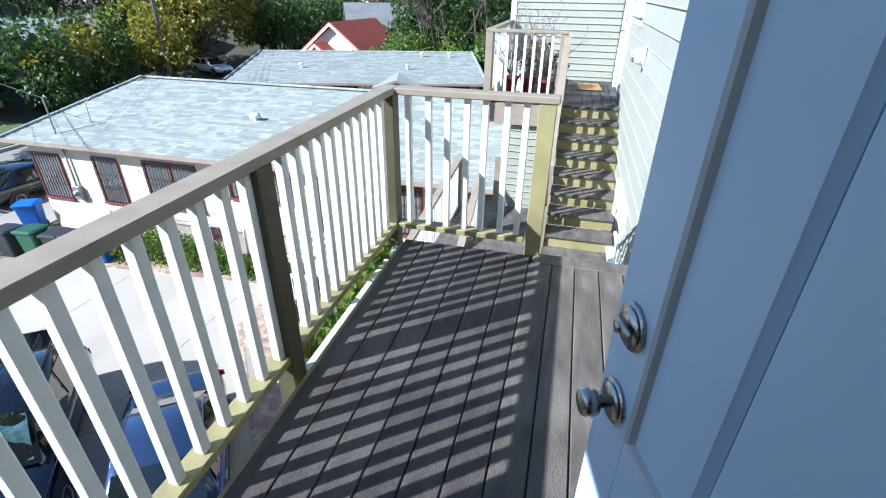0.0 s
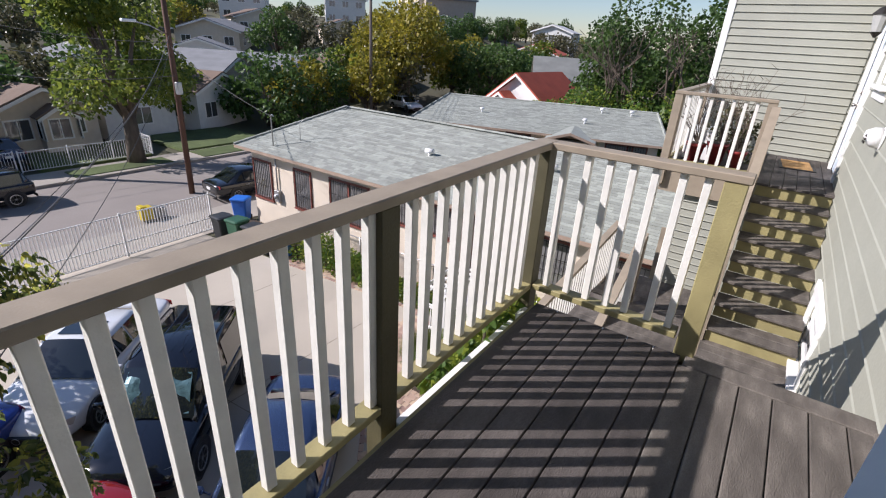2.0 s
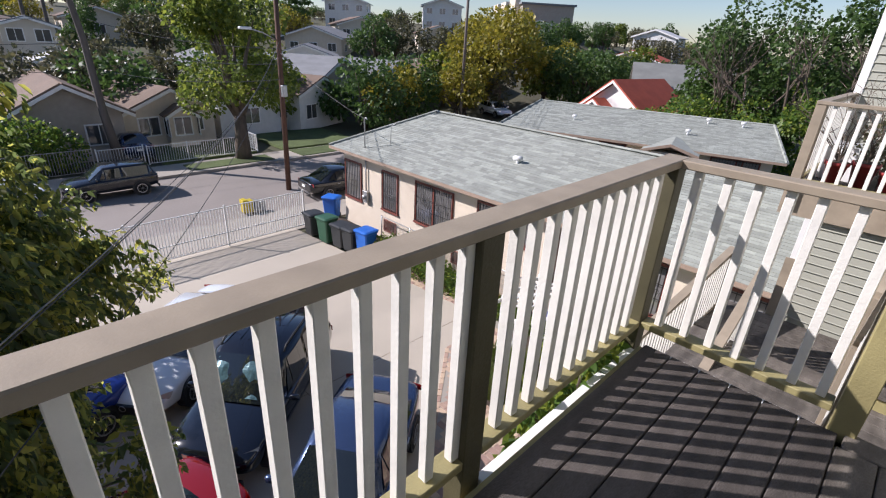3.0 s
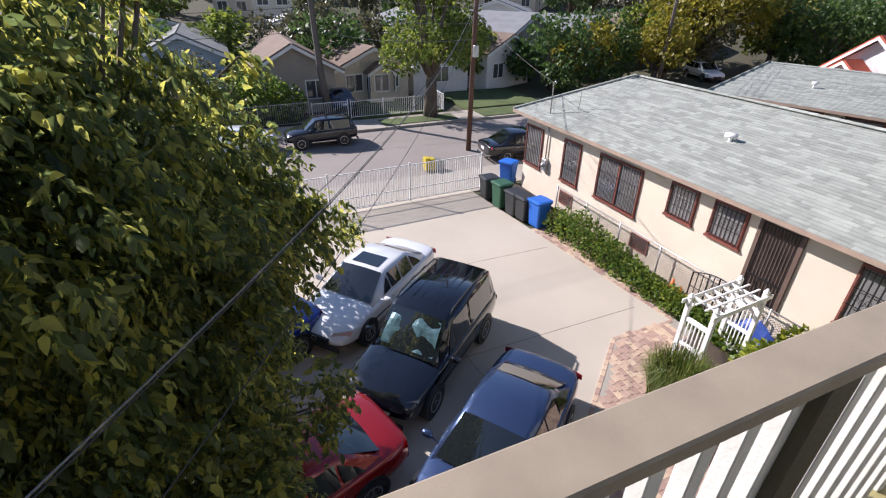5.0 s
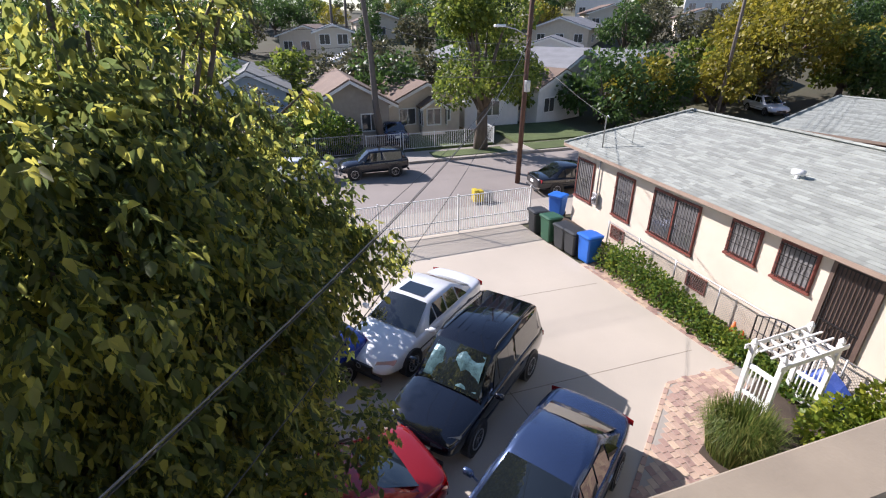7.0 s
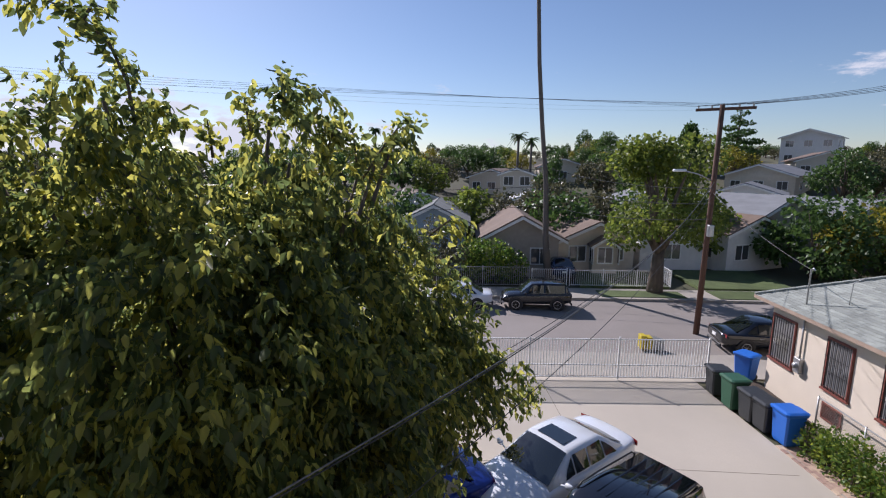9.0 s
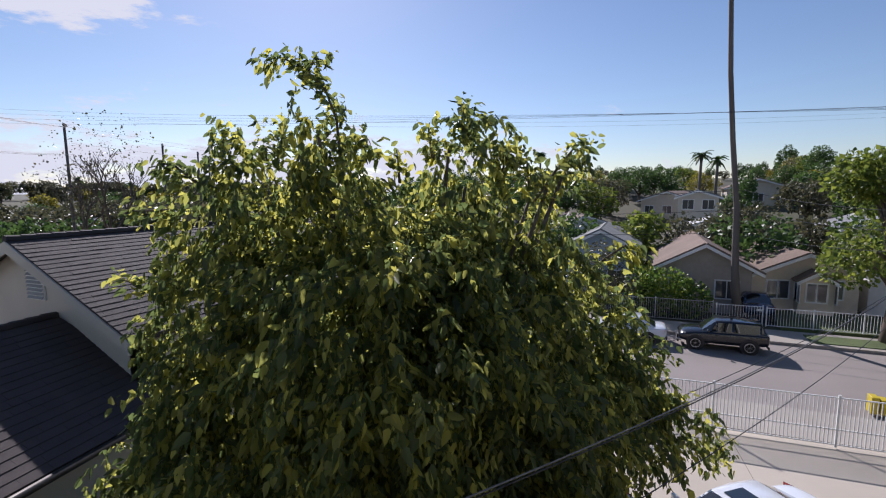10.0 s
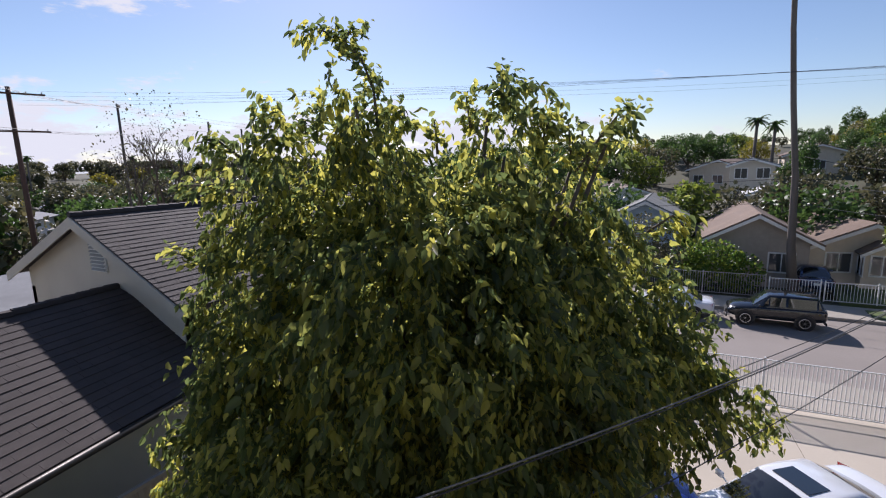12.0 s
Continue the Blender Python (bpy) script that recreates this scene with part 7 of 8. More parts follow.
# ---- houses across the street and on the hill ----
def gable_house(label, at, rz, w, d, h, rise, walls, roof, windows=2, over=0.4, storeys=1, group="houses on the hill"):
    """A house with its gable end facing its own +x: w across, d deep, h to the eaves."""
    e = thing("house", label, "house", at, rz, group)
    bm = bmesh.new()
    vs = []
    for x in (0.0, -d):
        vs.append([bm.verts.new(p) for p in ((x, -w / 2, -1.5), (x, w / 2, -1.5), (x, w / 2, h), (x, 0, h + rise), (x, -w / 2, h))])
    bm.faces.new(vs[0])
    bm.faces.new(vs[1][::-1])
    for k in (0, 1, 4):
        bm.faces.new((vs[0][k], vs[1][k], vs[1][(k + 1) % 5], vs[0][(k + 1) % 5]))
    bmesh.ops.recalc_face_normals(bm, faces=bm.faces)
    part("wall", bm, walls, e)
    s = rise / (w / 2)
    for sg in (1, -1):
        bm = bmesh.new()
        a = (over, sg * (w / 2 + over), h - s * over)
        b = (-d - over, sg * (w / 2 + over), h - s * over)
        c, f = (-d - over, 0, h + rise + 0.03), (over, 0, h + rise + 0.03)
        quad_sheet(bm, *((a, f, c, b) if sg > 0 else (a, b, c, f)), 0.12)
        bmesh.ops.recalc_face_normals(bm, faces=bm.faces)
        for v in bm.verts:
            v.co.z += 0.10
        part("roof", bm, roof, e)
        bm = bmesh.new()
        vs2 = [bm.verts.new(p) for p in ((over, a[1], a[2] - 0.1), (over, a[1], a[2] + 0.11), (over, 0, h + rise + 0.14), (over, 0, h + rise - 0.08))]
        vb = [bm.verts.new(v.co + Vector((0.05, 0, 0))) for v in vs2]
        bm.faces.new(vs2)
        bm.faces.new(vb[::-1])
        for k in range(4):
            bm.faces.new((vs2[k], vb[k], vb[(k + 1) % 4], vs2[(k + 1) % 4]))
        bmesh.ops.recalc_face_normals(bm, faces=bm.faces)
        part("rake_board", bm, M["white"], e)

    def window(x, y, z, ww, hh, side):
        bm = bmesh.new()
        t = 0.09
        for a0, b0, a1, b1 in ((-ww / 2 - t, -t, ww / 2 + t, 0), (-ww / 2 - t, hh, ww / 2 + t, hh + t), (-ww / 2 - t, 0, -ww / 2, hh), (ww / 2, 0, ww / 2 + t, hh), (-0.03, 0, 0.03, hh)):
            if side == 0:
                box(bm, x, y + a0, z + b0, x + 0.05, y + a1, z + b1)
            else:
                box(bm, x + a0, y, z + b0, x + a1, y + side * 0.05, z + b1)
        bmesh.ops.recalc_face_normals(bm, faces=bm.faces)
        wdw = part("window", bm, M["white"], e)
        bm = bmesh.new()
        if side == 0:
            box(bm, x + 0.002, y - ww / 2, z, x + 0.02, y + ww / 2, z + hh)
        else:
            box(bm, x - ww / 2, y + side * 0.002, z, x + ww / 2, y + side * 0.02, z + hh)
        bmesh.ops.recalc_face_normals(bm, faces=bm.faces)
        part("pane", bm, M["pane"], wdw)

    for st in range(storeys):
        z = 0.9 + st * 2.8
        for k in range(windows):
            window(0, -w / 2 + w * (k + 0.5) / windows, z, min(1.3, w / windows * 0.55), 1.15, 0)
        m = max(2, int(d / 3.5))
        for k in range(m):
            for side in (1, -1):
                window(-d * (k + 0.5) / m, side * w / 2, z, 1.1, 1.1, side)
    return e


CREAM = M["stucco_pale"]
M["tan"] = mat("tan_house_paint", (0.66, 0.57, 0.45), 0.8, vary=0.06, bump=0.3)
M["brown_wall"] = mat("grey_brown_house_paint", (0.40, 0.35, 0.29), 0.8, vary=0.08, bump=0.3)
M["pale_blue"] = mat("pale_blue_house_paint", (0.32, 0.40, 0.48), 0.8, vary=0.06, bump=0.3)
M["white_wall"] = mat("white_house_paint", (0.70, 0.69, 0.66), 0.8, vary=0.05, bump=0.3)
M["roof_grey"] = mat("weathered_grey_roofing", (0.21, 0.215, 0.22), 0.9, vary=0.12, fine=8, coarse=0.7, bump=0.5, stretch=(1, 1, 6))
M["roof_brown"] = mat("weathered_brown_roofing", (0.185, 0.13, 0.095), 0.9, vary=0.14, fine=9, coarse=0.8, bump=0.6)
M["roof_slate"] = mat("mossy_grey_roofing", (0.19, 0.195, 0.18), 0.9, vary=0.16, fine=10, coarse=0.8, bump=0.6)
M["roof_white"] = mat("pale_roof_coating", (0.55, 0.55, 0.54), 0.8, vary=0.06, fine=8, coarse=0.8, bump=0.3)
G2 = ROAD + 0.1
bung = gable_house("tan bungalow with brown roof and white-framed windows", (-37.3, 8.3, G2), 12, 6.4, 9.0, 2.5, 1.3, M["tan"], M["roof_brown"], 2, 0.45)
porch = gable_house("small projecting porch gable of the bungalow", (-36.3, 8.7, G2), 0, 1.9, 1.0, 2.15, 0.55, M["tan"], M["roof_brown"], 1, 0.2)
gable_house("grey-brown gabled house with pale side wing", (-35.6, 2.2, G2), 0, 5.6, 9.0, 2.9, 1.5, M["brown_wall"], M["roof_brown"], 2, 0.6)
gable_house("pale blue cottage with a light roof", (-37.5, -4.6, G2), 0, 5.0, 8.0, 3.8, 1.2, M["pale_blue"], M["roof_slate"], 2)
gable_house("white house behind the street tree", (-38.5, 14.6, G2), 0, 5.0, 8.5, 3.0, 0.9, M["white_wall"], M["roof_brown"], 1)
gable_house("white cottage with brown roof edge beyond the lawn", (-39.0, 21.5, G2), 20, 6.0, 8.0, 3.0, 1.2, M["white_wall"], M["roof_brown"], 2)
gable_house("grey-roofed house with white gable trim", (-44.0, 27.0, G2 + 0.6), 25, 8.0, 9.0, 3.2, 1.7, M["brown_wall"], M["roof_grey"], 2)
gable_house("grey-roofed house among trees", (-46, 36.0, G2 + 0.6), 30, 9.0, 9.0, 3.0, 1.5, M["white_wall"], M["roof_grey"], 2)
gable_house("house with a red-brown roof up the street", (-45, 50.0, -6.0), 35, 9.0, 9.0, 3.0, 1.4, M["tan"], M["roof_brown"], 2)
redh = gable_house("pale grey house with bright red gabled roof", (-19.2, 38.0, LOT + 0.0), -99, 5.8, 6.5, 3.1, 2.1, M["white_wall"], M["tile_red"], 1, 0.5)
redw = gable_house("small red-roofed front porch of the grey house", (-20.3, 37.0, LOT), -99, 2.6, 1.0, 2.7, 0.9, M["white_wall"], M["tile_red"], 1, 0.4)
gable_house("house with grey shingle roof behind the red roof", (-14.0, 51.5, LOT + 0.3), 27, 8.0, 9.0, 4.2, 1.9, M["stucco"], M["roof_slate"], 1)
rnd = random.Random(12)
HILL = [(-69.2, 5.0, 4.6, 2, "cream two-storey house high on the hill", CREAM, "roof_grey", 5.2), (-62, 6.0, 3.6, 1, "low pale-roofed house on the slope", M["tan"], "roof_white", 0), (-92, 16, 9.0, 1, "wide brown-roofed house near the hilltop", M["tan"], "roof_brown", 0), (-96, 26, 8.0, 1, "dark gabled house near the hilltop", M["brown_wall"], "roof_brown", 0),
        (-75, 42, 9.5, 1, "tan house with a long roof on the slope", M["tan"], "roof_grey", 0), (-62, 33, 8.0, 1, "grey-roofed house half behind trees", M["white_wall"], "roof_grey", 0), (-98, 64, 9.0, 2, "white block house near the hilltop", M["white_wall"], "roof_white", 5.4), (-84, 58, 8.5, 1, "cream house among hillside trees", CREAM, "roof_brown", 0),
        (-70, 66, 8.0, 1, "tan house among hillside trees", M["tan"], "roof_brown", 0), (-55, 62, 8.5, 1, "pale house on the slope", M["white_wall"], "roof_grey", 0), (-88, 84, 9.0, 2, "white house near the hilltop", M["white_wall"], "roof_grey", 5.4), (-66, 92, 9.0, 1, "cream house near the hilltop", CREAM, "roof_brown", 0),
        (-40, 84, 9.0, 1, "house with an orange roof up the valley", M["tan"], "tile_red", 0), (-24, 100, 9.0, 1, "pale house far up the valley", M["white_wall"], "roof_grey", 0), (-48, 110, 9.0, 2, "white house far up the valley", M["white_wall"], "roof_white", 5.4), (-58, 20, 7.5, 1, "cream house on the lower slope", CREAM, "roof_grey", 0),
        (-82, 2, 8.0, 1, "brown-roofed house on the ridge", M["tan"], "roof_brown", 0), (-60, -8, 7.0, 1, "pale house behind the blue cottage", M["white_wall"], "roof_brown", 0)]
for x, y, w, st, lab, wl_, rf, hh in HILL:
    gable_house(lab, (x, y, land(x, y)), math.degrees(math.atan2(-y, -x)) + rnd.uniform(-20, 20), w, w * 1.1, hh or 2.9, w * 0.16, wl_, M[rf], 2 if w < 8 else 3, 0.5, st)
apt = thing("apartment_building", "grey-brown flat-roofed apartment block on the ridge", "building", (-82, 110, land(-82, 110) - 2), -40)
block("wall", -17, -6, 0, 17, 6, 7.2, M["brown_wall"], apt)
block("roof", -17.4, -6.4, 7.2, 17.4, 6.4, 7.6, M["roof_grey"], apt)
for sx in (-11, 0, 11):
    block("bay", sx - 3.2, -7.2, 0, sx + 3.2, -6.0, 8.4, M["tan"], apt)
    for st in range(2):
        for k in (-1.6, 1.6):
            block("window", sx + k - 0.9, -7.26, 1.6 + 3.2 * st, sx + k + 0.9, -7.2, 3.4 + 3.2 * st, M["pane"], apt)
for sx in (-5.5, 5.5):
    for st in range(2):
        block("window", sx - 1.0, -6.06, 1.6 + 3.2 * st, sx + 1.0, -6.0, 3.4 + 3.2 * st, M["pane"], apt)
# roofs and yards beyond the south house
gable_house("low house with a grey shingle roof beyond the lower roof", (-6.0, -27.0, -8.0), 20, 8.0, 11.0, 3.6, 1.4, M["grey_stucco"], M["roof_grey"], 2, 0.5, 1, "houses on the plain")
gable_house("low house with a pale flat-pitched roof", (3.0, -30.0, -8.0), 60, 8.0, 10.0, 4.2, 1.4, M["stucco_pale"], M["roof_grey"], 2, 0.5, 1, "houses on the plain")
for k in range(16):
    a = radians(118 + 62 * (k / 15) + rnd.uniform(-2, 2))
    d = rnd.uniform(70, 230)
    x, y = -math.sin(a) * d, math.cos(a) * d
    gable_house("distant pale house on the plain", (x, y, land(x, y)), rnd.uniform(0, 180), rnd.uniform(9, 14), rnd.uniform(9, 16), 3.6, 1.6, rnd.choice((M["white_wall"], M["tan"], M["stucco_pale"])), rnd.choice((M["roof_grey"], M["roof_brown"])), 2, 0.5, 1, "houses on the plain")

# ---- trees ----
tree_thing("street_tree", "bright green street tree with a stout forked trunk", (-30.9, 10.5, ROAD + 0.15), 9.8, 4.1, 0.42, M["leaf_mid"], 0.23, 9000, 5, "", 15, 0.30, 0.75)
tree_thing("street_tree", "broad tree with yellowing leaves up the street", (-37.5, 44.5, -7.0), 11.5, 6.2, 0.5, M["leaf_yellow"], 0.34, 9000, 6, "", 16, 0.34, 0.7)
tree_thing("street_tree", "dense dark green round tree up the street", (-30.5, 52.0, -6.6), 7.8, 5.6, 0.4, M["leaf_dark"], 0.32, 8000, 7, "", 14, 0.2, 0.7)
bush("street_shrub", "large rounded green shrub before the brown house", (-33.6, -0.2, ROAD + 0.1), [((0, 0, 1.5), (1.5, 1.8, 1.5)), ((0.3, 1.4, 1.2), (1.2, 1.3, 1.2)), ((0, -1.2, 1.7), (1.3, 1.3, 1.4))], 4200, M["leaf_bush"], 0.17, 91)
tree_thing("yard_tree", "sparse pinkish-brown tree beside the fence", (-33.0, -4.2, ROAD + 0.1), 4.4, 2.3, 0.12, M["leaf_grey"], 0.15, 2600, 8, "", 10, 0.2, 0.8)
PROTO = [tree_thing("hill_tree", lab, (-300, 60 + 30 * k, -60), h, c, 0.3, M[m_], s, n, 100 + k, "hillside trees", 12, 0.22, sq) for k, (lab, h, c, m_, s, n, sq) in enumerate((
    ("dark green hillside tree", 7.5, 3.6, "leaf_dark", 0.34, 2600, 0.85), ("mid green hillside tree", 6.5, 3.4, "leaf_mid", 0.34, 2400, 0.85), ("olive grey hillside tree", 7.0, 3.3, "leaf_grey", 0.32, 2200, 0.9), ("yellowish hillside garden tree", 6.0, 3.0, "leaf_yellow", 0.30, 1800, 0.85), ("tall dark hillside tree", 10.5, 3.2, "leaf_dark", 0.36, 3000, 1.2)))]
placed = []
for k in range(1100):
    a = radians(rnd.uniform(2, 122))
    d = 43 + 130 * rnd.random() ** 0.75
    x, y = -math.sin(a) * d, math.cos(a) * d
    if x > -31.5 and y < 34 or -31 < x < -18 or (x > -18 and y < 55):
        continue
    near = [math.hypot(x - h[0], y - h[1]) for h in HILL]
    if min(near) < 8.5 or min([math.hypot(x - q[0], y - q[1]) for q in placed] or [99]) < 4.3 or math.hypot(x + 82, y - 110) < 20:
        continue
    if -52 < x < -31 and -9 < y < 31 and x > -47:
        continue
    if any(math.hypot(x - hx, y - hy) < 9 for hx, hy in ((-48, 30), (-50, 40), (-49, 53))):
        continue
    placed.append((x, y))
    q = rnd.choice((0, 0, 1, 2, 2, 3, 4))
    z = land(x, y) - 0.2
    grow = min(1.0, (1.2 + d * (0.030 + 0.014 * rnd.random()) - z) / (7.5, 6.5, 7.0, 6.0, 10.5)[q])  # lower trees towards the ridge
    grow = max(grow, 0.38)
    copy_thing(PROTO[q], pose(x, y, z, 0, 0, rnd.uniform(0, 360)) @ Matrix.Scale(grow, 4))
    if len(placed) >= 270:
        break
for x, y, k in ((-41, 18.0, 1), (-36.5, 24.5, 0), (-38.5, 31.0, 0), (-37.0, 28.0, 3), (-42, 6.0, 0), (-47, 3.0, 2), (-46, 9.0, 2), (-45, -2.0, 1), (-44, -8.0, 0), (-41, 39.0, 1), (-26, 60.0, 0), (-20, 56.0, 1), (-43, 14.0, 0), (-36.0, 37.5, 3)):
    copy_thing(PROTO[k], pose(x, y, land(x, y) - (0.6 if k else 1.6), 0, 0, 40 * k + 7 * x))
# the overgrown bank beyond the second bungalow
for k, (x, y, h, c) in enumerate(((-9.5, 37.5, 13.0, 3.0), (-6.0, 36.0, 12.5, 2.8), (-2.5, 38.0, 13.5, 3.2), (-12.5, 40.0, 10.0, 2.6))):
    tree_thing("ivy_tree", "tall tree cloaked in ivy behind the bungalows", (x, y, LOT), h, c, 0.3, M["leaf_dark"], 0.24, 5200, 140 + k, "ivy-clad trees", 14, 0.1, 1.3)
for k, (x, y, h, c) in enumerate(((-11.5, 35.0, 5.0, 2.6), (-8.0, 33.8, 5.2, 2.6), (-4.0, 33.5, 5.4, 2.6), (-0.5, 33.5, 5.0, 2.6), (-14.0, 33.5, 4.2, 2.0))):
    tree_thing("bank_shrub", "bright green shrub on the bank behind the bungalows", (x, y, LOT), h, c, 0.12, M["leaf_bush"], 0.20, 3600, 150 + k, "bank shrubs", 12, 0.1, 0.9)


def bare_tree(label, at, h, seed, group="bare trees"):
    rr = random.Random(seed)
    e = thing("bare_tree", label, "tree", at, 0, group)
    bm = bmesh.new()

    def grow_limb(p, d, ln, r, depth):
        q = p + d * ln
        tube(bm, [p, p.lerp(q, 0.5) + Vector((rr.uniform(-1, 1), rr.uniform(-1, 1), 0)) * ln * 0.06, q], [r, r * 0.8, r * 0.6], 5, False)
        if depth:
            for _ in range(rr.choice((2, 3, 3))):
                n = (d + Vector((rr.uniform(-0.7, 0.7), rr.uniform(-0.7, 0.7), rr.uniform(-0.15, 0.5)))).normalized()
                grow_limb(q, n, ln * rr.uniform(0.6, 0.85), r * 0.6, depth - 1)

    grow_limb(Vector((0, 0, -0.2)), Vector((0, 0, 1)), h * 0.27, h * 0.018, 5)
    part("crown_wood", bm, M["bark"], e)
    return e


for k, (x, y, h) in enumerate(((-7.5, 34.5, 11.0), (-4.5, 35.0, 11.5), (-10.8, 36.0, 10.0), (-1.5, 34.0, 11.0))):
    bare_tree("grey leafless tangled tree on the bank", (x, y, LOT), h, 200 + k)
for k, (x, y, h) in enumerate(((-33, -54, 17.0), (-27, -50, 12.0), (-80, 24, 9.0), (-76, 30, 9.0), (-98, 44, 8.0))):
    e = bare_tree("leafless grey tree against the sky", (x, y, land(x, y)), h, 210 + k)
    p, d = blob_points([((0, 0, h * 0.75), (h * 0.3, h * 0.3, h * 0.28))], 500, 220 + k, 0.9)
    leaf_cloud("leaves", p, d, 0.2, M["leaf_grey"], e, 230 + k)
# woods on the plain to the south
SOUTH = [tree_thing("plain_tree", lab, (300, 60 + 30 * k, -60), h, c, 0.3, M[m_], 0.5, 1800, 160 + k, "trees on the plain", 12, 0.15, 0.8) for k, (lab, h, c, m_) in enumerate((("dark green tree on the plain", 7.0, 4.0, "leaf_dark"), ("olive grey tree on the plain", 7.5, 4.2, "leaf_grey"), ("brownish dry tree on the plain", 6.0, 3.8, "leaf_yellow")))]
n = 0
for k in range(900):
    a = radians(rnd.uniform(120, 178))
    d = 46 + 235 * rnd.random()
    x, y = -math.sin(a) * d, math.cos(a) * d
    if -31.5 < x < -18 or (x > -12 and d < 48) or d < 52 and rnd.random() < 0.5:
        continue
    copy_thing(SOUTH[rnd.choice((0, 1, 1, 1, 2))], pose(x, y, land(x, y) - 0.4, 0, 0, rnd.uniform(0, 360)))
    n += 1
    if n >= 340:
        break
for t in PROTO + SOUTH:
    x, y = (-150 - 8 * PROTO.index(t), 40) if t in PROTO else (-60, -150 - 10 * SOUTH.index(t))
    t.matrix_basis = pose(x, y, land(x, y) - 0.3)


def palm_top(label, at, h, seed):
    rr = random.Random(seed)
    e = thing("fan_palm", label, "palm", at, 0, "distant palms")
    bm = bmesh.new()
    tube(bm, [(0, 0, -0.3), (0.1, 0, h * 0.5), (0, 0.1, h)], [0.3, 0.22, 0.2], 8)
    part("trunk", bm, M["pole_grey"], e, "", True)
    for k in range(26):
        t, up = rr.uniform(0, 6.283), rr.uniform(-0.5, 1.1)
        bm = bmesh.new()
        ln = rr.uniform(1.3, 1.9)
        prev = None
        for j in range(6):
            f = j / 5
            rad, z = ln * f, h + ln * (up * f - 0.75 * f * f)
            wv = 0.28 * math.sin(math.pi * min(1, f * 0.9 + 0.08))
            cur = [bm.verts.new((rad * math.cos(t) - s * wv * math.sin(t), rad * math.sin(t) + s * wv * math.cos(t), z - abs(s) * 0.08)) for s in (-1, 0, 1)]
            if prev:
                bm.faces.new((prev[0], cur[0], cur[1], prev[1]))
                bm.faces.new((prev[1], cur[1], cur[2], prev[2]))
            prev = cur
        part("frond", bm, M["leaf_dark"], e)
    return e


palm_top("fan palm beside the hilltop house", (-84, 6.5, land(-84, 6.5)), 9.5, 1)
palm_top("fan palm beside the hilltop house", (-86, 9.0, land(-86, 9.0)), 8.5, 2)
for k, (yaw_, d, h) in enumerate(((139, 120, 18), (137, 125, 15), (133, 118, 16), (146, 150, 13), (150, 160, 14), (158, 170, 14), (164, 140, 12), (161, 175, 14), (102, 110, 9))):
    x, y = -math.sin(radians(yaw_)) * d, math.cos(radians(yaw_)) * d
    palm_top("distant fan palm on the skyline", (x, y, land(x, y)), h, 10 + k)
cy = thing("cypress_tree", "tall dark columnar cypress on the hill", "tree", (-96, 40.5, land(-96, 40.5)))
bm = bmesh.new()
tube(bm, [(0, 0, -0.3), (0, 0, 9)], [0.3, 0.05], 7)
part("trunk", bm, M["bark"], cy)
p, d = blob_points([((0, 0, 4.6), (2.0, 2.0, 4.8)), ((0.2, 0, 6.2), (1.4, 1.4, 3.6))], 2600, 301, 0.4)
leaf_cloud("crown", p, d, 0.4, M["leaf_dark"], cy, 302, droop=-0.6)
cd = thing("cedar_tree", "spreading dark cedar with layered boughs on the hill", "tree", (-94, 48.5, land(-94, 48.5)))
bm = bmesh.new()
tube(bm, [(0, 0, -0.3), (0, 0, 12)], [0.4, 0.06], 7)
part("trunk", bm, M["bark"], cd)
heap = []
for k in range(13):
    h, t = 4 + 0.65 * k, 2.4 * k
    r = 3.6 * (1 - (k / 13) ** 1.5) + 0.4
    heap.append(((math.cos(t) * r * 0.6, math.sin(t) * r * 0.6, h), (r * 0.6, r * 0.6, 0.32)))
p, d = blob_points(heap, 3200, 303, 0.6)
leaf_cloud("crown", p, d, 0.38, M["leaf_dark"], cd, 304)

# ---- small things by the doors ----
vent = thing("dryer_vent", "round white hooded vent on the siding", "vent", (WX - 0.02, 3.0, 0.9))
bm = bmesh.new()
tube(bm, [(0.0, 0, 0), (-0.012, 0, 0)], [0.105, 0.10], 24)
part("flange", bm, M["white"], vent, "", True)
bm = bmesh.new()
tube(bm, [(-0.012, 0, 0.01), (-0.06, 0, 0.005), (-0.10, 0, -0.005), (-0.115, 0, -0.015)], [0.088, 0.086, 0.07, 0.03], 22)
part("hood", bm, M["white"], vent, "", True)
for k in range(3):
    block("louvre", -0.122, -0.06, -0.045 + 0.03 * k, -0.112, 0.06, -0.028 + 0.03 * k, M["dark_metal"], vent)
lamp = thing("wall_lantern", "dark bronze glass wall lantern beside the far door", "lantern", (WX - 0.02, 5.18, 1.95))
block("back_plate", -0.03, -0.05, -0.12, 0.0, 0.05, 0.12, M["dark_metal"], lamp, 0.008)
bm = bmesh.new()
tube(bm, [(-0.03, 0, 0.06), (-0.10, 0, 0.16), (-0.15, 0, 0.12)], 0.012, 6)
part("arm", bm, M["dark_metal"], lamp, "", True)
bm = bmesh.new()
tube(bm, [(-0.15, 0, 0.12), (-0.15, 0, 0.10), (-0.15, 0, 0.04)], [0.02, 0.05, 0.10], 10)
part("hood", bm, M["dark_metal"], lamp)
bm = bmesh.new()
tube(bm, [(-0.15, 0, 0.04), (-0.15, 0, -0.14)], [0.085, 0.055], 10)
part("glass", bm, M["lamp_glass"], lamp)
bm = bmesh.new()
tube(bm, [(-0.15, 0, -0.14), (-0.15, 0, -0.20)], [0.06, 0.012], 10)
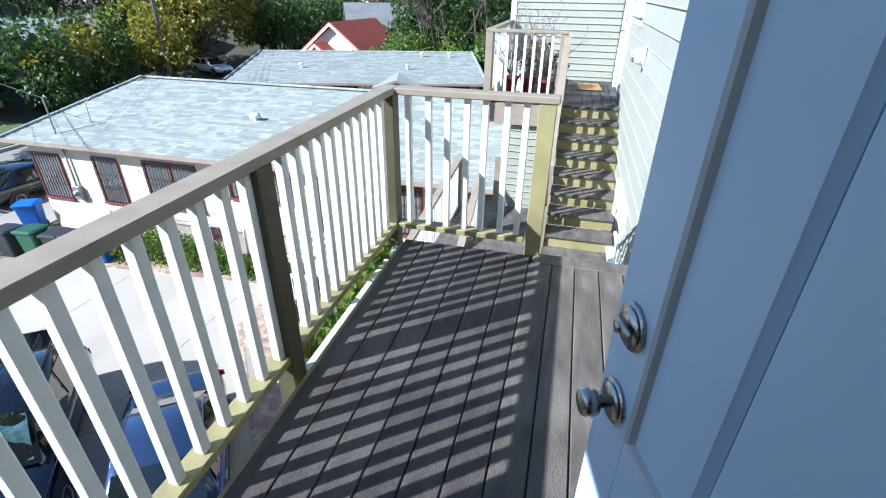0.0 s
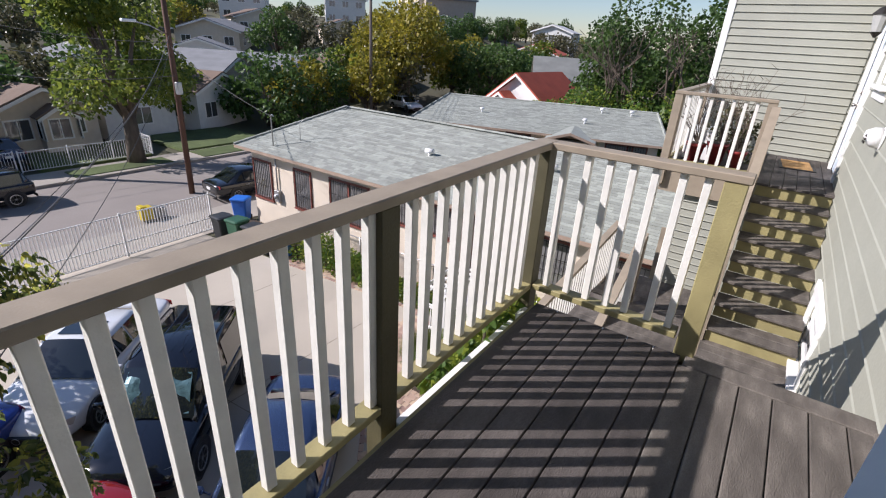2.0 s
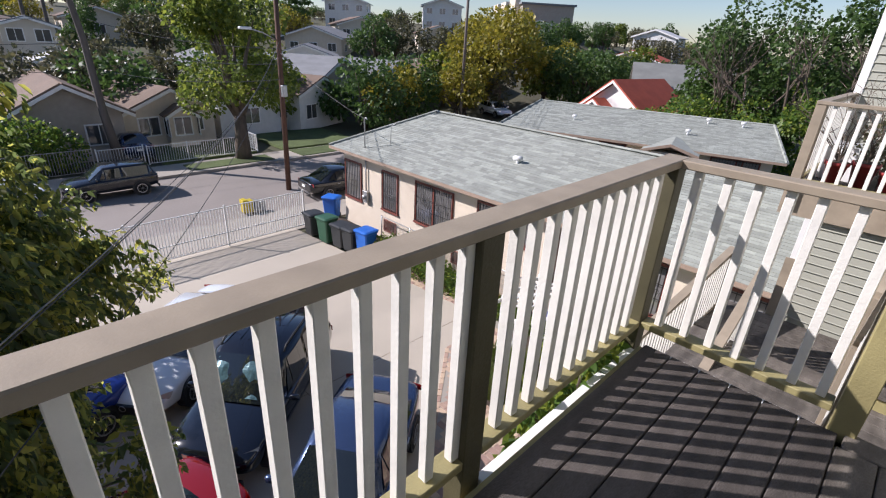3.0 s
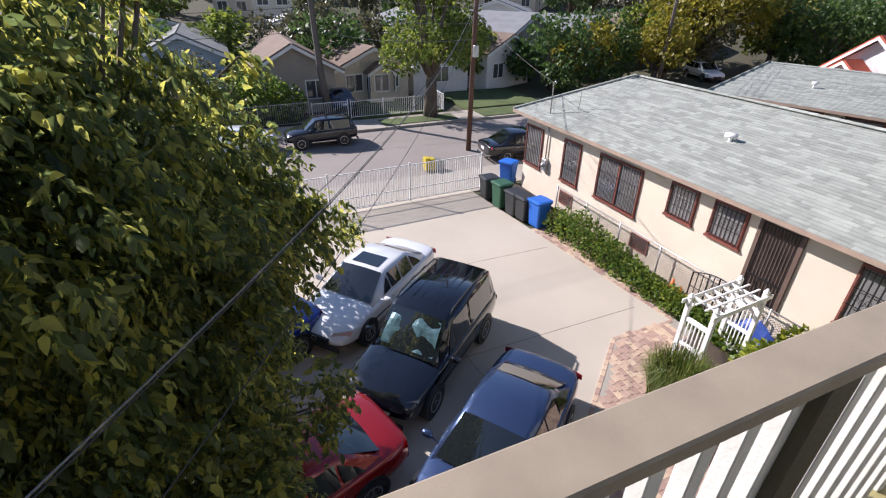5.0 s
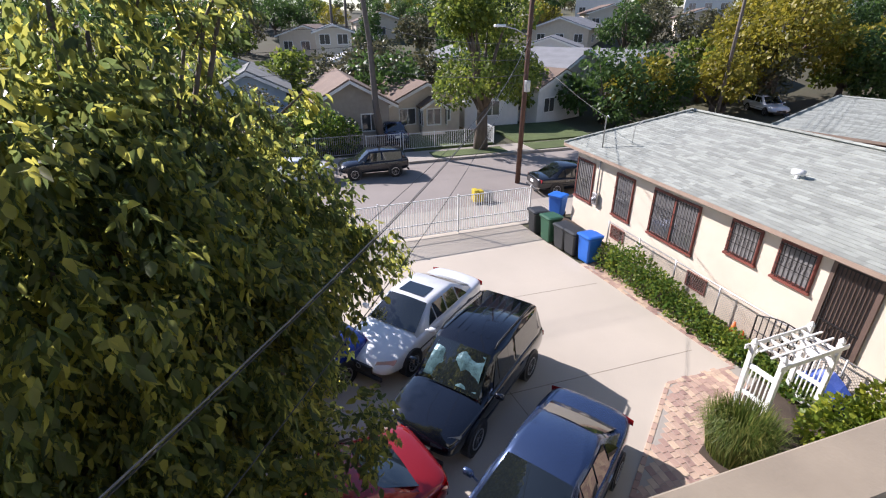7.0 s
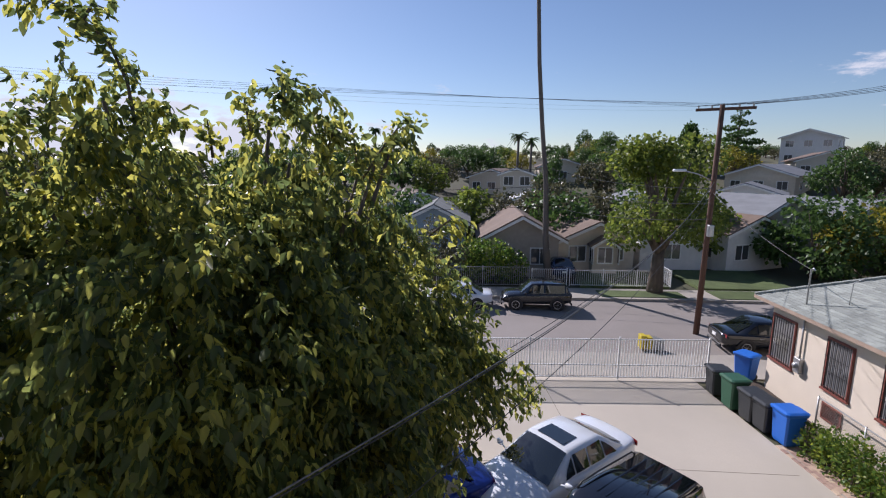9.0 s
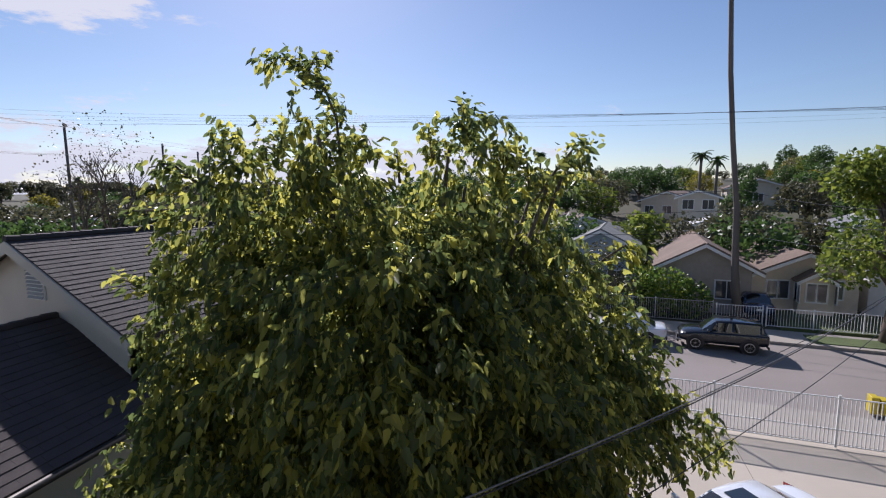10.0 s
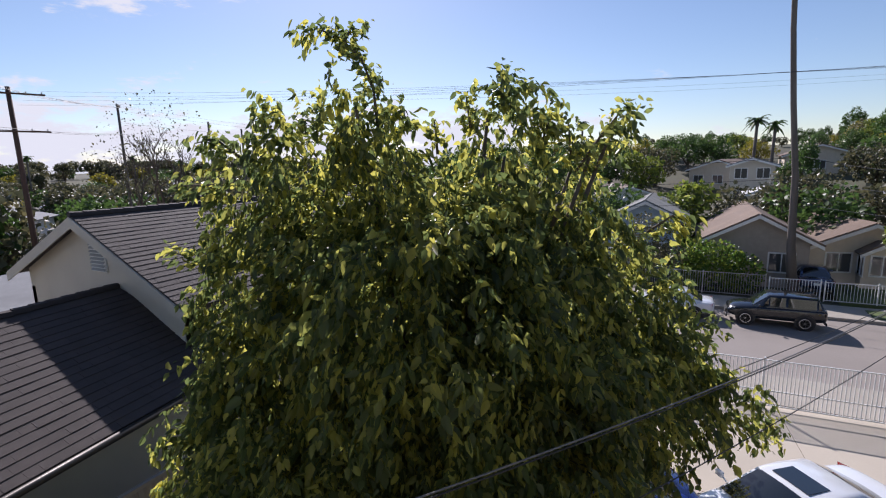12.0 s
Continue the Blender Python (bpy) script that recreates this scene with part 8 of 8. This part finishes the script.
part("base", bm, M["dark_metal"], lamp)
dm = thing("doormat", "tan coir doormat with a dark border", "doormat", (1.34, 6.1, Z_UP), 4)
block("border", -0.22, -0.36, 0.001, 0.22, 0.36, 0.012, M["trim_black"], dm, 0.003)
block("coir_face", -0.18, -0.32, 0.0125, 0.18, 0.32, 0.018, M["mat_gold"], dm, 0.003)
rnd = random.Random(9)
for k, (x, y, s) in enumerate(((0.10, 5.05, 0.9), (0.36, 5.12, 1.0), (0.62, 5.0, 0.85))):
    e = thing("plant_pot", "dark red pot holding a leafless twiggy shrub", "plant pot", (x, y, Z_UP), 0, "pots on the landing")
    bm = bmesh.new()
    tube(bm, [(0, 0, 0.0), (0, 0, 0.26 * s), (0, 0, 0.262 * s), (0, 0, 0.31 * s)], [0.09 * s, 0.125 * s, 0.14 * s, 0.145 * s], 18)
    part("pot", bm, M["terracotta"], e, "", True)
    bm = bmesh.new()
    tube(bm, [(0, 0, 0.31 * s), (0, 0, 0.315 * s)], 0.13 * s, 14)
    part("soil", bm, M["soil"], e)
    for j in range(13):
        t = rnd.uniform(0, 6.28)
        q = Vector((0, 0, 0.3 * s))
        d = Vector((math.cos(t) * 0.35, math.sin(t) * 0.35, 1)).normalized()
        pts = [q.copy()]
        for _ in range(6):
            d = (d + Vector((rnd.uniform(-0.35, 0.35), rnd.uniform(-0.35, 0.35), 0.05))).normalized()
            q = q + d * rnd.uniform(0.10, 0.20)
            pts.append(q.copy())
        bm = bmesh.new()
        tube(bm, pts, [0.008 - 0.001 * i for i in range(7)], 4)
        for p_ in pts[2:]:
            dd = Vector((rnd.uniform(-1, 1), rnd.uniform(-1, 1), rnd.uniform(0, 1))).normalized()
            tube(bm, [p_, p_ + dd * rnd.uniform(0.08, 0.2)], [0.004, 0.0015], 3)
        part("twig", bm, M["bark"], e)
planter = thing("white_planter_box", "white box and clutter on the upper landing", "planter", (0.0, 5.6, Z_UP))
block("box", -0.1, -0.25, 0.0, 0.25, 0.3, 0.42, M["white"], planter, 0.008)
bush("potted_bush", "grey dry bush heaped behind the pots", (0.42, 5.55, Z_UP), [((0, 0, 0.4), (0.3, 0.3, 0.38)), ((0.25, 0.1, 0.3), (0.25, 0.25, 0.3))], 900, M["leaf_grey"], 0.05, 401)

# ---- brick-paved strip and path ----
pav = thing("pavement_pavers", "tan and red concrete pavers beside the car park", "pavement", kind="structure")
paver = cube_mesh("paver", 0.217, 0.142, 0.06, M["brick_a"], 0.006)
small = cube_mesh("paver", 0.142, 0.142, 0.06, M["brick_a"], 0.006)
border = cube_mesh("border_paver", 0.205, 0.105, 0.06, M["brick_a"], 0.006)
rnd = random.Random(2)


def inside(x, y):
    a = 6.85 + (x + 17.4) * 0.0892
    strip = -13.0 < x < -6.75 and a + 0.08 < y < a + 0.62
    edge = 5.72 + (x + 6.75) * (-2.36 / 1.93)
    path = -6.75 < x < -2.6 and y > edge + 0.2 and y < 7.6 and not (x > -4.85 and y > 4.85) and not (y > 6.45 and x > -5.65)
    return strip or path


slab("trim_paver_bed", [(-13.0, 7.25), (-6.75, 7.8), (-6.75, 5.75), (-4.83, 3.38), (-2.6, 0.66), (-2.6, 8.2), (-13.0, 7.95)], LOT + 0.017, 0.1, M["walk"], "sand joints under the pavers", "paving")
made, joined = 0, bmesh.new()
y, row = 0.9, 0
while y < 8.2:
    x = -13.0 + (0.11 if row % 2 else 0.0)
    while x < -2.6:
        big_ = rnd.random() < 0.68
        h_ = 0.1125 if big_ else 0.075
        x += h_
        if inside(x, y):
            if made < 300 and x > -6.9:
                piece("paver", paver if big_ else small, pav, pose(x, y, LOT - 0.036 + rnd.uniform(0, 0.003)))
                made += 1
            else:
                box(joined, x - h_ + 0.004, y - 0.071, LOT - 0.03, x + h_ - 0.004, y + 0.071, LOT + 0.022 + rnd.uniform(0, 0.003))
        x += h_
    y += 0.15
    row += 1
for a, b in (((-6.75, 5.74), (-2.6, 0.66)), ((-6.75, 5.74), (-6.72, 7.78)), ((-13.0, 7.28), (-6.75, 7.83))):
    a, b = Vector(a), Vector(b)
    n = int((b - a).length / 0.215)
    ang = math.degrees(math.atan2((b - a).y, (b - a).x))
    for k in range(n):
        p_ = a.lerp(b, (k + 0.5) / n)
        piece("border_paver", border, pav, pose(p_.x, p_.y, LOT - 0.034, 0, 0, ang))
M["brick_b"] = mat("concrete_paver_joined", (0.46, 0.32, 0.24), 0.85, vary=0.12, fine=80, coarse=6, bump=0.5, island=0.28)
jp = part("paver_rest", joined, M["brick_b"], pav)
jp["kind"] = "stuff"
